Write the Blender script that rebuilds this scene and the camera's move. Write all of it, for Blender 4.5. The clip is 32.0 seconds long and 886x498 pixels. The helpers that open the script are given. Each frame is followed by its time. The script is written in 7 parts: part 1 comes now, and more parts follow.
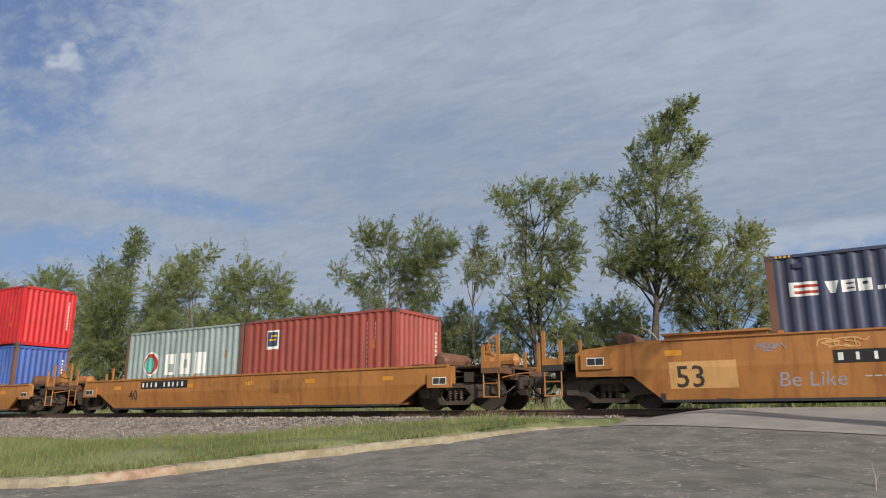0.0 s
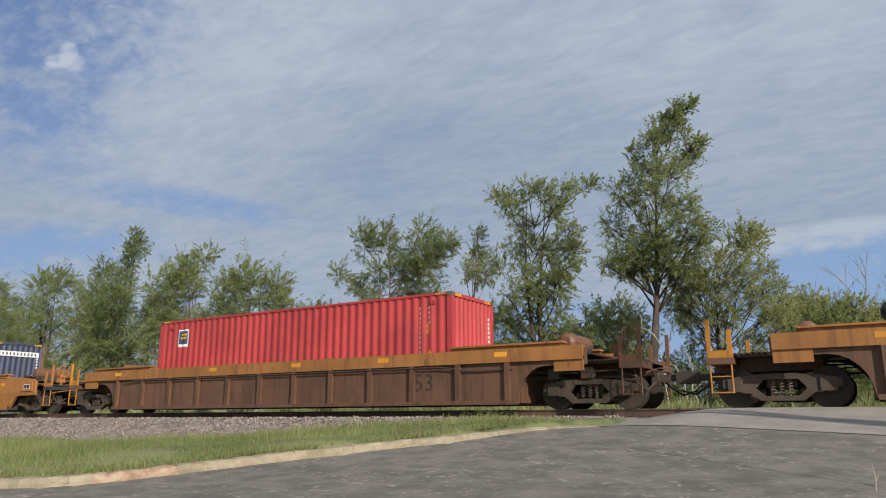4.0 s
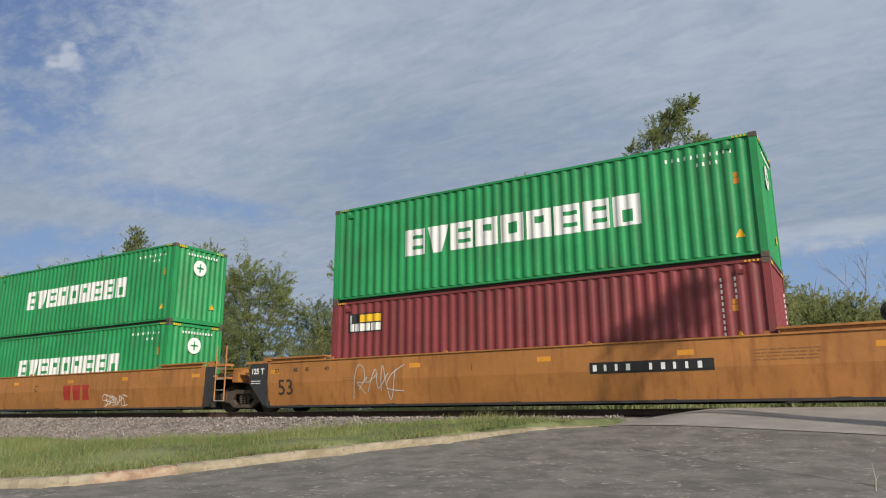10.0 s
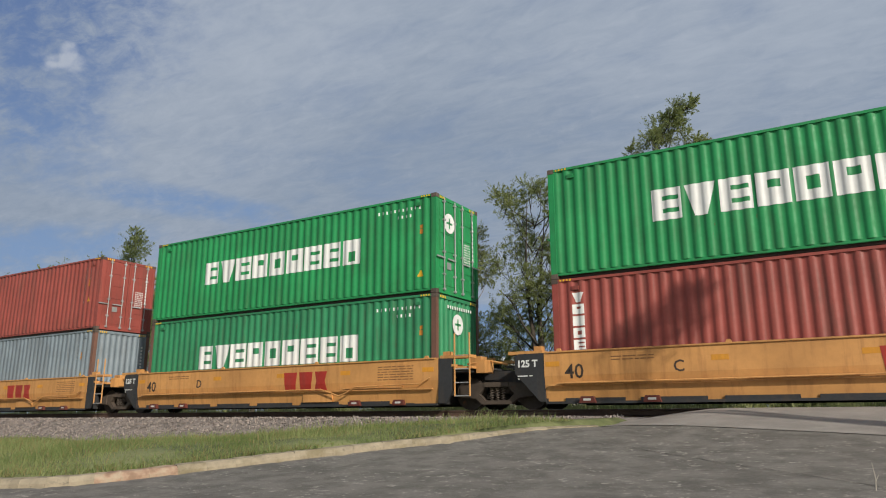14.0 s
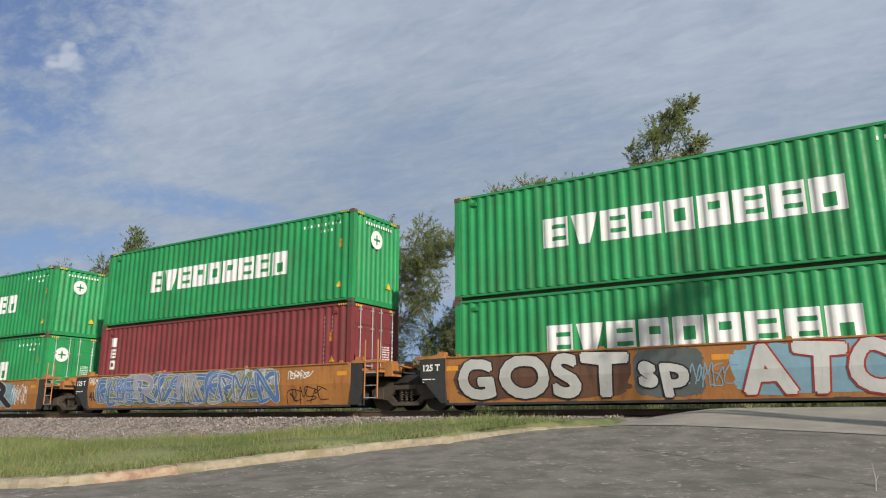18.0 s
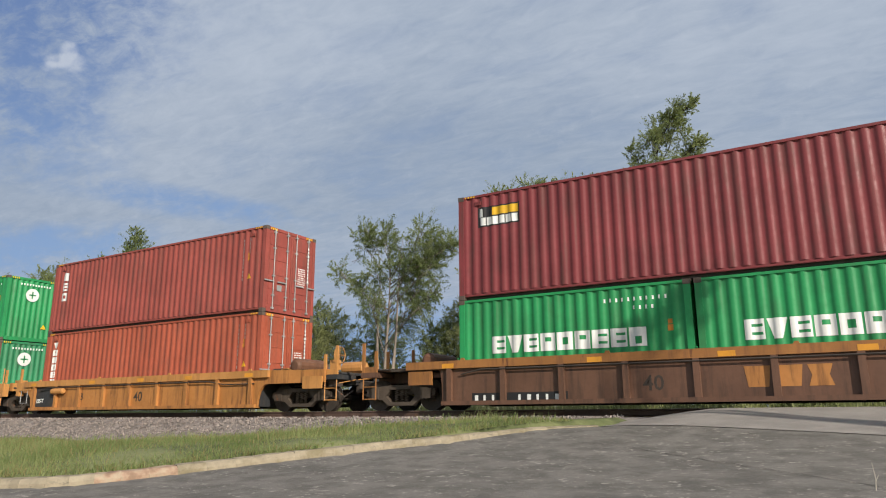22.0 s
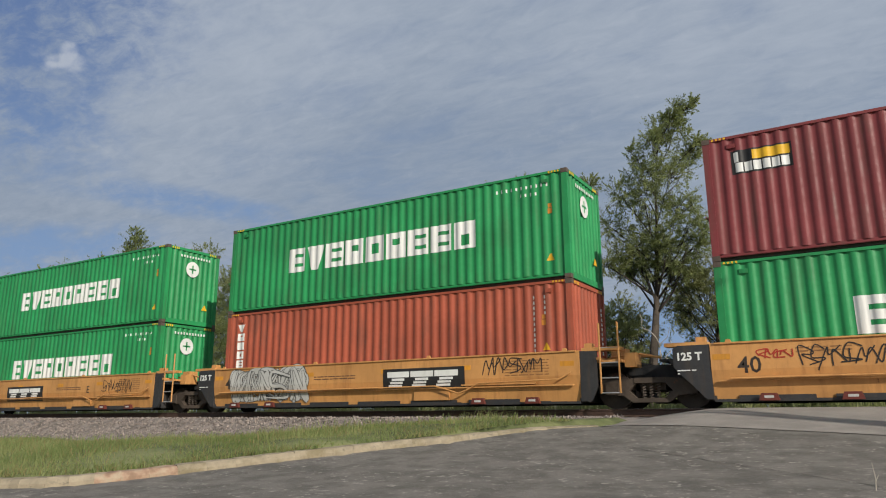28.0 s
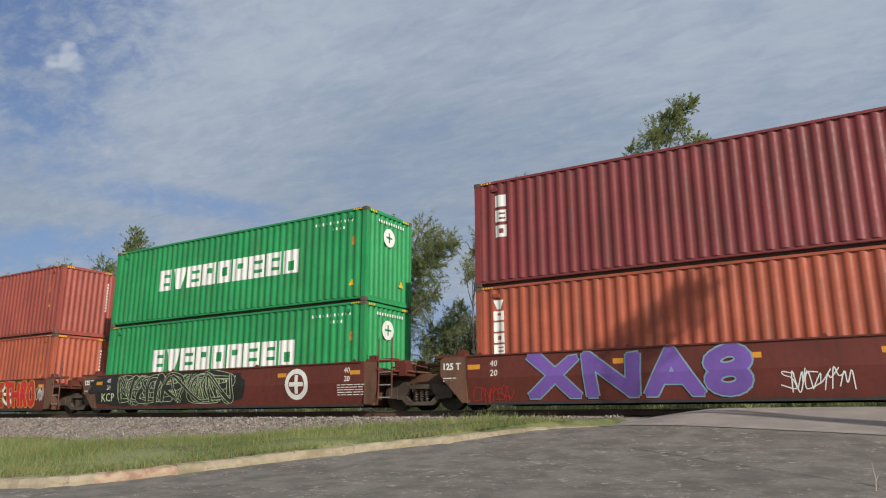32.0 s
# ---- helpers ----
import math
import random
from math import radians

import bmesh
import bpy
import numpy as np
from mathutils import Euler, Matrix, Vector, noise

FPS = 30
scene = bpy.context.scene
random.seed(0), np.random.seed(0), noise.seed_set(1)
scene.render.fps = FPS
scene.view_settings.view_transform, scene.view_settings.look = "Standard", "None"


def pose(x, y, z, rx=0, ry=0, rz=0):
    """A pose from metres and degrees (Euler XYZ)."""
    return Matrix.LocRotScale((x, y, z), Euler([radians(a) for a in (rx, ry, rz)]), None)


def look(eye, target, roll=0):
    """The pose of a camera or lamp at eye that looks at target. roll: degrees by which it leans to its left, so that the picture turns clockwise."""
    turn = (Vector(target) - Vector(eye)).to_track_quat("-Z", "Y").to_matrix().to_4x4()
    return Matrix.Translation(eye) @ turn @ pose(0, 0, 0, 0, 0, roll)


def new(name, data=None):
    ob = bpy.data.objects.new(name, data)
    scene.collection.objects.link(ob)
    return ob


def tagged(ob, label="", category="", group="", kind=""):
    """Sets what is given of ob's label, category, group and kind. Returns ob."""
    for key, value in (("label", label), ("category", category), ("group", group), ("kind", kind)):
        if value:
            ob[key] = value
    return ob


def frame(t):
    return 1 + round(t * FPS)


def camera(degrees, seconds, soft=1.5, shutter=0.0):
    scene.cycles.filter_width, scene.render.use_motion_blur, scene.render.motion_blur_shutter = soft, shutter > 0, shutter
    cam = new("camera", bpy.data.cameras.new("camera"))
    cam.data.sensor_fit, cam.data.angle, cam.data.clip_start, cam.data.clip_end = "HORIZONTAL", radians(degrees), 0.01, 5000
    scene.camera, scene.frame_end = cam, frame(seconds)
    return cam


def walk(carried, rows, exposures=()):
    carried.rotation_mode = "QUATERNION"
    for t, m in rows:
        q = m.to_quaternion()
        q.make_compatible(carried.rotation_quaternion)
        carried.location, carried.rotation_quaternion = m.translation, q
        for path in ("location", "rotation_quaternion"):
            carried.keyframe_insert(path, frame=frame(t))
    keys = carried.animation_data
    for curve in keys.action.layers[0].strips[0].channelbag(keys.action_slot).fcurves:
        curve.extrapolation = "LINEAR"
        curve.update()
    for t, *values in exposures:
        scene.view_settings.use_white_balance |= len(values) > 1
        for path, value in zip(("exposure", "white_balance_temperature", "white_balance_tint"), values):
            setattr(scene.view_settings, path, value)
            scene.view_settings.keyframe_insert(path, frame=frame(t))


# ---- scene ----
import functools

# The camera stands still beside a road at a level crossing; x runs along the track, y across it, z = 0 at the lens.
cam = camera(64.23, 32.0, soft=1.1)
STAND = pose(0, 0, 0, 103.354, 0.183, 31.371)
walk(cam, [(0, STAND), (32, STAND)],
     [(0, 0.0), (1, 0.05), (3, 0.08), (6, 0.14), (7, 0.02), (9, -0.02), (12, 0.02), (13, 0.03), (14, -0.17), (17, -0.14), (18, 0.06), (19, 0.0), (20, 0.12), (21, -0.1), (22, 0.1),
      (23, 0.06), (24, -0.04), (27, -0.2), (28, -0.17), (29, -0.04), (30, 0.1), (31, 0.1), (32, -0.04)])

RAIL = 0.16          # top of the rails
MID = 17.6           # centre line of the track
SUN_AZ, SUN_EL = 30.0, 25.0   # the sun stands to the right of the camera and behind it

# ---- world and sun ----
world = bpy.data.worlds.new("sky")
scene.world = world
world.use_nodes = True


class Nodes:
    """A small writer of node trees."""

    def __init__(self, tree):
        self.t = tree
        tree.nodes.clear()

    def add(self, kind, **kw):
        n = self.t.nodes.new(kind)
        for k, v in kw.items():
            if k == "op":
                n.operation = v
            elif k == "blend":
                n.blend_type = v
            elif k == "data":
                n.data_type = v
        return n

    def link(self, a, b):
        self.t.links.new(a, b)

    def put(self, socket, v):
        if isinstance(v, (int, float, tuple, list)):
            socket.default_value = v
        else:
            self.link(v, socket)

    def math(self, op, a, b=None, clamp=False):
        n = self.add("ShaderNodeMath", op=op)
        n.use_clamp = clamp
        self.put(n.inputs[0], a)
        if b is not None:
            self.put(n.inputs[1], b)
        return n.outputs[0]

    def dot(self, a, b):
        n = self.add("ShaderNodeVectorMath", op="DOT_PRODUCT")
        self.put(n.inputs[0], a)
        self.put(n.inputs[1], b)
        return n.outputs["Value"]

    def combine(self, x, y, z):
        n = self.add("ShaderNodeCombineXYZ")
        for s, v in zip(n.inputs, (x, y, z)):
            self.put(s, v)
        return n.outputs[0]

    def scaled(self, v, s):
        n = self.add("ShaderNodeVectorMath", op="MULTIPLY")
        self.put(n.inputs[0], v)
        self.put(n.inputs[1], s)
        return n.outputs[0]

    def noise(self, v, scale, detail=4.0, rough=0.5, distort=0.0):
        n = self.add("ShaderNodeTexNoise")
        if v is not None:
            self.link(v, n.inputs["Vector"])
        n.inputs["Scale"].default_value = scale
        n.inputs["Detail"].default_value = detail
        n.inputs["Roughness"].default_value = rough
        n.inputs["Distortion"].default_value = distort
        return n.outputs["Fac"]

    def step(self, v, a, b, c=0.0, d=1.0):
        n = self.add("ShaderNodeMapRange")
        n.interpolation_type = "SMOOTHSTEP"
        self.put(n.inputs["Value"], v)
        for k, x in zip(("From Min", "From Max", "To Min", "To Max"), (a, b, c, d)):
            n.inputs[k].default_value = x
        return n.outputs[0]

    def mix(self, f, a, b, blend="MIX"):
        n = self.add("ShaderNodeMix", data="RGBA", blend=blend)
        self.put(n.inputs["Factor"], f)
        self.put(n.inputs["A"], a)
        self.put(n.inputs["B"], b)
        return n.outputs["Result"]


def rgba(c):
    return (c[0], c[1], c[2], 1.0)


def build_sky():
    k = Nodes(world.node_tree)
    out = k.add("ShaderNodeOutputWorld")
    bg = k.add("ShaderNodeBackground")
    sky = k.add("ShaderNodeTexSky")
    sky.sky_type = "NISHITA"
    sky.sun_disc = False
    sky.sun_elevation = radians(SUN_EL)
    sky.sun_rotation = radians(90 + SUN_AZ)
    sky.dust_density = 1.5
    d = k.add("ShaderNodeTexCoord").outputs["Generated"]
    m = STAND.to_3x3()
    right, up, ahead = m.col[0], m.col[1], -m.col[2]
    # Bearing of the sky seen over the trees: u to the right, v upwards, on a plane ahead.
    w = k.math("MAXIMUM", k.dot(d, tuple(ahead)), 0.15)
    u = k.math("DIVIDE", k.dot(d, tuple(right)), w)
    v = k.math("DIVIDE", k.dot(d, tuple(up)), w)
    p = k.combine(u, v, 0.0)
    # Clouds lie in a flat layer: streaks that draw together towards the horizon.
    sep = k.add("ShaderNodeSeparateXYZ")
    k.link(d, sep.inputs[0])
    h = k.math("ADD", k.math("MAXIMUM", sep.outputs["Z"], 0.0), 0.12)
    flat = k.combine(k.math("DIVIDE", sep.outputs["X"], h), k.math("DIVIDE", sep.outputs["Y"], h), 0.0)
    big = k.noise(flat, 0.9, 5, 0.55, 0.4)
    fine = k.noise(k.scaled(flat, (1.0, 1.7, 1.0)), 3.6, 6, 0.62, 0.5)
    tex = k.math("ADD", k.math("MULTIPLY", k.math("SUBTRACT", big, 0.5), 0.9), k.math("MULTIPLY", k.math("SUBTRACT", fine, 0.5), 0.9))

    def blob(cx, cy, rx, ry, turn=0.0):
        a = radians(turn)
        x, y = k.math("SUBTRACT", u, cx), k.math("SUBTRACT", v, cy)
        xx = k.math("DIVIDE", k.math("ADD", k.math("MULTIPLY", x, math.cos(a)), k.math("MULTIPLY", y, math.sin(a))), rx)
        yy = k.math("DIVIDE", k.math("SUBTRACT", k.math("MULTIPLY", y, math.cos(a)), k.math("MULTIPLY", x, math.sin(a))), ry)
        r = k.math("ADD", k.math("MULTIPLY", xx, xx), k.math("MULTIPLY", yy, yy))
        return k.step(r, 1.0, 0.0)

    def total(*terms):
        s = terms[0]
        for q in terms[1:]:
            s = k.math("ADD", s, q)
        return s

    def part_of(x, f):
        return k.math("MULTIPLY", x, f)

    # Where the layer thins out to blue, and where it lies thicker and brighter.
    mott = k.noise(k.scaled(p, (1.0, 1.7, 1.0)), 21.0, 5, 0.65, 0.4)
    thin = total(part_of(blob(-0.68, 0.42, 0.44, 0.30, -25), 0.55), part_of(blob(-0.36, 0.065, 0.20, 0.030, -9), 0.42),
                 part_of(blob(-0.56, 0.0, 0.24, 0.05, 3), 0.50), part_of(blob(0.62, -0.04, 0.34, 0.10, 8), 0.78),
                 part_of(blob(0.12, -0.13, 0.50, 0.075, 0), 0.62), part_of(blob(-0.45, -0.08, 0.35, 0.06, 0), 0.20), part_of(blob(-0.62, 0.16, 0.25, 0.10, -15), 0.25))
    streak = part_of(blob(0.56, 0.020, 0.30, 0.028, 7), 0.30)
    ripple = k.math("MULTIPLY", k.math("SUBTRACT", k.noise(k.scaled(flat, (1.0, 2.2, 1.0)), 9.0, 5, 0.65, 0.6), 0.5), 0.42)
    edge = k.math("ADD", k.math("MULTIPLY", k.math("SUBTRACT", mott, 0.5), k.math("MULTIPLY", thin, 3.2)), 0.0)
    cover = k.step(total(part_of(tex, 0.8), 0.72, part_of(thin, -1.0), edge, streak, part_of(ripple, 0.5)), -0.02, 0.80)
    bright = k.math("ADD", total(part_of(blob(0.10, 0.36, 0.85, 0.20, 0), 0.16), part_of(blob(-0.33, 0.22, 0.32, 0.20, 20), 0.17), part_of(blob(0.50, 0.26, 0.45, 0.22, 0), 0.08),
                                 part_of(blob(-0.2, -0.04, 0.7, 0.10, 0), 0.10), streak, ripple), part_of(tex, 0.30))
    cloud = k.mix(k.step(bright, -0.25, 0.50), rgba((0.262, 0.328, 0.430)), rgba((0.442, 0.50, 0.592)))
    blue = k.mix(k.step(v, -0.12, 0.38), rgba((0.250, 0.375, 0.590)), rgba((0.140, 0.220, 0.42)))
    # One small fair-weather cloud.
    wob = k.math("MULTIPLY", k.math("SUBTRACT", k.noise(p, 34, 4, 0.65), 0.5), 1.5)
    puff = k.step(total(blob(-0.530, 0.282, 0.018, 0.018, 0), part_of(blob(-0.546, 0.266, 0.026, 0.013, 0), 0.85), part_of(blob(-0.524, 0.264, 0.024, 0.018, 0), 0.9), part_of(blob(-0.556, 0.258, 0.02, 0.010, 0), 0.7), part_of(wob, 1.3)), 0.05, 1.45)
    seen = k.mix(cover, blue, cloud)
    seen = k.mix(part_of(puff, 0.68), seen, rgba((0.56, 0.60, 0.67)))
    # Behind and above the camera the same broken layer goes on.
    ahead_f = k.step(k.dot(d, tuple(ahead)), 0.2, 0.5)
    rest_cloud = k.mix(k.step(tex, -0.3, 0.3), rgba((0.30, 0.36, 0.45)), rgba((0.60, 0.64, 0.70)))
    sk = k.mix(1.0, sky.outputs[0], rgba((0.09, 0.09, 0.09)), "MULTIPLY")
    rest = k.mix(k.step(tex, -0.25, 0.25, 0.15, 0.75), sk, rest_cloud)
    k.link(k.mix(ahead_f, rest, seen), bg.inputs["Color"])
    bg.inputs["Strength"].default_value = 1.0
    k.link(bg.outputs[0], out.inputs["Surface"])


build_sky()

sun = new("sun", bpy.data.lights.new("sun", "SUN"))
sun.data.energy, sun.data.angle, sun.data.color = 4.7, radians(0.6), (1.0, 0.93, 0.82)
_az, _el = radians(SUN_AZ), radians(SUN_EL)
SUN_WAY = Vector((math.cos(_az) * math.cos(_el), -math.sin(_az) * math.cos(_el), math.sin(_el)))
sun.matrix_world = look(SUN_WAY * 60, (0, 0, 0))


# ---- materials ----
def surface(name, colour, rough=0.6, metal=0.0, vary=0.25, scale=1.5, grain=12.0, dirt=0.0, dirt_colour=(0.08, 0.06, 0.045),
            rust=0.0, streak=False, bump=0.15, bump_scale=40.0, spread=0.0, second=None, second_amount=0.0, spec=0.5, island=False, speck=None):
    """A procedural surface: two scales of variation, dirt, rust, relief; spread varies it from thing to thing."""
    mat = bpy.data.materials.new(name)
    mat.use_nodes = True
    k = Nodes(mat.node_tree)
    out = k.add("ShaderNodeOutputMaterial")
    b = k.add("ShaderNodeBsdfPrincipled")
    tc = k.add("ShaderNodeTexCoord").outputs["Object"]
    info = k.add("ShaderNodeObjectInfo").outputs["Random"]
    if island:
        info = k.add("ShaderNodeNewGeometry").outputs["Random Per Island"]
    shift = k.add("ShaderNodeVectorMath", op="ADD")
    k.link(tc, shift.inputs[0])
    k.link(k.combine(k.math("MULTIPLY", info, 37.0), k.math("MULTIPLY", info, 17.0), k.math("MULTIPLY", info, 9.0)), shift.inputs[1])
    pos = shift.outputs[0]
    n1 = k.noise(pos, scale, 4, 0.55)
    n2 = k.noise(pos, grain, 3, 0.6)
    c = rgba(colour)
    lo = rgba([x * (1 - vary) for x in colour])
    hi = rgba([min(1.0, x * (1 + vary * 0.7)) for x in colour])
    col = k.mix(k.step(n1, 0.3, 0.7), lo, hi)
    if second:
        col = k.mix(k.math("MULTIPLY", k.step(n1, 0.45, 0.65), second_amount), col, rgba(second))
    col = k.mix(k.math("MULTIPLY", k.step(n2, 0.35, 0.75), vary * 0.8), col, rgba([x * 0.55 for x in colour]))
    if speck:
        sc, amount, speck_scale, stretch = speck
        n5 = k.noise(k.scaled(pos, stretch), speck_scale, 4, 0.7)
        n6 = k.noise(pos, speck_scale * 0.09, 3, 0.6)
        col = k.mix(k.math("MULTIPLY", k.math("MULTIPLY", k.step(n5, 0.575, 0.65), k.step(n6, 0.36, 0.62, 0.15, 1.0)), amount), col, rgba(sc))
    if spread:
        col = k.mix(k.math("MULTIPLY", info, spread), col, rgba([x * 0.45 for x in colour]))
    if dirt:
        q = k.scaled(pos, (3.0, 3.0, 0.35)) if streak else pos
        n3 = k.noise(q, 1.6, 6, 0.65)
        col = k.mix(k.math("MULTIPLY", k.step(n3, 0.46, 0.68), dirt), col, rgba(dirt_colour))
    if rust:
        q = k.scaled(pos, (2.4, 2.4, 0.5)) if streak else pos
        n4 = k.noise(q, 2.3, 8, 0.7)
        col = k.mix(k.step(n4, 0.70 - rust * 0.35, 0.78 - rust * 0.3), col, rgba((0.13, 0.05, 0.022)))
    k.link(col, b.inputs["Base Color"])
    k.put(b.inputs["Roughness"], k.step(n2, 0.2, 0.8, max(0.05, rough - 0.1), min(1.0, rough + 0.12)))
    b.inputs["Metallic"].default_value = metal
    b.inputs["Specular IOR Level"].default_value = spec
    if bump:
        bp = k.add("ShaderNodeBump")
        bp.inputs["Strength"].default_value = bump
        bp.inputs["Distance"].default_value = 0.02
        k.link(k.noise(pos, bump_scale, 3, 0.6), bp.inputs["Height"])
        k.link(bp.outputs[0], b.inputs["Normal"])
    k.link(b.outputs[0], out.inputs["Surface"])
    return mat


def leafy(name, a, b_, spread=0.5):
    """Foliage: colour drifts from leaf to leaf and over the crown; light passes through."""
    mat = bpy.data.materials.new(name)
    mat.use_nodes = True
    k = Nodes(mat.node_tree)
    out = k.add("ShaderNodeOutputMaterial")
    bs = k.add("ShaderNodeBsdfPrincipled")
    tr = k.add("ShaderNodeBsdfTranslucent")
    mx = k.add("ShaderNodeMixShader")
    tc = k.add("ShaderNodeTexCoord").outputs["Object"]
    isl = k.add("ShaderNodeNewGeometry").outputs["Random Per Island"]
    f = k.math("ADD", k.math("MULTIPLY", isl, spread), k.math("MULTIPLY", k.step(k.noise(tc, 0.6, 3), 0.3, 0.7), 1 - spread))
    col = k.mix(f, rgba(a), rgba(b_))
    k.link(col, bs.inputs["Base Color"])
    k.link(col, tr.inputs["Color"])
    bs.inputs["Roughness"].default_value = 0.55
    bs.inputs["Specular IOR Level"].default_value = 0.2
    mx.inputs[0].default_value = 0.6
    k.link(bs.outputs[0], mx.inputs[1])
    k.link(tr.outputs[0], mx.inputs[2])
    k.link(mx.outputs[0], out.inputs["Surface"])
    return mat


M = {}


def paint(key, colour, **kw):
    base = dict(rough=0.55, spec=0.45, vary=0.16, scale=0.7, grain=9.0, dirt=0.35, streak=True, bump=0.08, bump_scale=25.0)
    base.update(kw)
    M[key] = surface(key, colour, **base)


paint("green", (0.018, 0.26, 0.082), dirt=0.25, rust=0.1)
paint("green_worn", (0.03, 0.23, 0.10), dirt=0.35, rust=0.2)
paint("red_brown", (0.305, 0.068, 0.053), rust=0.1)
paint("maroon", (0.20, 0.036, 0.040), rust=0.1)
paint("orange_red", (0.37, 0.086, 0.046), rust=0.08)
paint("bright_red", (0.52, 0.02, 0.025), dirt=0.2)
paint("crimson", (0.42, 0.046, 0.050), dirt=0.25)
paint("navy", (0.042, 0.054, 0.108), dirt=0.3, rust=0.1)
paint("dark_blue", (0.045, 0.068, 0.145), dirt=0.3, rust=0.1)
paint("blue", (0.06, 0.12, 0.40))
paint("sea_blue", (0.035, 0.115, 0.19), dirt=0.5, dirt_colour=(0.16, 0.085, 0.05), rust=0.42)
paint("grey_blue", (0.30, 0.37, 0.37), dirt=0.3, rust=0.12)
paint("slate_grey", (0.205, 0.25, 0.285), dirt=0.3, rust=0.12)
paint("grey", (0.26, 0.27, 0.27), dirt=0.35, rust=0.12)
paint("car_orange", (0.385, 0.165, 0.047), dirt=0.75, dirt_colour=(0.25, 0.095, 0.03), rust=0.17)
paint("car_yellow", (0.57, 0.285, 0.095), dirt=0.45, dirt_colour=(0.28, 0.12, 0.04), rust=0.05)
# gold40 wall: real rust, plus a darker tan painting in the chord's shade.
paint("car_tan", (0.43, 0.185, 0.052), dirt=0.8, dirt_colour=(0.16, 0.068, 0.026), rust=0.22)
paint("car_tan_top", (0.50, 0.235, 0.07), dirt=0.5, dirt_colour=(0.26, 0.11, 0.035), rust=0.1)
paint("car_gold", (0.46, 0.20, 0.03), dirt=0.45, dirt_colour=(0.2, 0.09, 0.03), rust=0.12)
paint("car_weathered", (0.31, 0.135, 0.040), dirt=0.7, dirt_colour=(0.15, 0.066, 0.03), rust=0.32)
paint("post_brown", (0.17, 0.085, 0.062), rust=0.3)
paint("car_brown", (0.132, 0.066, 0.041), dirt=0.5, dirt_colour=(0.03, 0.02, 0.016), rust=0.2)
paint("car_rusty", (0.16, 0.075, 0.042), dirt=0.5, dirt_colour=(0.06, 0.035, 0.022), rust=0.3)
paint("car_oxide", (0.125, 0.028, 0.020), dirt=0.4, dirt_colour=(0.05, 0.025, 0.02), rust=0.1)
paint("car_black", (0.030, 0.031, 0.034), dirt=0.4, dirt_colour=(0.07, 0.05, 0.035), rough=0.65)
paint("white", (0.74, 0.75, 0.73), dirt=0.15, vary=0.08)
paint("black", (0.018, 0.018, 0.019), dirt=0.1)
paint("decal_orange", (0.56, 0.22, 0.03), dirt=0.2)
paint("decal_yellow", (0.72, 0.42, 0.02), dirt=0.1)
paint("decal_red", (0.36, 0.03, 0.02), dirt=0.2)
paint("patch_buff", (0.60, 0.34, 0.13), dirt=0.2)
paint("spray_silver", (0.52, 0.52, 0.50), dirt=0.1)
paint("spray_teal", (0.10, 0.42, 0.36), dirt=0.1)
paint("spray_blue", (0.085, 0.17, 0.36), dirt=0.1)
paint("spray_light_blue", (0.20, 0.34, 0.42), dirt=0.1)
paint("spray_pale_green", (0.50, 0.60, 0.38), dirt=0.1)
paint("spray_navy", (0.035, 0.065, 0.16), dirt=0.1)
paint("spray_olive", (0.19, 0.20, 0.12), dirt=0.2)
paint("spray_slate", (0.10, 0.115, 0.115), dirt=0.2)
paint("spray_purple", (0.17, 0.09, 0.38), dirt=0.1)
paint("spray_yellow", (0.50, 0.36, 0.06), dirt=0.1)
paint("spray_maroon", (0.13, 0.012, 0.02), dirt=0.1)
paint("spray_lilac", (0.30, 0.29, 0.34), dirt=0.1)
paint("reflector", (0.66, 0.29, 0.03), dirt=0.2)
paint("stencil_soft", (0.26, 0.125, 0.045), dirt=0.2)
paint("stencil_dark", (0.045, 0.033, 0.026), dirt=0.3)
M["steel_dark"] = surface("steel_dark", (0.055, 0.042, 0.034), rough=0.7, vary=0.4, rust=0.3, dirt=0.4)
M["truck_steel"] = surface("truck_steel", (0.072, 0.053, 0.039), rough=0.75, vary=0.4, rust=0.25, dirt=0.3, bump=0.3)
M["spring"] = surface("spring", (0.14, 0.112, 0.092), rough=0.6, vary=0.3)
M["wheel"] = surface("wheel", (0.05, 0.038, 0.03), rough=0.7, vary=0.4, rust=0.3)
M["casting"] = surface("casting", (0.10, 0.075, 0.06), rough=0.7, vary=0.3, rust=0.3)
M["galvanised"] = surface("galvanised", (0.42, 0.43, 0.43), rough=0.5, metal=0.4, vary=0.2)
M["hose"] = surface("hose", (0.02, 0.02, 0.02), rough=0.6, vary=0.2)
M["rail"] = surface("rail", (0.10, 0.06, 0.045), rough=0.6, vary=0.3, rust=0.2)
M["railhead"] = surface("railhead", (0.45, 0.43, 0.41), rough=0.3, metal=0.9, vary=0.1)
M["sleeper"] = surface("sleeper", (0.07, 0.055, 0.042), rough=0.9, vary=0.4, bump=0.5)
M["ballast"] = surface("ballast", (0.22, 0.19, 0.172), rough=0.95, vary=0.5, scale=3.0, grain=22.0, bump=1.0, bump_scale=22.0)
M["stone"] = surface("stone", (0.315, 0.268, 0.24), rough=0.9, vary=0.35, scale=9.0, grain=40.0, spread=0.75, island=True)
M["soil"] = surface("soil", (0.15, 0.175, 0.065), rough=0.95, vary=0.5, scale=0.8, grain=9.0, bump=0.8, bump_scale=14.0, second=(0.23, 0.225, 0.10), second_amount=0.6)
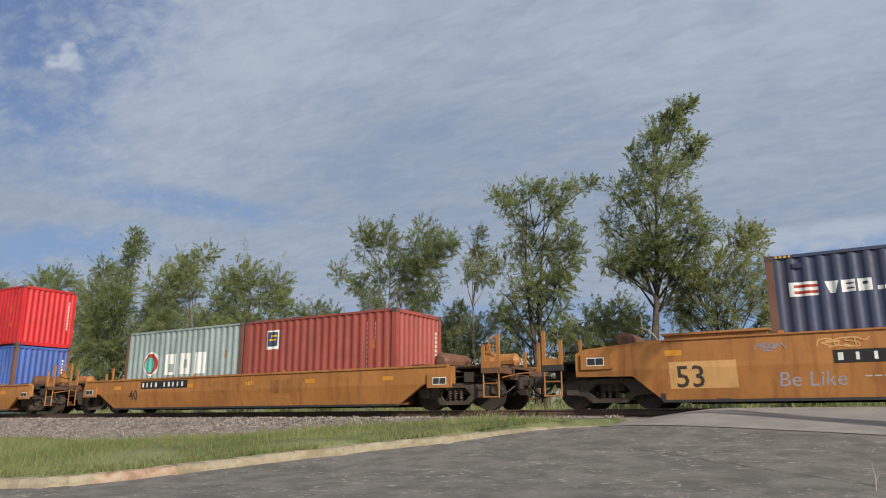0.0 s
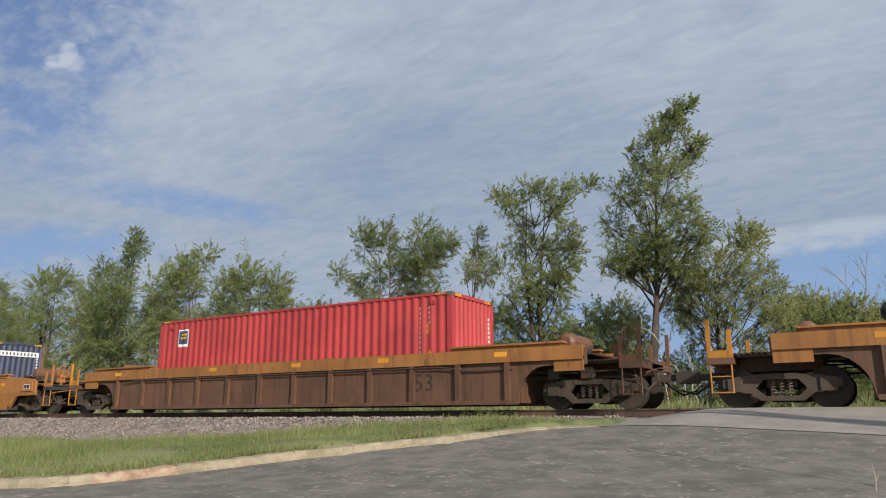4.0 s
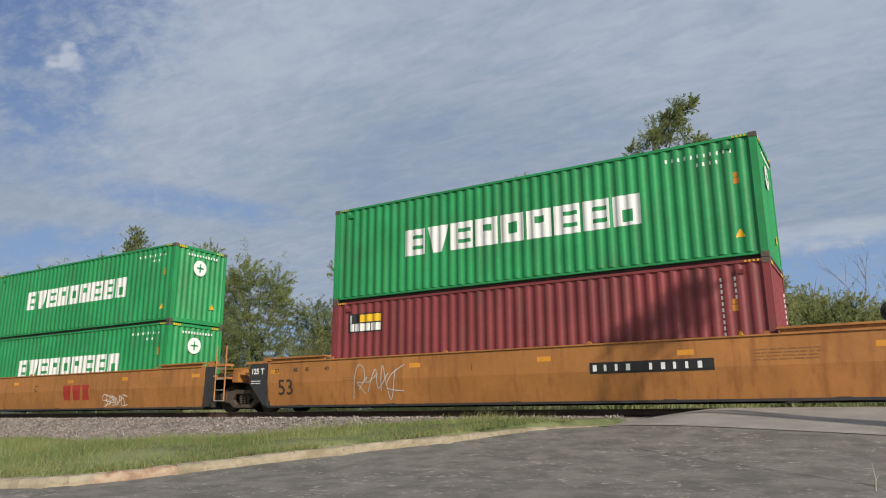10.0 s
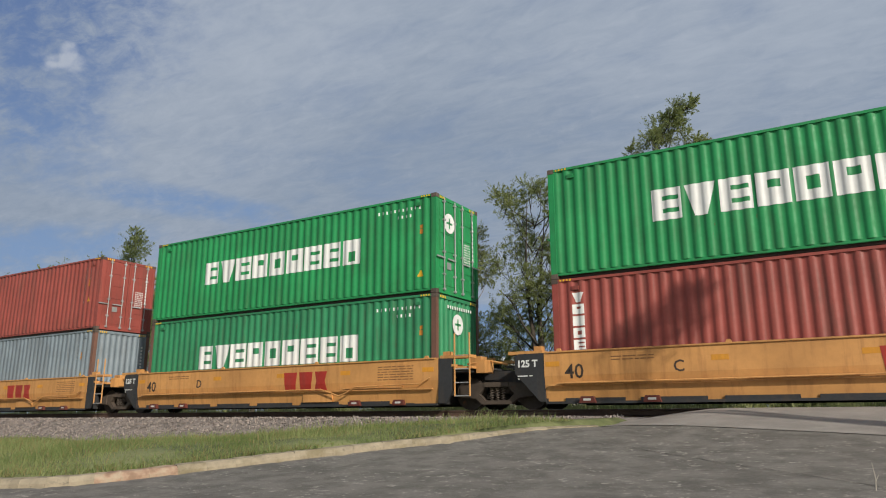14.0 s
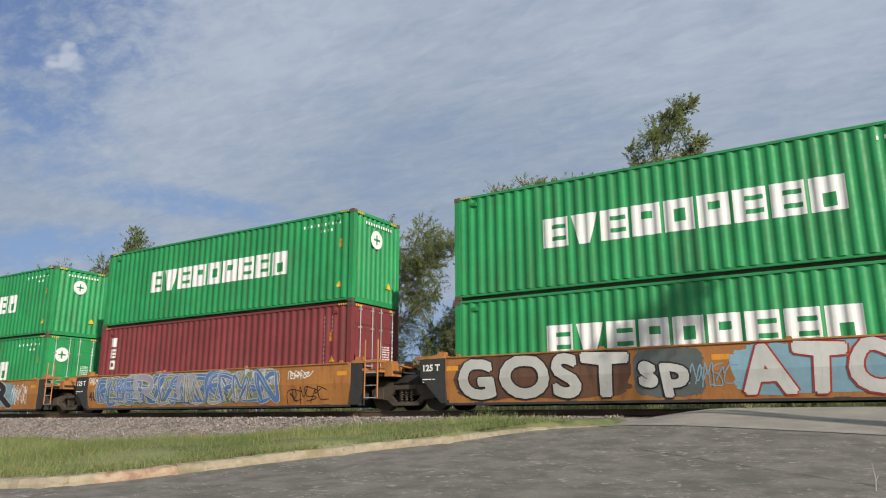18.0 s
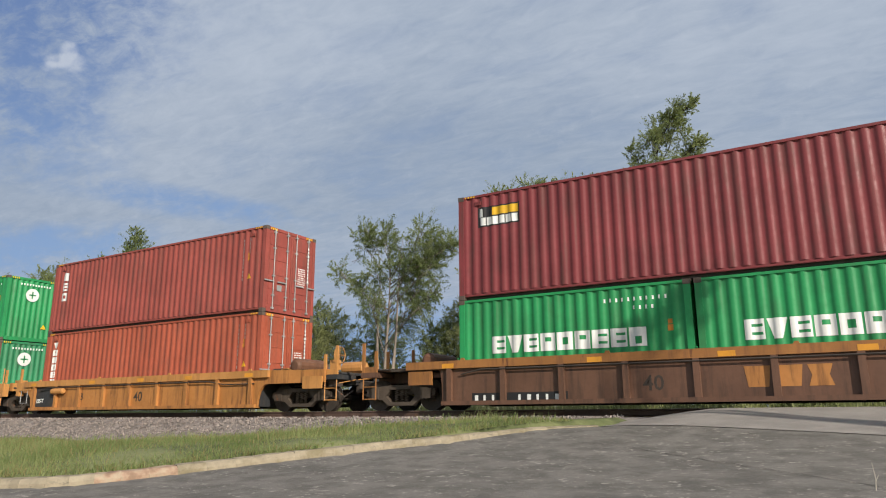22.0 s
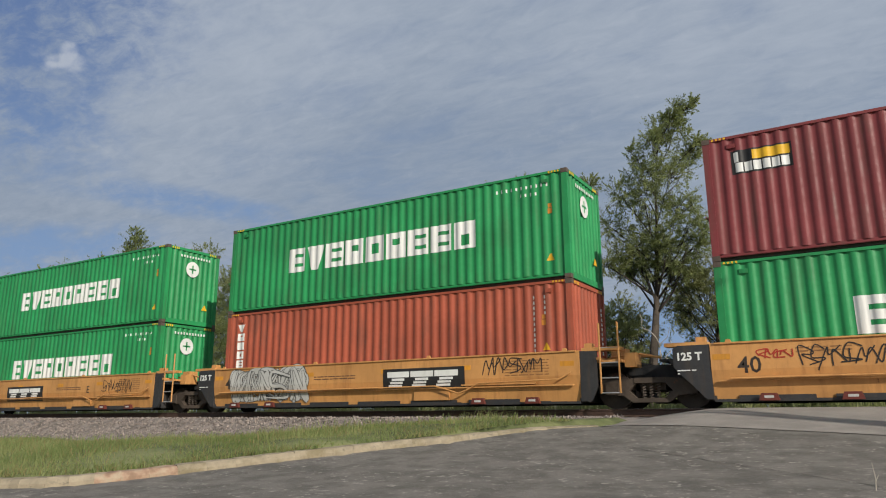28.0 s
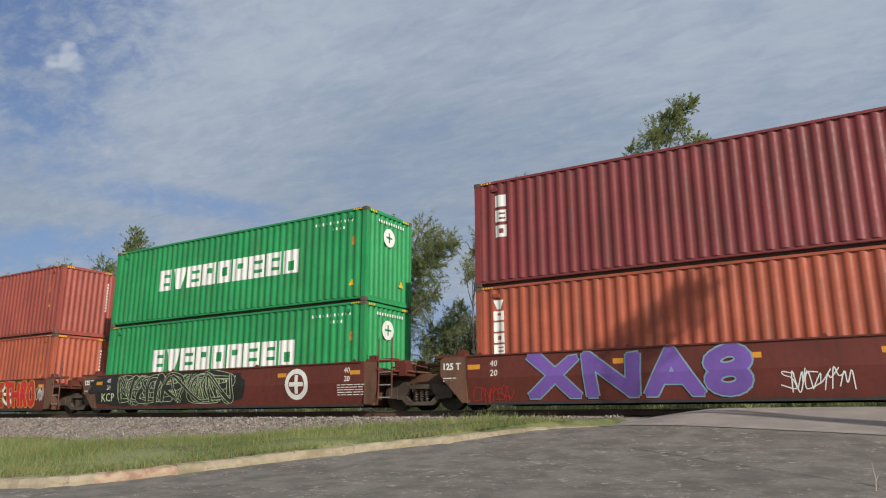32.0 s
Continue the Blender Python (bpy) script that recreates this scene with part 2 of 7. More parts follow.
M["asphalt"] = surface("asphalt", (0.185, 0.170, 0.150), rough=0.88, vary=0.27, scale=2.2, grain=16.0, second=(0.225, 0.207, 0.185), second_amount=0.5, speck=((0.40, 0.365, 0.32), 1.0, 9.0, (0.8, 1.0, 1.0)), bump=0.8, bump_scale=60.0, dirt=0.12, dirt_colour=(0.12, 0.113, 0.105), spec=0.3)
M["old_asphalt"] = surface("old_asphalt", (0.315, 0.285, 0.258), rough=0.9, vary=0.14, scale=1.2, grain=24.0, speck=((0.40, 0.38, 0.35), 0.5, 18.0, (0.5, 1.0, 1.0)), bump=0.5, bump_scale=110.0, dirt=0.2, dirt_colour=(0.20, 0.185, 0.17), spec=0.3)
M["kerb"] = surface("kerb", (0.32, 0.27, 0.19), rough=0.9, vary=0.2, scale=4.0, grain=24.0, dirt=0.8, dirt_colour=(0.17, 0.14, 0.075), speck=((0.13, 0.115, 0.085), 0.7, 9.0, (1.0, 1.0, 1.6)), bump=0.5, bump_scale=30.0)
M["kerb_red"] = surface("kerb_red", (0.36, 0.235, 0.16), rough=0.9, vary=0.4, scale=4.0, second=(0.38, 0.31, 0.22), second_amount=1.0)
M["crack"] = surface("crack", (0.025, 0.024, 0.022), rough=0.95, vary=0.3)
M["patch"] = surface("patch", (0.24, 0.228, 0.205), rough=0.9, vary=0.4, scale=3.0, grain=50.0)
M["bark"] = surface("bark", (0.075, 0.060, 0.048), rough=0.95, vary=0.4, scale=3.0, grain=20.0, bump=0.8, bump_scale=18.0)
M["bark_pale"] = surface("bark_pale", (0.24, 0.20, 0.165), rough=0.95, vary=0.35, scale=3.0, grain=20.0, bump=0.6, bump_scale=18.0)
M["leaf"] = leafy("leaf", (0.195, 0.235, 0.095), (0.40, 0.44, 0.19))
M["leaf_dark"] = leafy("leaf_dark", (0.16, 0.205, 0.085), (0.33, 0.375, 0.16))
M["leaf_pale"] = leafy("leaf_pale", (0.25, 0.28, 0.12), (0.48, 0.49, 0.225))
M["grass"] = leafy("grass", (0.19, 0.265, 0.085), (0.42, 0.45, 0.20), 0.4)
M["dry_grass"] = leafy("dry_grass", (0.30, 0.25, 0.11), (0.48, 0.41, 0.20), 0.7)
M["dead_wood"] = surface("dead_wood", (0.42, 0.38, 0.32), rough=0.9, vary=0.3, grain=30.0)
M["shed_wall"] = surface("shed_wall", (0.45, 0.42, 0.38), rough=0.8, vary=0.15)
M["shed_roof"] = surface("shed_roof", (0.70, 0.70, 0.70), rough=0.5, vary=0.12)
M["signal_black"] = surface("signal_black", (0.016, 0.016, 0.018), rough=0.5, vary=0.2)
M["lens_red"] = surface("lens_red", (0.20, 0.012, 0.012), rough=0.2, vary=0.1)


# ---- mesh helpers ----
def part(name, bm, material, parent=None, label="", smooth=False):
    """Links a bmesh as one mesh object, under a thing or a part."""
    me = bpy.data.meshes.new(name)
    bm.to_mesh(me)
    bm.free()
    if smooth:
        for f in me.polygons:
            f.use_smooth = True
    me.materials.append(material)
    ob = new(name, me)
    if parent:
        ob.parent = parent
    if label:
        tagged(ob, label)
    return ob


SHARED = {}


def piece(name, key, make, material, parent, m=None, label=""):
    """An object on a shared mesh, with its own material and pose."""
    me = SHARED.get(key)
    if me is None:
        bm = bmesh.new()
        make(bm)
        me = bpy.data.meshes.new(name)
        bm.to_mesh(me)
        bm.free()
        me.materials.append(None)
        SHARED[key] = me
    ob = new(name, me)
    ob.material_slots[0].link = "OBJECT"
    ob.material_slots[0].material = material
    ob.parent = parent
    if m is not None:
        ob.matrix_basis = m
    if label:
        tagged(ob, label)
    return ob


def sheet(name, verts, faces, material, smooth=False):
    me = bpy.data.meshes.new(name)
    me.from_pydata(verts, [], faces)
    me.materials.append(material)
    if smooth:
        me.polygons.foreach_set("use_smooth", [True] * len(me.polygons))
    me.update()
    return new(name, me)


def box(bm, x0, x1, y0, y1, z0, z1):
    v = [bm.verts.new((x, y, z)) for z in (z0, z1) for x, y in ((x0, y0), (x1, y0), (x1, y1), (x0, y1))]
    for f in ((3, 2, 1, 0), (4, 5, 6, 7), (0, 1, 5, 4), (1, 2, 6, 5), (2, 3, 7, 6), (3, 0, 4, 7)):
        bm.faces.new([v[i] for i in f])


def prism(bm, outline, y0, y1):
    """An outline in x and z, counter-clockwise seen from -y, drawn out from y0 to y1."""
    a = [bm.verts.new((x, y0, z)) for x, z in outline]
    b = [bm.verts.new((x, y1, z)) for x, z in outline]
    bm.faces.new(a)
    bm.faces.new(b[::-1])
    n = len(a)
    for i in range(n):
        bm.faces.new((a[(i + 1) % n], a[i], b[i], b[(i + 1) % n]))


def tube(bm, path, r, seg=6, taper=None):
    """A round bar along a path of points."""
    rings = []
    pts = [Vector(p) for p in path]
    for i, p in enumerate(pts):
        d = (pts[min(i + 1, len(pts) - 1)] - pts[max(i - 1, 0)]).normalized()
        side = d.cross(Vector((0, 0, 1)))
        side = side.normalized() if side.length > 0.1 else Vector((1, 0, 0))
        other = d.cross(side)
        rad = taper[i] if taper else r
        rings.append([bm.verts.new(p + (side * math.cos(a) + other * math.sin(a)) * rad) for a in (2 * math.pi * j / seg for j in range(seg))])
    for a, b in zip(rings, rings[1:]):
        for j in range(seg):
            bm.faces.new((a[j], a[(j + 1) % seg], b[(j + 1) % seg], b[j]))
    bm.faces.new(rings[0][::-1])
    bm.faces.new(rings[-1])


def disc(bm, x, z, y0, y1, r, seg=20):
    """A short cylinder whose axis lies across the track."""
    prism(bm, [(x + r * math.cos(2 * math.pi * i / seg), z + r * math.sin(2 * math.pi * i / seg)) for i in range(seg)], y0, y1)


def thing(name, m, label, category, group=""):
    e = new(name)
    e.empty_display_size = 0.3
    e.matrix_basis = m
    return tagged(e, label, category, group)


# ---- ground, road, kerb, track bed ----
KERB = [(-90, 4.5), (-30, 4.6), (-20, 4.8), (-13, 5.1), (-10.4, 5.6), (-9.5, 6.4), (-9.0, 8.0), (-8.1, 9.8), (-6.7, 11.4), (-5.3, 13.2), (-4.9, 14.0)]


def rounded(path, turns):
    """Corner cutting: a smoother line through a few points."""
    for _ in range(turns):
        out = [path[0]]
        for (ax, ay), (bx, by) in zip(path, path[1:]):
            out += [(0.75 * ax + 0.25 * bx, 0.75 * ay + 0.25 * by), (0.25 * ax + 0.75 * bx, 0.25 * ay + 0.75 * by)]
        path = out + [path[-1]]
    return path


KERB = rounded(KERB, 2)
PROFILE = [(-400, -1.6), (-20, -1.35), (0, -1.15), (5, -1.0), (8, -0.79), (9.8, -0.63), (11.3, -0.46), (12.6, -0.27), (13.8, -0.08), (15.0, 0.09),
           (15.9, 0.145), (19.4, 0.145), (21, 0.05), (26, -0.35), (40, -0.7), (400, -1.5)]


def along(table, x):
    xs, ys = zip(*table)
    return np.interp(x, xs, ys)


def smooth(a, b, x):
    t = np.clip((x - a) / (b - a), 0, 1)
    return t * t * (3 - 2 * t)


def road_z(x, y):
    """The road's surface; its shoulder falls away beside the crossing."""
    z = along(PROFILE, y)
    edge = smooth(-5.3, -2.7, x)
    near = smooth(12.5, 15.0, y)
    return z - (1 - edge) * near * np.where(y < 22, 0.26, 0.0)


def ballast_z(y):
    return np.clip(-0.045 - np.maximum(np.abs(y - MID) - 1.95, 0) / 1.7, -1.4, 0)


def kerb_distance(x, y):
    """How far a spot lies behind the kerb (positive on the grass)."""
    x, y = np.asarray(x, float), np.asarray(y, float)
    best, sign = np.full(x.shape, 1e9), np.ones(x.shape)
    for (ax, ay), (bx, by) in zip(KERB, KERB[1:]):
        dx, dy = bx - ax, by - ay
        t = np.clip(((x - ax) * dx + (y - ay) * dy) / (dx * dx + dy * dy), 0, 1)
        d = np.hypot(x - ax - t * dx, y - ay - t * dy)
        s = np.sign(dx * (y - ay) - dy * (x - ax))
        sign = np.where(d < best, s, sign)
        best = np.minimum(best, d)
    return best * np.where(y > 14.0, np.where(x < -4.9, 1, -1), sign)


def ground_z(x, y):
    """Grass and soil: level with the kerb's top, lower towards the ditch beside the track, rising towards the crossing."""
    d = kerb_distance(x, y)
    toe = -0.80 + 0.57 * smooth(-20.0, -7.0, x) + 0.05 * np.sin(x * 0.7) * smooth(-7.5, -12, x)
    grass = road_z(x, y) + 0.14 + (toe - road_z(x, y) - 0.14) * smooth(0.2, 5.0, d)
    paved = road_z(x, y) - 0.09
    z = np.where(d > 0.22, grass, paved)
    far = along(PROFILE, y) - 0.10
    return np.where(y > 17.0, np.minimum(far, -0.14), np.where(y > 15.4, np.minimum(z, -0.15), z))


def axis_steps(lo, hi, fine, out):
    s = list(np.arange(lo, hi + fine / 2, fine))
    return np.array(sorted(set([round(q, 3) for q in s] + list(out))))


def grid(xs, ys, fz):
    X, Y = np.meshgrid(xs, ys)
    Z = fz(X, Y)
    n = len(xs)
    verts = np.stack([X, Y, Z], -1).reshape(-1, 3).tolist()
    faces = [(j * n + i, j * n + i + 1, (j + 1) * n + i + 1, (j + 1) * n + i) for j in range(len(ys) - 1) for i in range(n - 1)]
    return verts, faces


def build_ground():
    far = (-3000, -1500, -800, -400, -200, -120, -80, -60, 12, 20, 40, 80, 200, 400, 800, 1500, 3000)
    xs = axis_steps(-48, 8, 0.35, far)
    ys = axis_steps(-6, 32, 0.35, (-3000, -1000, -300, -100, -40, -20, -10, 36, 42, 60, 100, 200, 400, 1000, 3000))

    def fz(x, y):
        bump = np.vectorize(lambda a, b: noise.noise((a * 0.8, b * 0.8, 3.0)) * 0.05 + noise.noise((a * 0.2, b * 0.2, 7.0)) * 0.08)(x, y)
        return ground_z(x, y) + np.where((kerb_distance(x, y) > 0.5) & (y < 15), bump, 0)

    v, f = grid(xs, ys, fz)
    tagged(sheet("ground", v, f, M["soil"], True), "grassy soil verge and flat land reaching the horizon", "ground", kind="structure")

    # The paved intersection: dark asphalt, then an older pale stretch up to and over the rails.
    def old_line(x):
        return 12.4 - 0.27 * x

    def paved(name, keep, lift, mat, label):
        xs2, ys2 = np.arange(-34, 20.1, 0.3), np.arange(-14, 30.1, 0.3)
        verts, index, faces = [], {}, []

        def at(i, j):
            if (i, j) not in index:
                x, y = xs2[i], ys2[j]
                z = float(road_z(x, y)) + lift + noise.noise((x * 0.5, y * 0.5, 1.0)) * 0.012
                index[(i, j)] = len(verts)
                verts.append((x, y, z))
            return index[(i, j)]

        for j in range(len(ys2) - 1):
            for i in range(len(xs2) - 1):
                x, y = xs2[i] + 0.15, ys2[j] + 0.15
                if keep(x, y):
                    faces.append((at(i, j), at(i + 1, j), at(i + 1, j + 1), at(i, j + 1)))
        tagged(sheet(name, verts, faces, mat, True), label, "road", kind="structure")

    paved("road", lambda x, y: kerb_distance(x, y) < 0.05 and y < old_line(x) + 0.6, 0.0, M["asphalt"], "worn dark asphalt road with cracks and pale scars")
    def apron(name, x_lo, x_hi, y_lo, y_hi):
        nx, ny = 60, 44
        verts, faces = [], []
        for j in range(ny + 1):
            for i in range(nx + 1):
                f, g = i / nx, j / ny
                y0 = y_lo if y_lo is not None else old_line(x_lo + (x_hi - x_lo) * f)
                y = y0 + (y_hi - y0) * g
                left = x_lo + 0.35 * noise.noise((y * 0.6, 0, 5.0))
                x = left + (x_hi - left) * f
                verts.append((x, y, float(road_z(x, y)) + 0.012 + noise.noise((x * 0.5, y * 0.5, 1.0)) * 0.012))
        for j in range(ny):
            for i in range(nx):
                a = j * (nx + 1) + i
                faces.append((a, a + 1, a + nx + 2, a + nx + 1))
        tagged(sheet(name, verts, faces, M["old_asphalt"], True), "pale old asphalt apron rising to the rails", "road", kind="structure")

    apron("crossing_pavement", -4.9, 20, None, 16.78)
    apron("crossing_infill", -2.7, 20, 17.0, 18.2)
    apron("far_pavement", -3.6, 20, 18.44, 30.0)

    # Cracks and pale scars in the asphalt.
    rng = random.Random(12)

    def on_road(name, pts, w, mat, label, z=0.006):
        bm = bmesh.new()
        prev = None
        for i, (x, y) in enumerate(pts):
            a, b = pts[max(i - 1, 0)], pts[min(i + 1, len(pts) - 1)]
            d = Vector((b[0] - a[0], b[1] - a[1])).normalized()
            ww = w * rng.uniform(0.5, 1.3) * (0.2 if i in (0, len(pts) - 1) else 1)
            zz = float(road_z(x, y)) + z + noise.noise((x * 0.5, y * 0.5, 1.0)) * 0.012
            row = [bm.verts.new((x - d.y * ww, y + d.x * ww, zz)), bm.verts.new((x + d.y * ww, y - d.x * ww, zz))]
            if prev:
                bm.faces.new((prev[0], prev[1], row[1], row[0]))
            prev = row
        tagged(part(name, bm, mat), label, "road", kind="structure")

    def wander(x0, y0, x1, y1, n, amp):
        return [(x0 + (x1 - x0) * i / n + rng.uniform(-amp, amp), y0 + (y1 - y0) * i / n + rng.uniform(-amp, amp)) for i in range(n + 1)]

    for x0, y0, x1, y1 in ((-5.15, 11.78, -4.61, 11.7), (-4.61, 11.7, -3.27, 11.06), (-3.27, 11.06, -2.35, 10.42), (-2.35, 10.42, -1.02, 9.48), (-1.02, 9.48, -0.08, 8.75), (-0.08, 8.75, 0.9, 8.0)):
        on_road("road_crack", wander(x0, y0, x1, y1, 9, 0.03), 0.007, M["crack"], "dark crack across the worn asphalt")
    on_road("pavement_seam", wander(-2.4, 16.3, 2.0, 16.0, 14, 0.02), 0.03, M["crack"], "dark tarred seam along the rail", 0.018)
    # Kerb, in cast lengths.
    path = [Vector((x, y)) for x, y in KERB]
    dense = []
    for a, b in zip(path, path[1:]):
        n = max(1, round((b - a).length / 1.5))
        dense += [a.lerp(b, i / n) for i in range(n)]
    dense.append(path[-1])
    kerb = tagged(new("kerb"), "worn buff concrete kerb with chipped edges", "kerb", kind="structure")
    rng = random.Random(3)
    for i, (a, b) in enumerate(zip(dense, dense[1:])):
        if a.x < -45:
            continue
        d = (b - a).normalized()
        nrm = Vector((-d.y, d.x))
        bm = bmesh.new()
        lift = 0.0
        rings = []
        for p in (a + d * 0.001, a.lerp(b, 0.33), a.lerp(b, 0.66), b - d * 0.001):
            z = float(road_z(p.x, p.y))
            fade = 1.0 - 0.75 * float(smooth(10.5, 13.6, p.y))
            tops = ((-0.02, -0.12), (-0.015, 0.05), (0.02, 0.10), (0.05, 0.125), (0.20, 0.135), (0.23, 0.11), (0.23, -0.12))
            rings.append([bm.verts.new((p.x + nrm.x * o, p.y + nrm.y * o, z + (h * fade if h > 0 else h) + lift + rng.uniform(-0.007, 0.006))) for o, h in tops])
        for r0, r1 in zip(rings, rings[1:]):
            for j in range(len(r0) - 1):
                bm.faces.new((r0[j], r1[j], r1[j + 1], r0[j + 1]))
        bm.faces.new(rings[0])
        bm.faces.new(rings[-1][::-1])
        red = -9.75 < a.x < -9.2 and 6.0 < a.y < 7.3
        part("kerb_stone", bm, M["kerb_red"] if red else M["kerb"], kerb, "kerb length with faded red paint" if red else "")


def build_track():
    ys = MID + np.array([-3.9, -3.0, -2.4, -1.95, -1.6, -0.9, 0, 0.9, 1.6, 1.95, 2.4, 3.2])
    xs = axis_steps(-50, -2.6, 0.5, (-900, -300, -100))
    v, f = grid(xs, ys, lambda x, y: ballast_z(y) + 0.02 * np.sin(x * 3.1 + y * 5) * (np.abs(y - MID) > 1.6))
    tagged(sheet("ballast", v, f, M["ballast"], True), "grey crushed-stone ballast shoulder under the track", "ballast", kind="structure")
    xs = np.array([9.0, 40, 120, 400, 900])
    v, f = grid(xs, ys, lambda x, y: ballast_z(y) + 0 * x)
    tagged(sheet("ballast", v, f, M["ballast"], True), "grey crushed-stone ballast past the crossing", "ballast", kind="structure")
    # Loose stones that can be told apart.
    rng = np.random.default_rng(5)
    base = np.array([(1, 0, 0), (-1, 0, 0), (0, 1, 0), (0, -1, 0), (0, 0, 1), (0, 0, -1)], float)
    tri = np.array([(0, 2, 4), (2, 1, 4), (1, 3, 4), (3, 0, 4), (2, 0, 5), (1, 2, 5), (3, 1, 5), (0, 3, 5)])
    n = 15000
    x = -5.0 - 38 * rng.random(n) ** 1.25
    y = 13.9 + 2.1 * rng.random(n)
    z = ballast_z(y)
    ok = (z > ground_z(x, y) - 0.06) & (x < -4.6)
    x, y, z = x[ok], y[ok], z[ok]
    n = len(x)
    size = rng.uniform(0.022, 0.05, (n, 1, 1)) * rng.uniform(0.6, 1.3, (n, 1, 3))
    shape = base[None] * rng.uniform(0.6, 1.25, (n, 6, 1)) + rng.normal(0, 0.18, (n, 6, 3))
    ang = rng.uniform(0, 6.28, n)
    c, s = np.cos(ang)[:, None], np.sin(ang)[:, None]
    pts = shape * size
    px, py = pts[..., 0] * c - pts[..., 1] * s, pts[..., 0] * s + pts[..., 1] * c
    allv = np.stack([px + x[:, None], py + y[:, None], pts[..., 2] + z[:, None] + 0.012], -1).reshape(-1, 3)
    allf = (tri[None] + (np.arange(n) * 6)[:, None, None]).reshape(-1, 3)
    tagged(sheet("ballast_stones", allv.tolist(), allf.tolist(), M["stone"]), "loose grey and brown ballast stones", "stones", kind="stuff")

    # Rails: foot, web and head.
    def rail_mesh(bm):
        out = [(-0.075, -0.17), (0.075, -0.17), (0.075, -0.158), (0.012, -0.14), (0.012, -0.045), (0.036, -0.035), (0.036, 0.0), (-0.036, 0.0), (-0.036, -0.035), (-0.012, -0.045), (-0.012, -0.14), (-0.075, -0.158)]
        a = [bm.verts.new((-900, y, z)) for y, z in out]
        b = [bm.verts.new((900, y, z)) for y, z in out]
        for i in range(len(out)):
            j = (i + 1) % len(out)
            bm.faces.new((a[i], a[j], b[j], b[i]))

    for side in (-0.7525, 0.7525):
        rail = thing("rail", pose(0, MID + side, RAIL), "rusty steel running rail with a polished head", "rail", "rails of the track")
        piece("rail_web", "rail_web", rail_mesh, M["rail"], rail)
        piece("rail_head", "rail_head", lambda bm: box(bm, -900, 900, -0.03, 0.03, 0.0, 0.003), M["railhead"], rail, label="polished running surface")
    for i in range(150):
        x = -76 + i * 0.5
        if x > -2.8:
            break
        tie = thing("sleeper", pose(x, MID, RAIL - 0.175 - 0.11), "weathered dark timber sleeper bedded in ballast", "sleeper", "sleepers under the rails")
        piece("timber", "tie_timber", lambda bm: box(bm, -0.115, 0.115, -1.3, 1.3, -0.07, 0.11), M["sleeper"], tie)
        for s in (-0.7525, 0.7525):
            piece("tie_plate", "tie_plate", lambda bm: box(bm, -0.09, 0.09, -0.17, 0.17, 0.11, 0.118), M["rail"], tie, pose(0, s, 0))


build_ground()
build_track()


# ---- the train ----
def shift_at(t):
    """Metres that the train has gone by t seconds; it gathers a little speed."""
    return 20.765 * t + 0.0240 * t * t


MOVING = []     # things of the train: (object, x at 0 s, y, z)
WHEELS = []     # (wheelset, x offset in its truck)

FT40, FT20, WIDE = 12.192, 6.058, 2.438


@functools.lru_cache(None)
def wave(L):
    """Corrugation of a side: x and depth along its length, flats and slopes with rolled bends."""
    n = int((L - 0.32) / 0.278)
    pitch = (L - 0.32) / n
    m = 12
    u = np.arange(n * m + 1) / m
    depth = np.zeros(len(u))
    spread = np.linspace(-0.085, 0.085, 7)
    for o in spread:
        depth += np.interp((u + o) % 1.0, (0.0, 0.29, 0.51, 0.78, 1.0), (0.0, 0.0, 0.036, 0.036, 0.0)) / len(spread)
    depth[0] = depth[-1] = 0.0
    return [(-L / 2 + 0.16 + float(a) * pitch, float(d)) for a, d in zip(u, depth)]


@functools.lru_cache(None)
def wave_arrays(L):
    xs, ds = zip(*wave(L))
    return np.array(xs), np.array(ds)


def wave_depth(L, x):
    return float(np.interp(x, *wave_arrays(L)))


def side_panel(L, H):
    def make(bm):
        top, bot = H - 0.07, 0.15
        row = [(bm.verts.new((x, d + 0.012, bot)), bm.verts.new((x, d + 0.012, top))) for x, d in wave(L)]
        for a, b in zip(row, row[1:]):
            bm.faces.new((a[0], b[0], b[1], a[1])).smooth = True
    return make


def end_panel(H):
    def make(bm):
        n, top, bot = 9, H - 0.11, 0.17
        w = WIDE - 0.26
        u = np.arange(n * 10 + 1) / 10
        deep = sum(np.interp((u + o) % 1.0, (0.0, 0.3, 0.5, 0.8, 1.0), (0.0, 0.0, 0.045, 0.045, 0.0)) for o in (-0.06, -0.02, 0.02, 0.06)) / 4
        ys = [(-w / 2 + float(a) * w / n, float(d)) for a, d in zip(u, deep)]
        row = [(bm.verts.new((-d - 0.02, y, bot)), bm.verts.new((-d - 0.02, y, top))) for y, d in ys]
        for a, b in zip(row, row[1:]):
            bm.faces.new((a[0], b[0], b[1], a[1])).smooth = True
    return make


def door_leaf(H):
    """A door leaf with shallow pressed panels, from y = 0 to 1.1."""
    def make(bm):
        lo, hi, w = 0.17, H - 0.12, 1.10
        box(bm, -0.05, -0.02, 0.01, w, lo, hi)
        n = 5
        for i in range(n):
            z0 = lo + 0.10 + i * (hi - lo - 0.1) / n
            box(bm, -0.021, -0.006, 0.09, w - 0.09, z0, z0 + (hi - lo - 0.1) / n - 0.12)
    return make


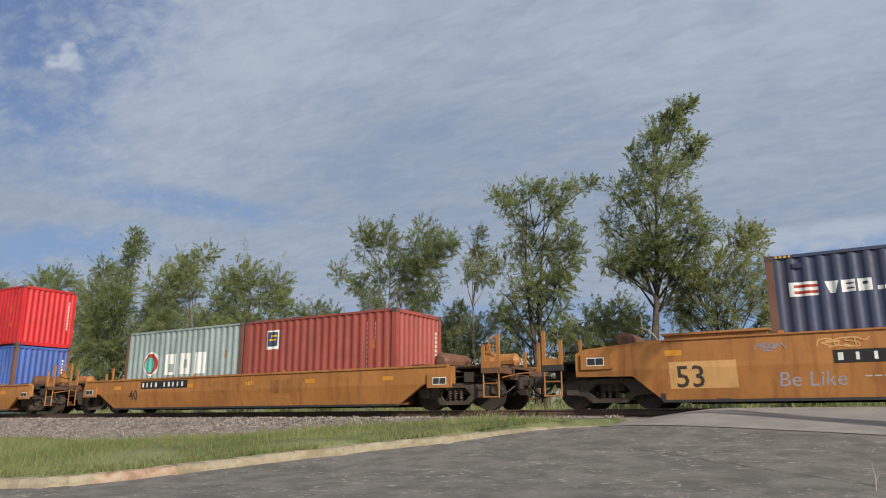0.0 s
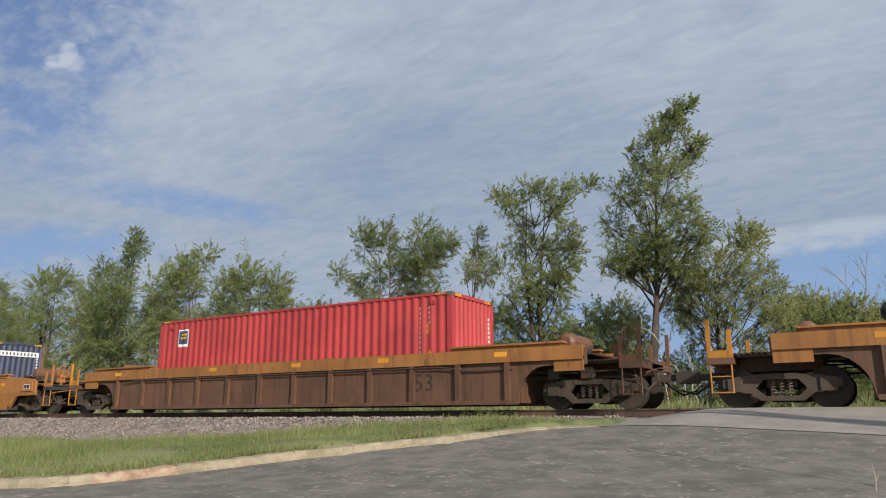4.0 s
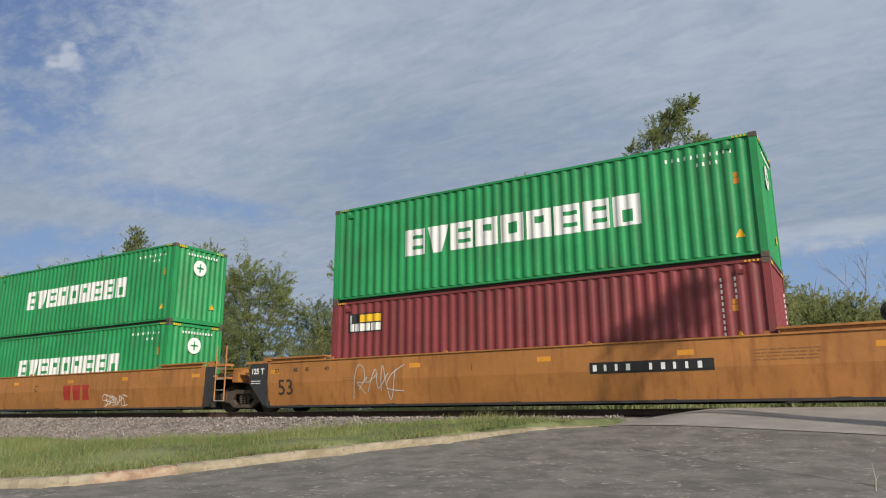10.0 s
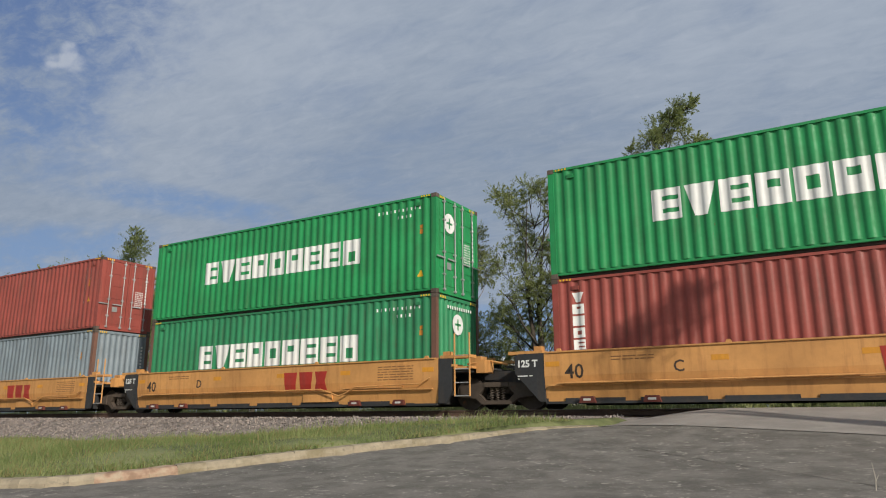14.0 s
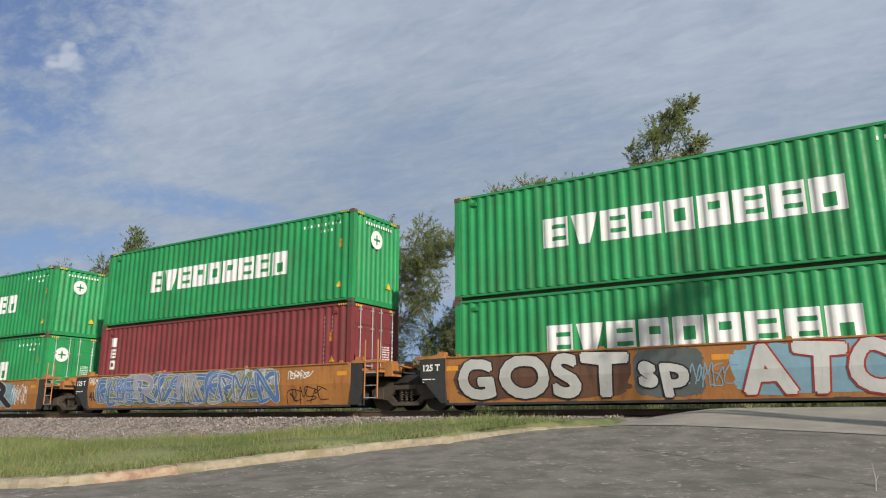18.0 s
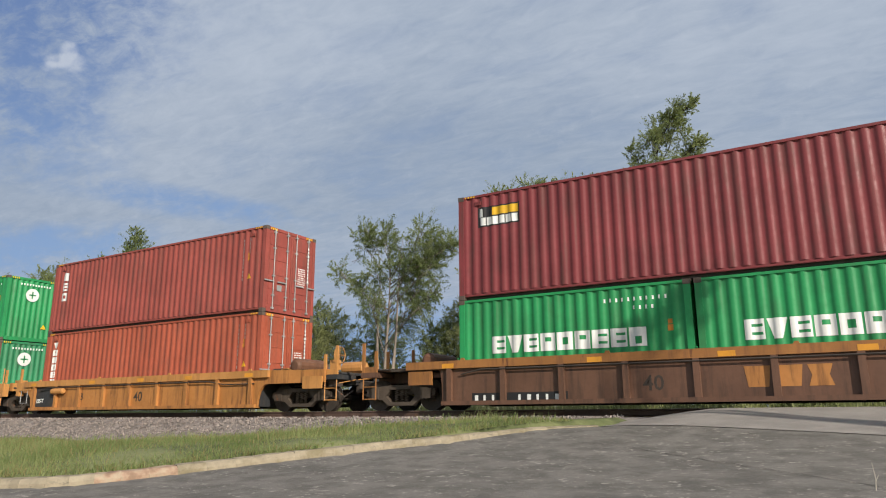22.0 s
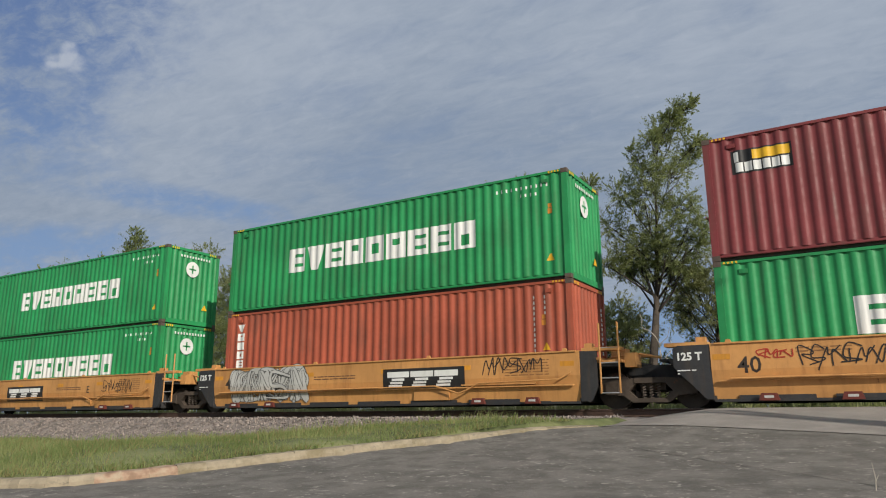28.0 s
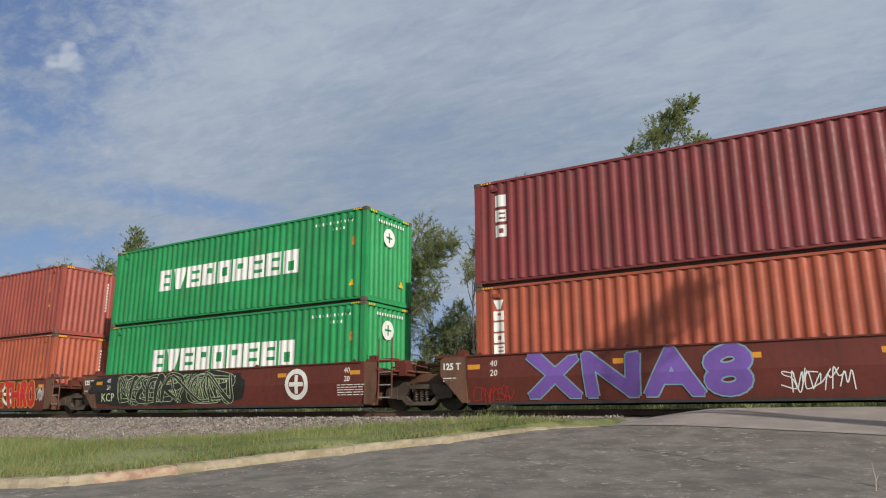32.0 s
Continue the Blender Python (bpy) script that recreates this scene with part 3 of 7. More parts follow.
def bar_set(H):
    def make(bm):
        tube(bm, [(0.03, 0, 0.10), (0.03, 0, H - 0.06)], 0.018, 8)
        for z in (0.12, 0.55, 1.2, H - 0.75, H - 0.2):
            box(bm, -0.01, 0.055, -0.05, 0.05, z, z + 0.05)
        box(bm, 0.035, 0.055, -0.02, 0.42, 1.02, 1.06)
    return make


def on_side(L, rects, bm, lift=0.004):
    """Paint that follows the corrugation: rectangles x0, x1, z0, z1 on the near side of a container."""
    xs = [x for x, _ in wave(L)]
    for x0, x1, z0, z1 in rects:
        cuts = [x0] + [x for x in xs if x0 + 1e-4 < x < x1 - 1e-4] + [x1]
        row = [(bm.verts.new((x, wave_depth(L, x) + 0.012 - lift, z0)), bm.verts.new((x, wave_depth(L, x) + 0.012 - lift, z1))) for x in cuts]
        for a, b in zip(row, row[1:]):
            bm.faces.new((a[0], b[0], b[1], a[1])).smooth = True


def blocks(x0, x1, z0, z1, n, gap=0.12, cuts="hwhrgrhhn"):
    """A maker's wordmark as a row of plain blocks with slots and wedges cut from them."""
    out, w = [], (x1 - x0) / n
    h = z1 - z0
    for i in range(n):
        a, b = x0 + i * w, x0 + (i + 1) * w - gap * w
        kind, d = cuts[i % len(cuts)], b - a
        if kind == "w":        # narrows downwards
            for s in range(14):
                f = 0.30 * (1 - (s + 0.5) / 14)
                out.append((a + f * d, b - f * d, z0 + h * s / 14, z0 + h * (s + 1) / 14))
        elif kind == "s":      # solid
            out.append((a, b, z0, z1))
        elif kind == "h":      # two closed slits
            m0, m1 = a + 0.36 * d, b - 0.09 * d
            out += [(a, m0, z0, z1), (m1, b, z0, z1), (m0, m1, z0, z0 + 0.22 * h), (m0, m1, z0 + 0.36 * h, z0 + 0.62 * h), (m0, m1, z0 + 0.76 * h, z1)]
        else:                  # one closed slit, high, low or in the middle
            m0, m1 = a + 0.34 * d, b - 0.28 * d
            lo, hi = dict(r=(0.52, 0.76), g=(0.30, 0.70), n=(0.12, 0.52))[kind]
            out += [(a, m0, z0, z1), (m1, b, z0, z1), (m0, m1, z0, z0 + lo * h), (m0, m1, z0 + hi * h, z1)]
    return out


def round_mark(cx, cz, r, n=18):
    out = []
    for i in range(n):
        x0, x1 = cx - r + 2 * r * i / n, cx - r + 2 * r * (i + 1) / n
        h = math.sqrt(max(0, r * r - ((x0 + x1) / 2 - cx) ** 2))
        out.append((x0, x1, cz - h, cz + h))
    return out


def mark(name, key, make, mat, parent, label=""):
    return piece(name, key, make, mat, parent, pose(0, -WIDE / 2, 0), label)


def container(x, level, spec):
    """A freight container. spec: paint, length in feet, high or standard, marks, doors at the rear end."""
    colour, feet, tall, marks, doors, words, z = spec
    L, H = (FT40 if feet == 40 else FT20), (2.896 if tall else 2.591)
    mat = M[colour]
    c = thing("shipping_container", pose(x, MID, z), words, "container", "containers of the train")
    MOVING.append((c, x, MID, z))
    tag = (feet, tall)
    half = WIDE / 2
    piece("side_panel", ("side", tag), side_panel(L, H), mat, c, pose(0, -half, 0))
    piece("side_panel", ("side", tag), side_panel(L, H), mat, c, pose(0, half, 0, 0, 0, 180))
    piece("roof", ("roof", tag), lambda bm: box(bm, -L / 2 + 0.05, L / 2 - 0.05, -half + 0.05, half - 0.05, H - 0.05, H - 0.02), mat, c)
    piece("floor", ("floor", tag), lambda bm: box(bm, -L / 2 + 0.1, L / 2 - 0.1, -half + 0.13, half - 0.13, 0.012, 0.14), M["steel_dark"], c)
    for s in (-1, 1):
        turn = pose(0, s * (half - 0.03), 0)
        inset = pose(0, s * (half - 0.052), 0)
        piece("top_rail", ("trail", tag), lambda bm: box(bm, -L / 2 + 0.17, L / 2 - 0.17, -0.03, 0.03, H - 0.075, H - 0.012), mat, c, turn)
        piece("bottom_rail", ("brail", tag), lambda bm: (box(bm, -L / 2 + 0.17, L / 2 - 0.17, -0.012, 0.012, 0.085, 0.15), box(bm, -L / 2 + 0.17, L / 2 - 0.17, -0.012, 0.03, 0.078, 0.09)), mat, c, inset)
    for e in (-1, 1):
        edge = pose(e * L / 2, 0, 0, 0, 0, 0 if e > 0 else 180)
        piece("header", ("header", tall), lambda bm: box(bm, -0.06, -0.004, -half + 0.16, half - 0.16, H - 0.115, H - 0.015), mat, c, edge)
        piece("end_sill", ("sill", tall), lambda bm: box(bm, -0.06, -0.004, -half + 0.16, half - 0.16, 0.02, 0.175), mat, c, edge)
        if (e > 0) == doors:
            for s, turn in ((1, pose(e * L / 2, 0, 0)), (-1, pose(e * L / 2, 0, 0) @ Matrix.Diagonal((1, -1, 1, 1)))):
                leaf = piece("door", ("door", tall), door_leaf(H), mat, c, turn if e > 0 else turn @ Matrix.Diagonal((-1, 1, 1, 1)))
                for yb in (0.22, 0.82):
                    piece("locking_bar", ("bar", tall), bar_set(H), M["galvanised"] if doors else mat, leaf, pose(0, yb, 0))
        else:
            piece("end_wall", ("end", tall), end_panel(H), mat, c, edge)
        for s in (-1, 1):
            corner = pose(e * (L / 2 - 0.085), s * (half - 0.07), 0)
            piece("corner_post", ("post", tall), lambda bm: box(bm, -0.078, 0.078, -0.066, 0.066, 0.11, H - 0.11), M["post_brown"] if colour in ("navy", "grey_blue", "grey", "sea_blue", "blue", "green_worn", "slate_grey") else mat, c, corner)
            for z0 in (0, H - 0.118):
                piece("corner_casting", "casting", lambda bm: (box(bm, -0.085, 0.085, -0.075, 0.075, 0, 0.118), box(bm, -0.03, 0.03, -0.078, -0.07, 0.03, 0.09)), M["casting"], c, corner @ pose(0, 0, z0))
    for e in (-1, 1) if L > 7 else ():
        piece("vent", "vent", lambda bm: (box(bm, -0.09, 0.09, -0.028, 0.0, -0.05, 0.05), [box(bm, -0.08, 0.08, -0.031, -0.028, z0, z0 + 0.012) for z0 in (-0.035, -0.01, 0.015)]), mat, c, pose(e * (L / 2 - 0.62), -half + 0.016, H - 0.26))
    if doors:
        piece("data_stencil", ("data", tall), lambda bm: [box(bm, 0.0, 0.004, 0.36 + k * 0.075, 0.36 + k * 0.075 + (0.05 if (r * 3 + k) % 4 else 0.03), H - 1.25 - r * 0.075, H - 1.21 - r * 0.075) for r in range(9) for k in range(5)], M["white"], c, pose(L / 2 - 0.005, 0, 0))["kind"] = "stuff"
        piece("data_plate", ("dplate", tall), lambda bm: box(bm, 0.0, 0.006, -0.62, -0.40, 0.75, 0.95), M["galvanised"], c, pose(L / 2 - 0.006, 0, 0), "small metal data plate")
    if tall:
        for e in (-1, 1):
            for s in (-1, 1):
                piece("height_stripes", ("hs_end", s), lambda bm: [box(bm, -0.004, 0.0, s * (0.74 + i * 0.085) - 0.022, s * (0.74 + i * 0.085) + 0.022, H - 0.105, H - 0.03) for i in range(4)], M["decal_yellow"], c, pose(e * (L / 2 + (0.0 if e > 0 else -0.004)), 0, 0), "yellow height-warning stripes")["kind"] = "stuff"
            piece("height_stripes", ("hs_side", e), lambda bm: [box(bm, e * (h - i * 0.085) - 0.022, e * (h - i * 0.085) + 0.022, -0.003, 0.0, H - 0.068, H - 0.02) for h in (L / 2 - 0.24,) for i in range(4)], M["decal_yellow"], c, pose(0, -half, 0), "yellow height-warning stripes")["kind"] = "stuff"
    put_marks(c, L, H, tag, marks, doors)
    return c


def word_row(name, k, L, x0, x1, z0, z1, n, gap, cuts, mat, c, y=0.0):
    """A wordmark as a row of plain blocks, each a part."""
    d = (x1 - x0) / n
    for q in range(n):
        mark(name, k + (q,), lambda bm: on_side(L, blocks(x0 + q * d, x0 + (q + 1) * d, z0, z1, 1, gap, cuts[q % len(cuts)]), bm, *([y] if y else [])), mat, c)


def put_marks(c, L, H, tag, marks, doors):
    """Wordmarks as plain blocks, numbers as bars, plates and triangles."""
    h = L / 2
    M_w = M["white"]
    lost = (0, 1, 7) if marks == "wide_worn" else ()      # blocks whose paint has come off
    marks = "wide" if lost else marks
    k = (marks, tag)
    if marks == "wide":        # broad nine-block mark
        z0, z1, a = (1.13 - (2.896 - H) * 0.5, 1.90 - (2.896 - H) * 0.5, 3.47) if L > 7 else (1.13, 1.57, 2.03)
        o = 0.0 if L > 7 else -0.03
        step = 2 * a / 9
        for q in [n for n in range(9) if n not in lost]:
            mark("wordmark_block", k + (q,), lambda bm: on_side(L, blocks(o - a + q * step, o - a + (q + 1) * step, z0, z1, 1, 0.10, "hwhrgrhhn"[q]), bm), M_w, c)
    if marks in ("wide", "round_end"):
        def emblem(bm):
            v = [bm.verts.new((0.004, 0.30 * math.cos(i * 0.3491), H - 0.78 + 0.30 * math.sin(i * 0.3491))) for i in range(18)]
            bm.faces.new(v)
        xe, ye = (h + 0.012, -0.52) if doors else (h, -0.05)
        piece("emblem", ("emblem", tag), emblem, M_w, c, pose(xe, ye, 0), "round white emblem")
        piece("emblem_star", "star", lambda bm: [box(bm, 0.005, 0.008, -w, w, -z, z) for w, z in ((0.16, 0.03), (0.03, 0.16))], M["green"], c, pose(xe, ye, H - 0.78))
    if marks == "column":      # six characters one below another
        for q in range(6):
            mark("wordmark_block", k + (q,), lambda bm: on_side(L, blocks(-h + 0.52, -h + 0.82, H - 0.62 - q * 0.29, H - 0.38 - q * 0.29, 1, 0, "wrsghn"[q]), bm), M_w, c)
    if marks == "upright":
        for q in range(3):
            mark("wordmark_block", k + (q,), lambda bm: on_side(L, blocks(-h + 0.62, -h + 0.95, H - 0.75 - q * 0.42, H - 0.42 - q * 0.42, 1, 0, "shg"[q]), bm), M_w, c)
    if marks == "broad":
        for q, (xa, xb, cut) in enumerate(((-2.15, -1.92, "s"), (-1.86, -1.12, "w"), (-1.05, -0.18, "r"), (-0.12, 0.50, "g"), (0.66, 0.94, "s"), (1.02, 2.2, "r"))):
            mark("wordmark_block", k + (q,), lambda bm: on_side(L, blocks(xa, xb, 0.97, 1.93, 1, 0, cut), bm), M_w, c)
    if marks == "board":
        mark("sign_panel", k, lambda bm: on_side(L, [(-h + 0.60, -h + 1.86, H - 0.94, H - 0.38)], bm), M["black"], c, "black panel of the owner's mark")
        mark("sign_band", k + (1,), lambda bm: on_side(L, [(-h + 1.05, -h + 1.82, H - 0.64, H - 0.42)], bm, 0.007), M["decal_yellow"], c)
        word_row("sign_block", k + ("w",), L, -h + 0.68, -h + 1.82, H - 0.90, H - 0.68, 6, 0.15, "s", M_w, c, 0.007)
        mark("sign_tower", k + (2,), lambda bm: on_side(L, [(-h + 0.66, -h + 0.76, H - 0.66, H - 0.42)], bm, 0.007), M_w, c)
    if marks == "anchor":      # round emblem over a line of blocks
        mark("emblem", k, lambda bm: on_side(L, round_mark(0.28, 2.2, 0.255), bm), M_w, c, "round white emblem")
        word_row("wordmark_block", k + ("w",), L, -0.70, 1.15, 1.64, 1.87, 8, 0.2, "srsgswrn", M_w, c)
        mark("emblem_sail", k + (2,), lambda bm: on_side(L, [(0.17, 0.26, 2.05, 2.36), (0.30, 0.40, 2.08, 2.30)], bm, 0.007), M["crimson"], c)
    if marks == "flag":        # striped flag and three blocks
        z = 1.98 if tag[1] else 1.78
        mark("flag", k, lambda bm: on_side(L, [(-h + 0.42, -h + 0.97, z, z + 0.30)], bm), M_w, c, "white flag with red stripes")
        mark("flag_stripes", k + (1,), lambda bm: on_side(L, [(-h + 0.52, -h + 0.97, z + 0.05, z + 0.11), (-h + 0.52, -h + 0.97, z + 0.18, z + 0.24)], bm, 0.007), M["decal_red"], c)
        word_row("wordmark_block", k + ("w",), L, -h + 1.10, -h + 1.98, z + 0.02, z + 0.27, 3, 0.15, "whr", M_w, c)
        word_row("wordmark_block", k + ("v",), L, -h + 2.02, -h + 2.52, z + 0.02, z + 0.10, 4, 0.2, "s", M_w, c)
    if marks in ("wing_big", "wing_small"):
        f = 1.0 if marks == "wing_big" else 0.42
        cx = -1.0 if marks == "wing_big" else -h + 1.35
        zb = 0.95 if marks == "wing_big" else 1.35
        for q, (s0, s1, drop, fat) in enumerate(((0.0, 1.0, 0.0, 0.15), (0.30, 0.96, 0.24, 0.11), (0.45, 0.90, 0.42, 0.10), (0.55, 0.82, 0.58, 0.08))):
            n = 26
            rows = []
            for i in range(n):
                s = s0 + (s1 - s0) * (i + 0.5) / n
                top = zb + (0.52 + 1.02 * s ** 1.5 + 0.16 * math.sin(s * 3.1) - drop * (0.5 + 0.5 * s)) * f
                rows.append((cx + (-1.0 + 2.5 * (s0 + (s1 - s0) * i / n)) * f, cx + (-1.0 + 2.5 * (s0 + (s1 - s0) * (i + 1) / n)) * f, top - fat * f * (0.35 + math.sin(math.pi * (i + 0.5) / n)), top))
            mark("wing_feather", k + ("f", q), lambda bm: on_side(L, rows, bm), M_w, c, "white feather of the wing emblem")
        word_row("wordmark_block", k + ("w",), L, cx - 1.75 * f, cx + 1.75 * f, zb + 0.02, zb + 0.36 * f, 12, 0.22, "sgs", M_w, c)
        for q, r in enumerate(((h - 2.75, h - 0.35, H - 0.66, H - 0.46), (h - 2.75, h - 2.05, H - 1.02, H - 0.88))):
            mark("number_board", k + (2, q), lambda bm: on_side(L, [r], bm), M_w, c)
        mark("number_stencil", k + (3,), lambda bm: on_side(L, [(h - 2.68 + i * 0.21, h - 2.60 + i * 0.21, H - 0.61, H - 0.51) for i in range(11)], bm, 0.007), M["navy"], c)["kind"] = "stuff"
        piece("end_number_board", ("endboard", tag), lambda bm: box(bm, -0.005, 0.003, -0.95, 0.95, H - 0.62, H - 0.40), M_w, c, pose(h, 0, 0))
        piece("end_number_stencil", ("endboardnum", tag), lambda bm: [box(bm, 0.003, 0.006, -0.85 + i * 0.16, -0.78 + i * 0.16, H - 0.57, H - 0.45) for i in range(11)], M["navy"], c, pose(h, 0, 0))["kind"] = "stuff"
    if marks == "yellow_row":
        word_row("wordmark_block", k, L, -h + 0.5, -h + 2.0, H - 0.75, H - 0.50, 5, 0.15, "sgh", M["decal_yellow"], c)
    if marks == "oval":        # oval badge and three large letters
        mark("badge", k, lambda bm: on_side(L, round_mark(-h + 1.46, 1.42, 0.42), bm), M_w, c)
        mark("badge_ring", k + (1,), lambda bm: on_side(L, round_mark(-h + 1.44, 1.42, 0.36), bm, 0.007), M["decal_red"], c)
        mark("badge_field", k + (2,), lambda bm: on_side(L, round_mark(-h + 1.38, 1.38, 0.27), bm, 0.010), M["spray_teal"], c)
        word_row("wordmark_block", k + ("w",), L, -h + 2.25, -h + 4.5, 1.0, 1.72, 3, 0.25, "ngs", M_w, c)
    if marks == "square":
        mark("badge", k, lambda bm: on_side(L, [(-h + 1.0, -h + 1.5, H - 0.95, H - 0.35)], bm), M_w, c, "small square badge")
        mark("badge_field", k + (1,), lambda bm: on_side(L, [(-h + 1.05, -h + 1.45, H - 0.86, H - 0.40)], bm, 0.007), M["navy"], c)
        mark("badge_bar", k + (2,), lambda bm: on_side(L, [(-h + 1.12, -h + 1.4, H - 0.68, H - 0.62), (-h + 1.16, -h + 1.42, H - 0.56, H - 0.5)], bm, 0.010), M["decal_yellow"], c)
    if marks == "panel":
        mark("sign_panel", k, lambda bm: on_side(L, [(-h + 0.6, -h + 1.75, H - 0.75, H - 0.35)], bm), M_w, c, "small white sign panel")
    if marks == "outline":
        mark("wordmark", k, lambda bm: on_side(L, [(-h + 0.5, -h + 0.55, 2.1, 2.35), (-h + 0.55, -h + 0.95, 2.32, 2.37), (-h + 0.7, -h + 0.74, 2.1, 2.35), (-h + 0.95, -h + 1.0, 2.1, 2.35), (-h + 0.4, -h + 1.4, 2.08, 2.12), (-h + 1.1, -h + 1.3, 2.2, 2.25)], bm), M_w, c)
    # Owner's number as bars, class plate and warning triangle.
    if marks == "wide":
        mark("number_stencil", ("num_w", tag), lambda bm: on_side(L, [(h - 2.05 + i * 0.145, h - 2.01 + i * 0.145, H - 0.395, H - 0.305) for i in range(11)] + [(h - 1.35 + i * 0.145, h - 1.31 + i * 0.145, H - 0.605, H - 0.515) for i in range(4)], bm), M_w, c)["kind"] = "stuff"
    elif not marks.startswith("wing"):
        mark("number_stencil", ("num_c", tag), lambda bm: on_side(L, [(h - 1.075, h - 1.03, H - 0.45 - i * 0.135, H - 0.365 - i * 0.135) for i in range(11)] + [(h - 0.775, h - 0.73, H - 0.45 - i * 0.135, H - 0.365 - i * 0.135) for i in range(4)], bm), M_w, c)["kind"] = "stuff"
    wide = marks == "wide"
    xp, zp = (h - 0.58, H - 1.15) if wide else (h - 0.86, H - 1.12)
    mark("class_plate", ("cls", tag, wide), lambda bm: on_side(L, [(xp, xp + 0.13, zp, zp + 0.14), (xp + 0.01, xp + 0.12, zp + 0.16, zp + 0.27)], bm), M["decal_orange"], c)
    zq = 0.50 if wide else 1.15 if tag[1] else 0.85
    if L > 7:
        mark("warning_triangle", ("tri", tag, wide), lambda bm: on_side(L, [(h - 0.84 + (0.2 if wide else 0) + i * 0.018, h - 0.64 + (0.2 if wide else 0) - i * 0.018, zq + i * 0.036, zq + 0.036 + i * 0.036) for i in range(5)], bm), M["decal_yellow"], c)
    if wide and not doors:
        piece("end_number_stencil", ("endnum_w", tag), lambda bm: [box(bm, -0.002, 0.004, -0.62 + i * 0.13, -0.56 + i * 0.13, H - 0.36, H - 0.27) for i in range(11)], M_w, c, pose(h, 0, 0))["kind"] = "stuff"
        piece("warning_triangle", ("end_tri", tag), lambda bm: [box(bm, -0.002, 0.004, 0.62 - 0.024 * (5 - i), 0.62 + 0.024 * (5 - i), 0.62 + i * 0.04, 0.66 + i * 0.04) for i in range(5)], M["decal_yellow"], c, pose(h, 0, 0))
    else:
        piece("end_number_stencil", ("endnum", tag, doors), lambda bm: [box(bm, 0.055, 0.060, 0.76, 0.82, H - 0.5 - i * 0.13, H - 0.42 - i * 0.13) for i in range(10)] if doors else [box(bm, -0.016, 0.004, 0.87, 0.93, H - 0.6 - i * 0.13, H - 0.52 - i * 0.13) for i in range(10)], M_w, c, pose(h, 0, 0))["kind"] = "stuff"


TEXTS = {}


def letters(s, size, mat, parent, x, y, z, name="lettering", lean=0.0, label="", bold=0.0):
    """Readable characters on a near side, in the built-in font, as a thin mesh."""
    key = (s, round(size, 3), lean, bold)
    if key not in TEXTS:
        cu = bpy.data.curves.new("text", "FONT")
        cu.body, cu.size, cu.extrude, cu.shear, cu.resolution_u, cu.offset = s, size, 0.002, lean, 2, bold
        tmp = new("text", cu)
        bpy.context.view_layer.update()
        me = bpy.data.meshes.new_from_object(tmp.evaluated_get(bpy.context.evaluated_depsgraph_get()))
        bpy.data.objects.remove(tmp)
        me.materials.clear()
        me.materials.append(None)
        TEXTS[key] = me
    ob = new(name, TEXTS[key])
    ob.material_slots[0].link = "OBJECT"
    ob.material_slots[0].material = mat
    ob.parent = parent
    ob.matrix_basis = pose(x, y, z, 90, 0, 0)
    if label:
        tagged(ob, label)
    return ob


def plate(bm, rects, y=0.0):
    for x0, x1, z0, z1 in rects:
        box(bm, x0, x1, y - 0.004, y, z0, z1)


SHAPES = (((-0.8, -1), (-0.6, 1), (0.5, -1), (0.8, 1)), ((0.8, 0.8), (-0.6, 1), (-0.7, 0.2), (0.6, -0.1), (0.7, -0.9), (-0.9, -0.9)), ((-0.9, -1), (-0.5, 0.9), (0.0, 0.0), (0.9, 1)),
          ((0.8, 0.9), (-0.7, 0.7), (-0.8, -0.9), (0.9, -0.8)), ((-0.7, -1), (-0.7, 0.9), (0.6, 0.8), (0.6, 0.1), (-0.3, 0), (0.9, -1)), ((-0.9, -1), (-0.5, 1), (0, -0.2), (0.5, 1), (0.9, -1)))


def ribbon(bm, pts, widths, y):
    """A flat band of changing width along a bent line in x and z."""
    prev = None
    n = len(pts)
    for i, (x, z) in enumerate(pts):
        a, b = pts[max(i - 1, 0)], pts[min(i + 1, n - 1)]
        d = Vector((b[0] - a[0], b[1] - a[1]))
        if d.length < 1e-5:
            continue
        q = Vector((-d.y, d.x)).normalized() * widths[i] / 2
        lift = y - 0.00004 * i
        row = (bm.verts.new((x + q.x, lift, z + q.y)), bm.verts.new((x - q.x, lift, z - q.y)))
        if prev:
            bm.faces.new((prev[0], prev[1], row[1], row[0]))
        prev = row


def eased(pts, n=22):
    """A soft line through a few points (Catmull-Rom)."""
    p = [np.array(q, float) for q in ([pts[0]] + list(pts) + [pts[-1]])]
    out = []
    m = len(pts) - 1
    for i in range(n + 1):
        f = min(i / n * m, m - 1e-6)
        k, u = int(f), f - int(f)
        a, b, c, d = p[k], p[k + 1], p[k + 2], p[k + 3]
        out.append(tuple(0.5 * (2 * b + (c - a) * u + (2 * a - 5 * b + 4 * c - d) * u * u + (3 * b - a - 3 * c + d) * u ** 3)))
    return out


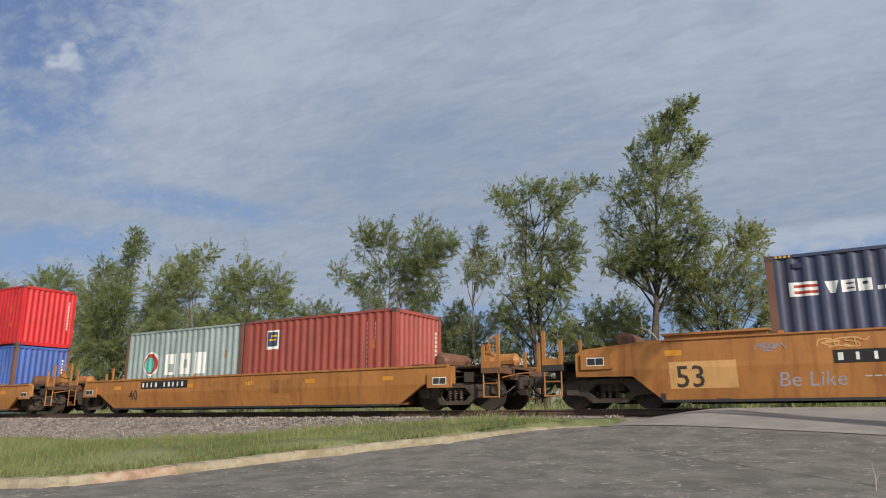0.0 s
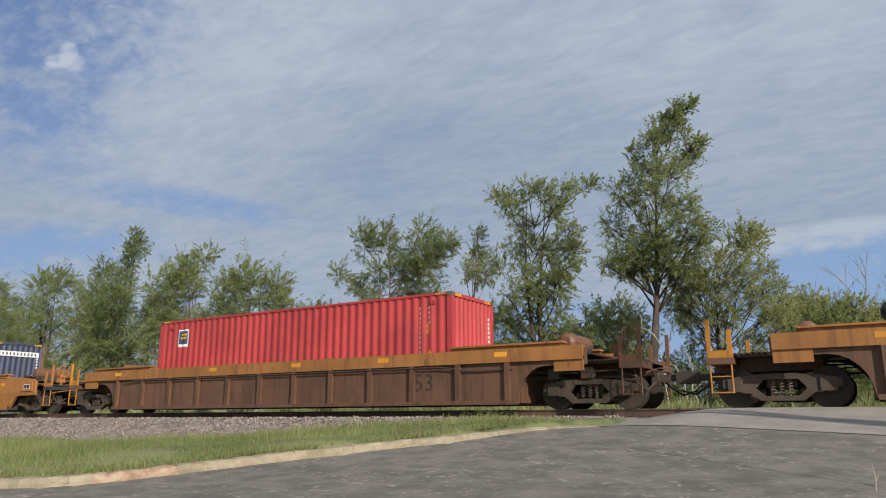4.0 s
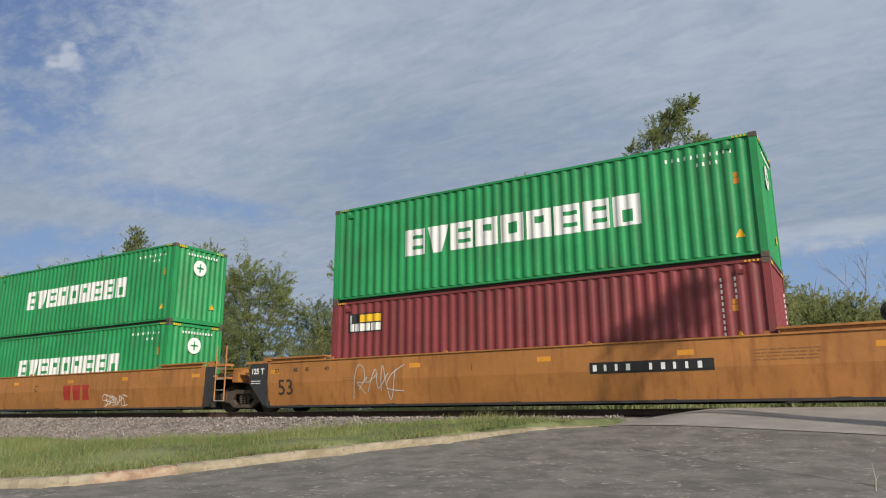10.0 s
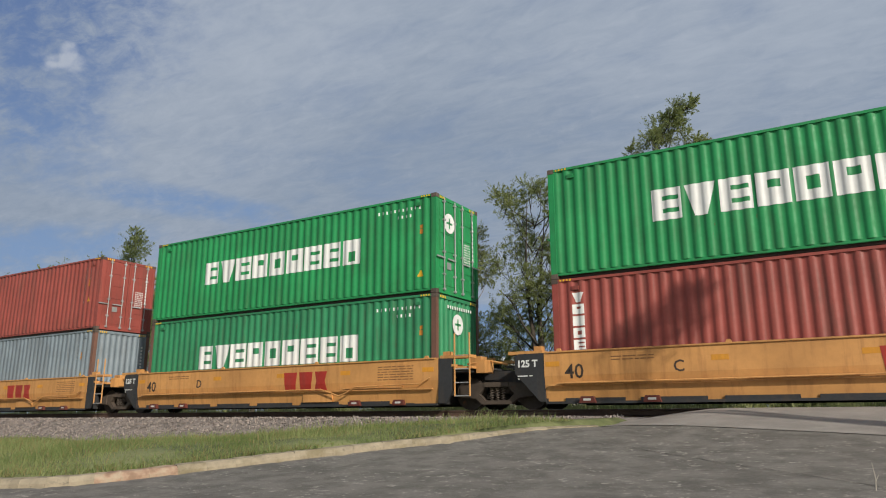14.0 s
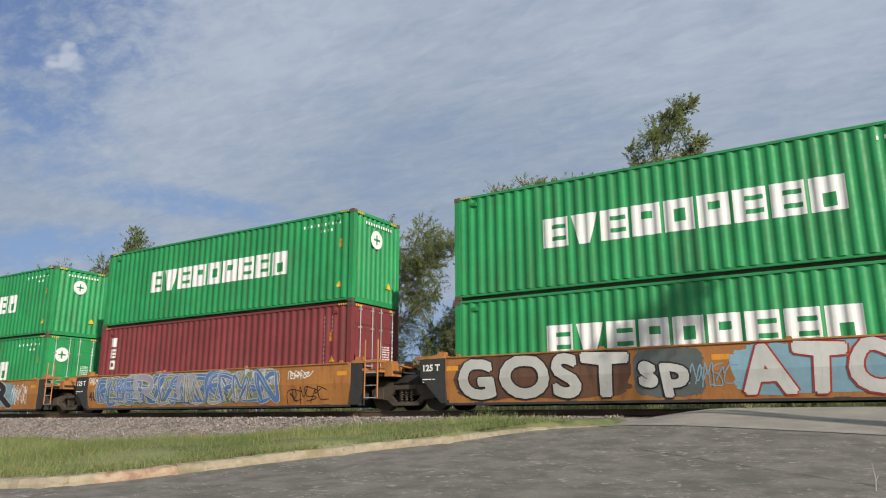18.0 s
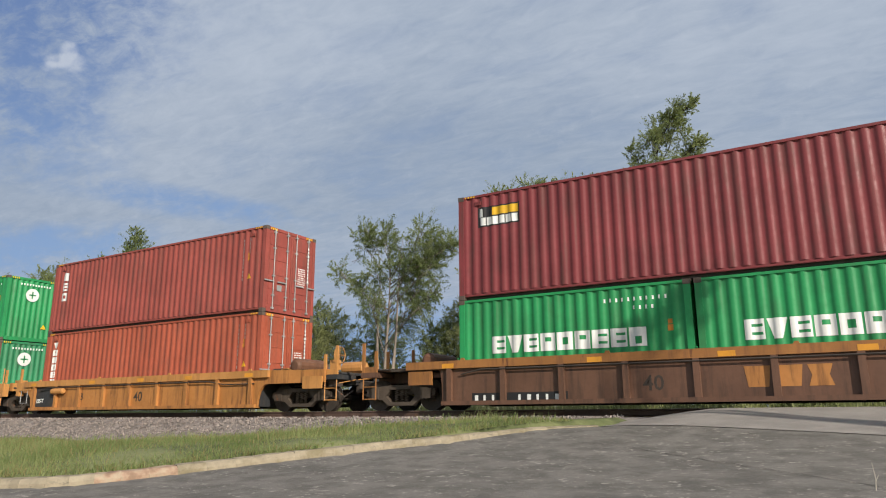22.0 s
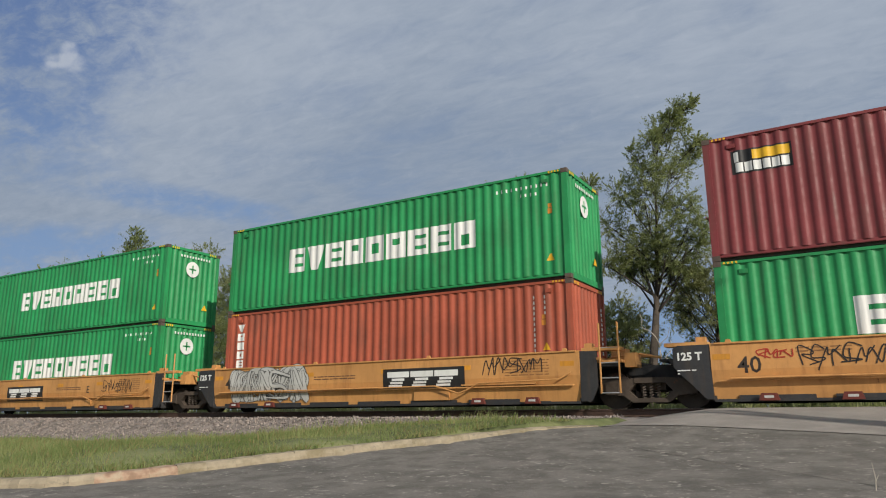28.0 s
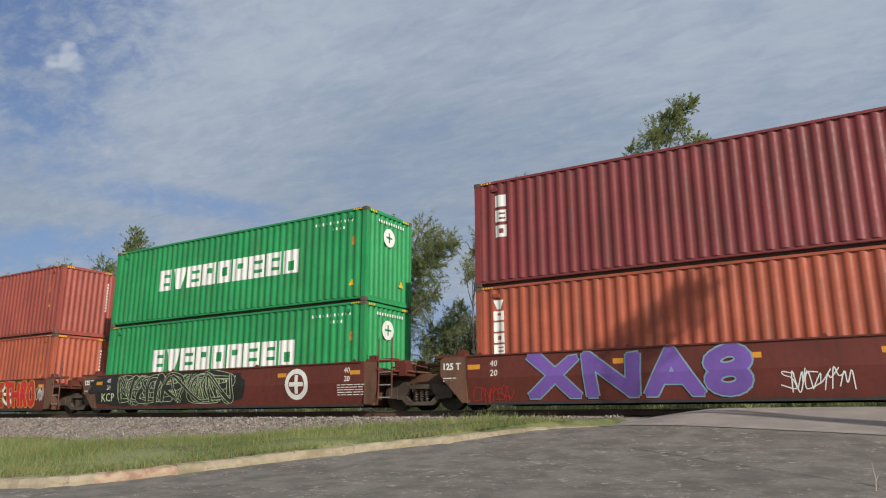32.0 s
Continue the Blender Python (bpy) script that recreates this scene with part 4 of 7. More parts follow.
def graffiti(parent, x0, x1, z0, z1, fill, line, seed, count, y, accent=None, heavy=True):
    """Sprayed shapes on a car side: interlocking bent bands with outlines and highlights, or a thin looping scrawl; no readable word."""
    rng = random.Random(seed)
    count = count if heavy else count + 2
    w = (x1 - x0) / count
    cz, hh = (z0 + z1) / 2, (z1 - z0) / 2
    if not heavy:
        bo = bmesh.new()
        for i in range(count):
            cx = x0 + (i + 0.5) * w
            tilt = rng.uniform(0.1, 0.35)
            pts = [(cx + (p + rng.uniform(-0.3, 0.3)) * 0.95 * w + tilt * q * hh * 0.4, cz + (q + rng.uniform(-0.5, 0.5)) * hh * 0.75) for p, q in SHAPES[rng.randrange(6)]]
            ribbon(bo, eased(pts), [0.024] * 23, y - 0.0015 * (i % 5))
        part("graffiti_scrawl", bo, M[line], parent, "sprayed graffiti strokes")["kind"] = "stuff"
        return
    inks = [fill, fill, accent or fill, "spray_lilac" if fill in ("spray_blue", "spray_light_blue") else fill]
    body = {}
    edge = bmesh.new()

    def keep(x, z):
        return min(x1, max(x0, x)), min(z1 - 0.10, max(z0 + 0.10, z))

    total = count * 4
    for i in range(total):
        cx = x0 + (i // 4 + 0.5) * w
        lay = y - 0.0024 * (i % 17)
        shape = SHAPES[rng.randrange(6)]
        sx, sz = max(0.22, 0.75 * w) * rng.uniform(0.7, 1.5), hh * rng.uniform(0.65, 0.98)
        lean = rng.uniform(-0.35, 0.45)
        pts = [keep(cx + (p + rng.uniform(-0.25, 0.25)) * sx + lean * q * hh, cz + (q + rng.uniform(-0.2, 0.2)) * sz) for p, q in shape]
        curve = eased(pts, 24)
        fat = rng.uniform(0.06, 0.20)
        wid = [fat * (0.25 + 0.95 * math.sin(math.pi * min(1, (k + 3) / 27)) ** 0.8) for k in range(25)]
        ribbon(edge, curve, [v + 0.035 for v in wid], lay)
        ink = inks[(i * 7 + seed) % 4]
        if ink not in body:
            body[ink] = bmesh.new()
        ribbon(body[ink], curve, wid, lay - 0.0011)
        if i % 2:
            hi = [(a - 0.02, b + 0.02) for a, b in curve[3:14]]
            ribbon(edge, hi, [0.018] * len(hi), lay - 0.0021)
    part("graffiti_outline", edge, M[line], parent, "sprayed graffiti outlines")["kind"] = "stuff"
    for ink, bm in body.items():
        part("graffiti_shape", bm, M[ink], parent, "sprayed graffiti shapes")["kind"] = "stuff"


def sprayed_word(parent, s, x0, x1, z0, z1, fill, line, y, lean=0.0, swell=0.06):
    """A readable sprayed word: letters stretched to a box, swollen along their rims, over a wider outline."""
    cu = bpy.data.curves.new("text", "FONT")
    cu.body, cu.size, cu.shear, cu.resolution_u, cu.fill_mode, cu.space_character = s, 1.0, lean, 4, "FRONT", 1.12
    tmp = new("text", cu)
    bpy.context.view_layer.update()
    me = bpy.data.meshes.new_from_object(tmp.evaluated_get(bpy.context.evaluated_depsgraph_get()))
    bpy.data.objects.remove(tmp)
    bm = bmesh.new()
    bm.from_mesh(me)
    bmesh.ops.remove_doubles(bm, verts=bm.verts[:], dist=1e-4)
    v = np.array([q.co[:] for q in bm.verts])
    lo, hi = v.min(0), v.max(0)
    fat = swell * (z1 - z0)
    edge = fat + 0.035
    x0, x1, z0, z1 = x0 + edge, x1 - edge, z0 + edge, z1 - edge
    for q in bm.verts:
        x = x0 + (q.co.x - lo[0]) / (hi[0] - lo[0]) * (x1 - x0)
        z = z0 + (q.co.y - lo[1]) / (hi[1] - lo[1]) * (z1 - z0)
        q.co = (x + 0.10 * (z - z0) * math.sin(x * 2.9), y - 0.004, z + (0.04 * math.sin(x * 4.1) + 0.02 * math.sin(x * 9.7)) * (z - z0) / (z1 - z0))
    rims = [(e.verts[0].co.copy(), e.verts[1].co.copy()) for e in bm.edges if len(e.link_faces) == 1]
    made = []
    for body, half, lay, mat, name in ((bm, fat, y - 0.005, fill, "graffiti_word"), (bmesh.new(), edge, y, line, "graffiti_outline")):
        for n, (a, b) in enumerate(rims):
            d = b - a
            if d.length < 1e-5:
                continue
            d.normalize()
            out = Vector((-d.z, 0, d.x)) * half
            step = d * half * 0.45
            depth = lay - 0.00003 * (n % 60)
            corners = [a - step + out, b + step + out, b + step - out, a - step - out]
            body.faces.new([body.verts.new((p.x, depth, p.z)) for p in corners])
        ob = part(name, body, M[mat], parent, "sprayed graffiti letters")
        made.append(ob)
    return made


# Trucks: two wheelsets, two side frames with springs, a bolster.
def side_frame(bm):
    prism(bm, [(-1.15, 0.42), (-0.75, 0.30), (-0.62, 0.30), (-0.42, 0.14), (0.42, 0.14), (0.62, 0.30), (0.75, 0.30), (1.15, 0.42), (1.15, 0.58), (0.80, 0.66), (0.35, 0.70), (0.35, 0.56), (0.5, 0.40), (0.33, 0.24), (-0.33, 0.24), (-0.5, 0.40), (-0.35, 0.56), (-0.35, 0.70), (-0.80, 0.66), (-1.15, 0.58)], -0.07, 0.07)
    prism(bm, [(-0.36, 0.58), (0.36, 0.58), (0.36, 0.70), (-0.36, 0.70)], -0.09, 0.09)
    for x in (-0.89, 0.89):
        box(bm, x - 0.15, x + 0.15, -0.11, 0.09, 0.33, 0.60)


def coil(bm):
    tube(bm, [(0.05 * math.cos(i * 1.3), 0.05 * math.sin(i * 1.3), 0.245 + i * 0.013) for i in range(26)], 0.015, 3)


def wheelset_mesh(bm):
    """Two flanged wheels with a dished plate and four lightening marks on one axle, about the origin."""
    tube(bm, [(0, -1.02, 0), (0, 1.02, 0)], 0.08, 10)
    for s in (-1, 1):
        y = s * 0.75
        disc(bm, 0, 0, y - 0.065, y + 0.065, 0.42, 28)
        disc(bm, 0, 0, y - s * 0.095 - 0.012, y - s * 0.095 + 0.03, 0.445, 28)
        disc(bm, 0, 0, y + s * 0.065 - 0.02, y + s * 0.065 + 0.03, 0.16, 14)
        for i in range(4):
            a = math.pi / 4 + i * math.pi / 2
            disc(bm, 0.27 * math.cos(a), 0.27 * math.sin(a), y + s * 0.068 - 0.008, y + s * 0.068 + 0.008, 0.05, 8)
        disc(bm, 0, 0, s * 1.02 - 0.06, s * 1.02 + 0.06, 0.12, 12)


def truck(parent, x):
    t = piece("truck", "bolster", lambda bm: (box(bm, -0.30, 0.30, -0.86, 0.86, 0.42, 0.62), box(bm, -0.24, 0.24, -0.3, 0.3, 0.62, 0.78)), M["truck_steel"], parent, pose(x, 0, 0))
    for s in (-1, 1):
        piece("side_frame", "side_frame", side_frame, M["truck_steel"], t, pose(0, s * 1.0, 0))
        for dx in (-0.17, 0.0, 0.17):
            piece("spring", "spring", coil, M["spring"], t, pose(dx, s * 1.0, 0))
    for dx in (-0.89, 0.89):
        w = piece("wheelset", "wheelset", wheelset_mesh, M["wheel"], t, pose(dx, 0, 0.42))
        WHEELS.append((w, dx))
    piece("brake_beam", "beam", lambda bm: [box(bm, x0, x0 + 0.08, -0.8, 0.8, 0.28, 0.40) for x0 in (-0.42, 0.34)], M["steel_dark"], t)
    return t


def ladder(parent, x, y, z0, z1, mat, width=0.45):
    def make(bm):
        for dx in (0, width):
            tube(bm, [(dx, 0, 0), (dx, 0, z1 - z0)], 0.022, 5)
        z = 0.12
        while z < z1 - z0 - 0.3:
            tube(bm, [(0, 0, z), (width, 0, z)], 0.016, 5)
            z += 0.36
    piece("ladder", ("ladder", round(z1 - z0, 2), width), make, mat, parent, pose(x, y, z0))


def end_gear(parent, e, x_in, x_out, zt, main, dark, brake):
    """End platform at e = -1 (leading) or 1: deck, end beam, coupler, handrails, hoses, and on one end the brake wheel."""
    d = x_out - x_in
    m = Matrix.Identity(4) if e > 0 else Matrix.Rotation(math.pi, 4, "Z")
    deck = piece("platform", ("deck", round(d, 2), round(x_in, 2)), lambda bm: (box(bm, x_in - 0.3, x_out, -0.45, 0.45, 0.78, 1.08), box(bm, x_out - 0.55, x_out, -1.32, 1.32, 0.92, 1.06), box(bm, x_in, x_out - 0.1, -1.0, 1.0, 1.08, 1.12)), dark, parent, m)
    piece("walkway_grating", ("grate", round(d, 2), round(x_in, 2)), lambda bm: [box(bm, x_in + 0.1 + i * 0.12, x_in + 0.17 + i * 0.12, -1.25, 1.25, 1.125, 1.15) for i in range(int(d / 0.12) - 1)], M["steel_dark"], parent, m)
    piece("coupler", ("coupler", round(x_out, 2)), lambda bm: (box(bm, x_out - 0.1, x_out + 0.55, -0.08, 0.08, 0.64, 0.80), prism(bm, [(x_out + 0.45, 0.58), (x_out + 0.80, 0.58), (x_out + 0.88, 0.66), (x_out + 0.88, 0.80), (x_out + 0.78, 0.87), (x_out + 0.45, 0.85)], -0.16, 0.12), box(bm, x_out - 0.1, x_out + 0.05, -0.28, 0.28, 0.55, 0.90)), M["steel_dark"], parent, m)
    piece("air_hose", ("hose", round(x_out, 2)), lambda bm: tube(bm, [(x_out, 0.35, 0.75), (x_out + 0.2, 0.36, 0.50), (x_out + 0.5, 0.3, 0.32), (x_out + 0.85, 0.15, 0.42)], 0.025, 6), M["hose"], parent, m)
    for y in (-1.28, 1.28):
        piece("grab_rail", ("grab", round(x_out, 2)), lambda bm: (tube(bm, [(x_out - 0.06, 0, 0.30), (x_out - 0.06, 0, 1.0)], 0.02, 5), tube(bm, [(x_out - 0.50, 0, 0.30), (x_out - 0.50, 0, 1.0)], 0.02, 5), box(bm, x_out - 0.105, x_out - 0.02, -0.03, 0.03, 0.95, 1.90), box(bm, x_out - 0.545, x_out - 0.46, -0.03, 0.03, 0.95, 1.66), box(bm, x_out - 0.46, x_out - 0.105, -0.02, 0.02, 1.02, 1.22), tube(bm, [(x_out - 0.50, 0, 0.32), (x_out - 0.06, 0, 0.32)], 0.018, 5), tube(bm, [(x_out - 0.50, 0, 0.66), (x_out - 0.06, 0, 0.66)], 0.016, 5)), main, parent, m @ pose(0, y, 0))
    def rigging(bm):
        for y, z, r in ((-1.1, 0.86, 0.018), (-0.95, 0.72, 0.025), (-0.7, 0.92, 0.02)):
            tube(bm, [(x_in - 1.2, y, z + 0.05), (x_in + 0.1, y + 0.05, z), (x_out - 0.7, y - 0.05, z + 0.03), (x_out - 0.25, y, z - 0.12)], r, 5)
        tube(bm, [(x_out - 0.3, -1.0, 0.95), (x_out - 0.22, -1.05, 0.6), (x_out - 0.05, -0.9, 0.42), (x_out + 0.1, -0.7, 0.6)], 0.022, 6)
        for x0 in (x_in - 0.5, x_in + 0.35):
            box(bm, x0, x0 + 0.28, -1.15, -0.85, 0.72, 0.98)
    piece("brake_rigging", ("rigging", round(x_in, 2), round(x_out, 2)), rigging, M["steel_dark"], parent, m)
    piece("uncoupling_lever", ("lever", round(x_out, 2)), lambda bm: tube(bm, [(x_out + 0.05, -1.3, 0.80), (x_out + 0.12, -0.6, 0.92), (x_out + 0.25, 0, 0.98)], 0.014, 5), main, parent, m)
    if brake:
        def stand(bm):
            box(bm, -0.05, 0.05, -0.05, 0.05, 1.1, 1.75)
            box(bm, -0.14, 0.10, -0.12, 0.12, 1.25, 1.55)
            for i in range(12):
                a, b = 2 * math.pi * i / 12, 2 * math.pi * (i + 1) / 12
                tube(bm, [(0.14, 0.26 * math.cos(a), 1.7 + 0.26 * math.sin(a)), (0.14, 0.26 * math.cos(b), 1.7 + 0.26 * math.sin(b))], 0.016, 5)
            for i in range(4):
                a = math.pi * i / 2
                tube(bm, [(0.14, 0, 1.7), (0.14, 0.26 * math.cos(a), 1.7 + 0.26 * math.sin(a))], 0.012, 4)
        piece("brake_stand", "brake_stand", stand, main, parent, m @ pose(x_out - 0.75, -0.5, 0))
        piece("air_tank", "tank", lambda bm: tube(bm, [(x_in + 0.2, 0.5, 1.36), (x_in + 0.3, 0.5, 1.36), (x_in + 1.1, 0.5, 1.36), (x_in + 1.2, 0.5, 1.36)], 0.2, 12, (0.08, 0.2, 0.2, 0.08)), main, parent, m)


SIDE = 1.44    # half width of a well car


def nose_gear(c, S, m, w, zt, main, trim, kind):
    """What stands on the end over the truck: raised flange, box covers, a cylinder and pipes."""
    o = S["reach"] - 0.9 if kind != "flush" else w + 1.0
    for s in (-1, 1):
        f = m @ (Matrix.Identity(4) if s < 0 else Matrix.Diagonal((1, -1, 1, 1)))
        piece("side_box", ("sbox", w, zt, kind), lambda bm: box(bm, o + 0.1, o + 0.85, -SIDE - 0.05, -SIDE - 0.002, zt - 0.60, zt - 0.24), trim, c, f)
        if kind == "rib":
            continue
        piece("box_label", ("sboxl", w, zt, kind), lambda bm: box(bm, o + 0.28, o + 0.70, -SIDE - 0.054, -SIDE - 0.050, zt - 0.52, zt - 0.33), M["white"], c, f)
        piece("box_label_field", ("sboxf", w, zt, kind), lambda bm: [box(bm, x0, x0 + 0.18, -SIDE - 0.058, -SIDE - 0.054, zt - 0.50, zt - 0.35) for x0 in (o + 0.30, o + 0.50)], M["car_black"], c, f)
    piece("brake_cylinder", ("bcyl", w, zt), lambda bm: (tube(bm, [(w + 1.15, -1.05, zt + 0.14), (w + 1.15, -0.98, zt + 0.14), (w + 1.15, 0.3, zt + 0.14), (w + 1.15, 0.37, zt + 0.14)], 0.2, 14, (0.13, 0.23, 0.23, 0.13)), box(bm, w + 1.0, w + 1.3, -0.8, -0.7, zt - 0.16, zt)), M["car_rusty"], c, m)
    piece("top_plate", ("tplate", w, zt), lambda bm: (box(bm, w - 0.05, w + 1.8, -1.25, 1.25, zt - 0.20, zt - 0.15), box(bm, w + 0.1, w + 0.9, -0.9, -0.5, zt - 0.15, zt + 0.08), box(bm, w + 1.15, w + 1.6, -1.0, -0.4, zt - 0.15, zt + 0.02)), M["steel_dark"], c, m)
    piece("brake_pipe", ("bpipe", w, zt), lambda bm: tube(bm, [(w + 0.2, -0.8, zt + 0.02), (w + 0.8, -1.0, zt + 0.06), (w + 1.5, -0.9, zt - 0.1), (w + 2.4, -1.1, 1.15)], 0.022, 6), trim, c, m)


def fold(bm, z0):
    """Bends a side sheet, or the paint on it, inwards below the height z0."""
    bmesh.ops.bisect_plane(bm, geom=bm.verts[:] + bm.edges[:] + bm.faces[:], plane_co=(0, 0, z0), plane_no=(0, 0, 1))
    for v in bm.verts:
        if v.co.z < z0:
            v.co.y += 0.17 * (z0 - v.co.z)


def fold_paint(car, known, z0):
    for ob in [o for o in car.children if o not in known]:
        me = ob.data.copy()
        bm = bmesh.new()
        bm.from_mesh(me)
        bm.transform(ob.matrix_basis)
        if min(v.co.z for v in bm.verts) < z0:
            fold(bm, z0)
            bm.to_mesh(me)
            slot = ob.material_slots[0].material
            ob.data = me
            ob.material_slots[0].link = "OBJECT"
            ob.material_slots[0].material = slot
            ob.matrix_basis = Matrix.Identity(4)
        bm.free()


def well_car(x, style, front, rear, marks=(), words="", half=None):
    """One unit of a well car. front / rear: 'end' (platform, truck, coupler), 'joint' (shared truck), or 'open'."""
    S = STYLES[style]
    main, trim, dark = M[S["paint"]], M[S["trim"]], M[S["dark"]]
    w, zt, zb = S["well"], S["top"] - RAIL, 0.32 - RAIL
    c = thing("well_car", pose(x, MID, RAIL), words or S["words"], "rail car", "well cars of the train")
    MOVING.append((c, x, MID, RAIL))
    slope, reach, kind = S["slope"], S["reach"], S["kind"]

    def flank(how):
        """Outline of the rear half of a side, from the bottom corner round to the top."""
        lip = S["lip"] - RAIL
        if kind == "flush":
            if how == "joint":
                return [(w, zb), (w, zt)]
            return [(w, zb), (w + 0.65, 0.72), (w + 2.0, 0.74), (w + 2.0, zt - 0.22), (w + 1.75, zt - 0.12), (w + 0.2, zt)]
        if how == "joint":
            return [(w, zb), (w + 0.12, lip - 0.2), (w + 0.35, lip), (w + 0.7, lip), (w + 0.7, zt), (w, zt)]
        if kind == "rib":
            bow = [(w + slope * (1 - math.cos(a)), zb + (lip - zb) * math.sin(a)) for a in (k * math.pi / 12 for k in range(7))]
            return bow + [(reach, lip), (reach, zt - 0.05), (w + 0.2, zt)]
        return [(w, zb), (w + slope, lip), (reach, lip), (reach, zt - 0.05), (w + 0.2, zt)]

    crease = zb + 0.52 * (zt - zb) if kind != "rib" else None

    def wall(bm):
        prism(bm, flank(rear) + [(-x, z) for x, z in reversed(flank(front))], 0, 0.09)
        if crease:
            fold(bm, crease)

    for s in (-1, 1):
        m = pose(0, -SIDE, 0) if s < 0 else pose(0, SIDE - 0.09, 0)
        body = piece("side_sill", ("wall", style, front, rear), wall, main, c, m)
        flip = Matrix.Identity(4) if s < 0 else Matrix.Translation((0, 0.09, 0)) @ Matrix.Diagonal((1, -1, 1, 1))
        piece("top_chord", ("chord", style), lambda bm: box(bm, -S["chord"], S["chord"], -0.10 if kind == "rib" else -0.035, 0.15, zt - S["band"], zt + 0.004), trim, body, flip)
        # Smooth cars: black here paints the thin shadow line along the sill's foot.
        piece("bottom_chord", ("bchord", style), lambda bm: box(bm, -w + 0.02, w - 0.02, -0.10 if kind == "rib" else -0.004, 0.16, zb - 0.035, zb + (0.07 if kind == "rib" else 0.022)), main if kind == "rib" else M["car_black"], body, flip)
        if kind == "rib":
            n = S["ribs"]
            for i in range(n):
                xr = -w + 0.25 + i * (2 * w - 0.5) / (n - 1)
                piece("rib", ("rib", style), lambda bm: prism(bm, [(-0.07, zb + 0.05), (0.07, zb + 0.05), (0.07, zt - S["band"]), (-0.07, zt - S["band"])], -0.098, 0.0), main, body, flip @ pose(xr, 0, 0))
            piece("air_pipe", ("pipe", style), lambda bm: tube(bm, [(-w + 0.6, -0.06, zt - S["band"] - 0.16), (-w + 1.2, -0.10, zt - S["band"] - 0.05), (w - 2.2, -0.10, zt - S["band"] - 0.06), (w - 1.4, -0.06, zt - S["band"] - 0.18), (w - 0.1, -0.05, zt - S["band"] - 0.18)], 0.02, 5), M["steel_dark"], body, flip)
        if S.get("crease") and s < 0:
            piece("bottom_slots", ("slots", style), lambda bm: [box(bm, a, a + 1.45, 0.060, 0.075, zb + 0.022, zb + 0.10) for a in (-w + 0.5 + k * 1.8 for k in range(7)) if a + 1.45 < w - 0.2], M["car_black"], body, flip)["kind"] = "stuff"
            piece("access_cover", ("acover", style), lambda bm: prism(bm, [(1.55, zb + 0.10), (2.65, zb + 0.10), (2.65, zb + 0.36), (2.55, zb + 0.42), (1.65, zb + 0.42), (1.55, zb + 0.36)], 0.015, 0.07), main, body, flip)
        if S.get("crease"):
            piece("side_crease", ("crease", style), lambda bm: (box(bm, -w + 0.15, w - 0.15, -0.055, 0.0, 0.71 - RAIL, 0.745 - RAIL), [box(bm, a, a + 2.1, -0.09, 0.0, 0.77 - RAIL, 0.80 - RAIL) for a in (-w + 0.6, -w + 4.6, w - 3.2)]), main, body, flip)
            if s < 0 and front == "joint" and rear == "joint":
                piece("conduit", ("conduit", style), lambda bm: tube(bm, [(-w + 0.4, -0.10, 0.60), (2.3, -0.10, 0.62), (2.75, -0.11, 0.50), (3.0, -0.11, 0.42), (3.25, -0.11, 0.50), (3.6, -0.10, 0.66), (w - 0.5, -0.10, 0.70), (w - 0.2, -0.08, 0.85)], 0.02, 6), main, body, flip)
            for xb in (-w + 1.1, -w + 2.6, w - 2.7, w - 1.2) if s < 0 else ():
                blk = piece("hinge_block", "hinge", lambda bm: prism(bm, [(-0.2, -0.02), (0.2, -0.02), (0.15, 0.13), (-0.15, 0.13)], -0.10, 0.0), M["car_oxide"], body, flip @ pose(xb, -0.03, zb))
                piece("hinge_plate", "hingep", lambda bm: box(bm, -0.09, 0.09, -0.104, -0.100, 0.03, 0.08), M["spray_silver"], blk)
        for xg in (-5.9, -2.0, 2.0, 5.9) if s < 0 else ():
            piece("guide", "guide", lambda bm: prism(bm, [(-0.07, 0), (0.07, 0), (0.04, 0.07), (-0.04, 0.07)], 0.02, 0.07), trim, body, flip @ pose(xg, 0, zt))
        for xd in (-0.965 * w, -0.35 * w, 0.1 * w, 0.5 * w, 0.95 * w) if s < 0 else ():
            piece("reflector", "reflector", lambda bm: box(bm, -0.18, 0.18, -0.003, 0.0, -0.12, 0.0), M["reflector"], body, flip @ pose(xd, -0.101 if kind == "rib" else -0.001, zt - 0.07 if kind == "rib" else zt - 0.24))
    for xf in (-0.85 * w, -0.45 * w, 0, 0.45 * w, 0.85 * w):
        piece("cross_bearer", "bearer", lambda bm: box(bm, -0.14, 0.14, -SIDE + 0.1, SIDE - 0.1, 0.12, 0.20), M["steel_dark"], c, pose(xf, 0, 0))
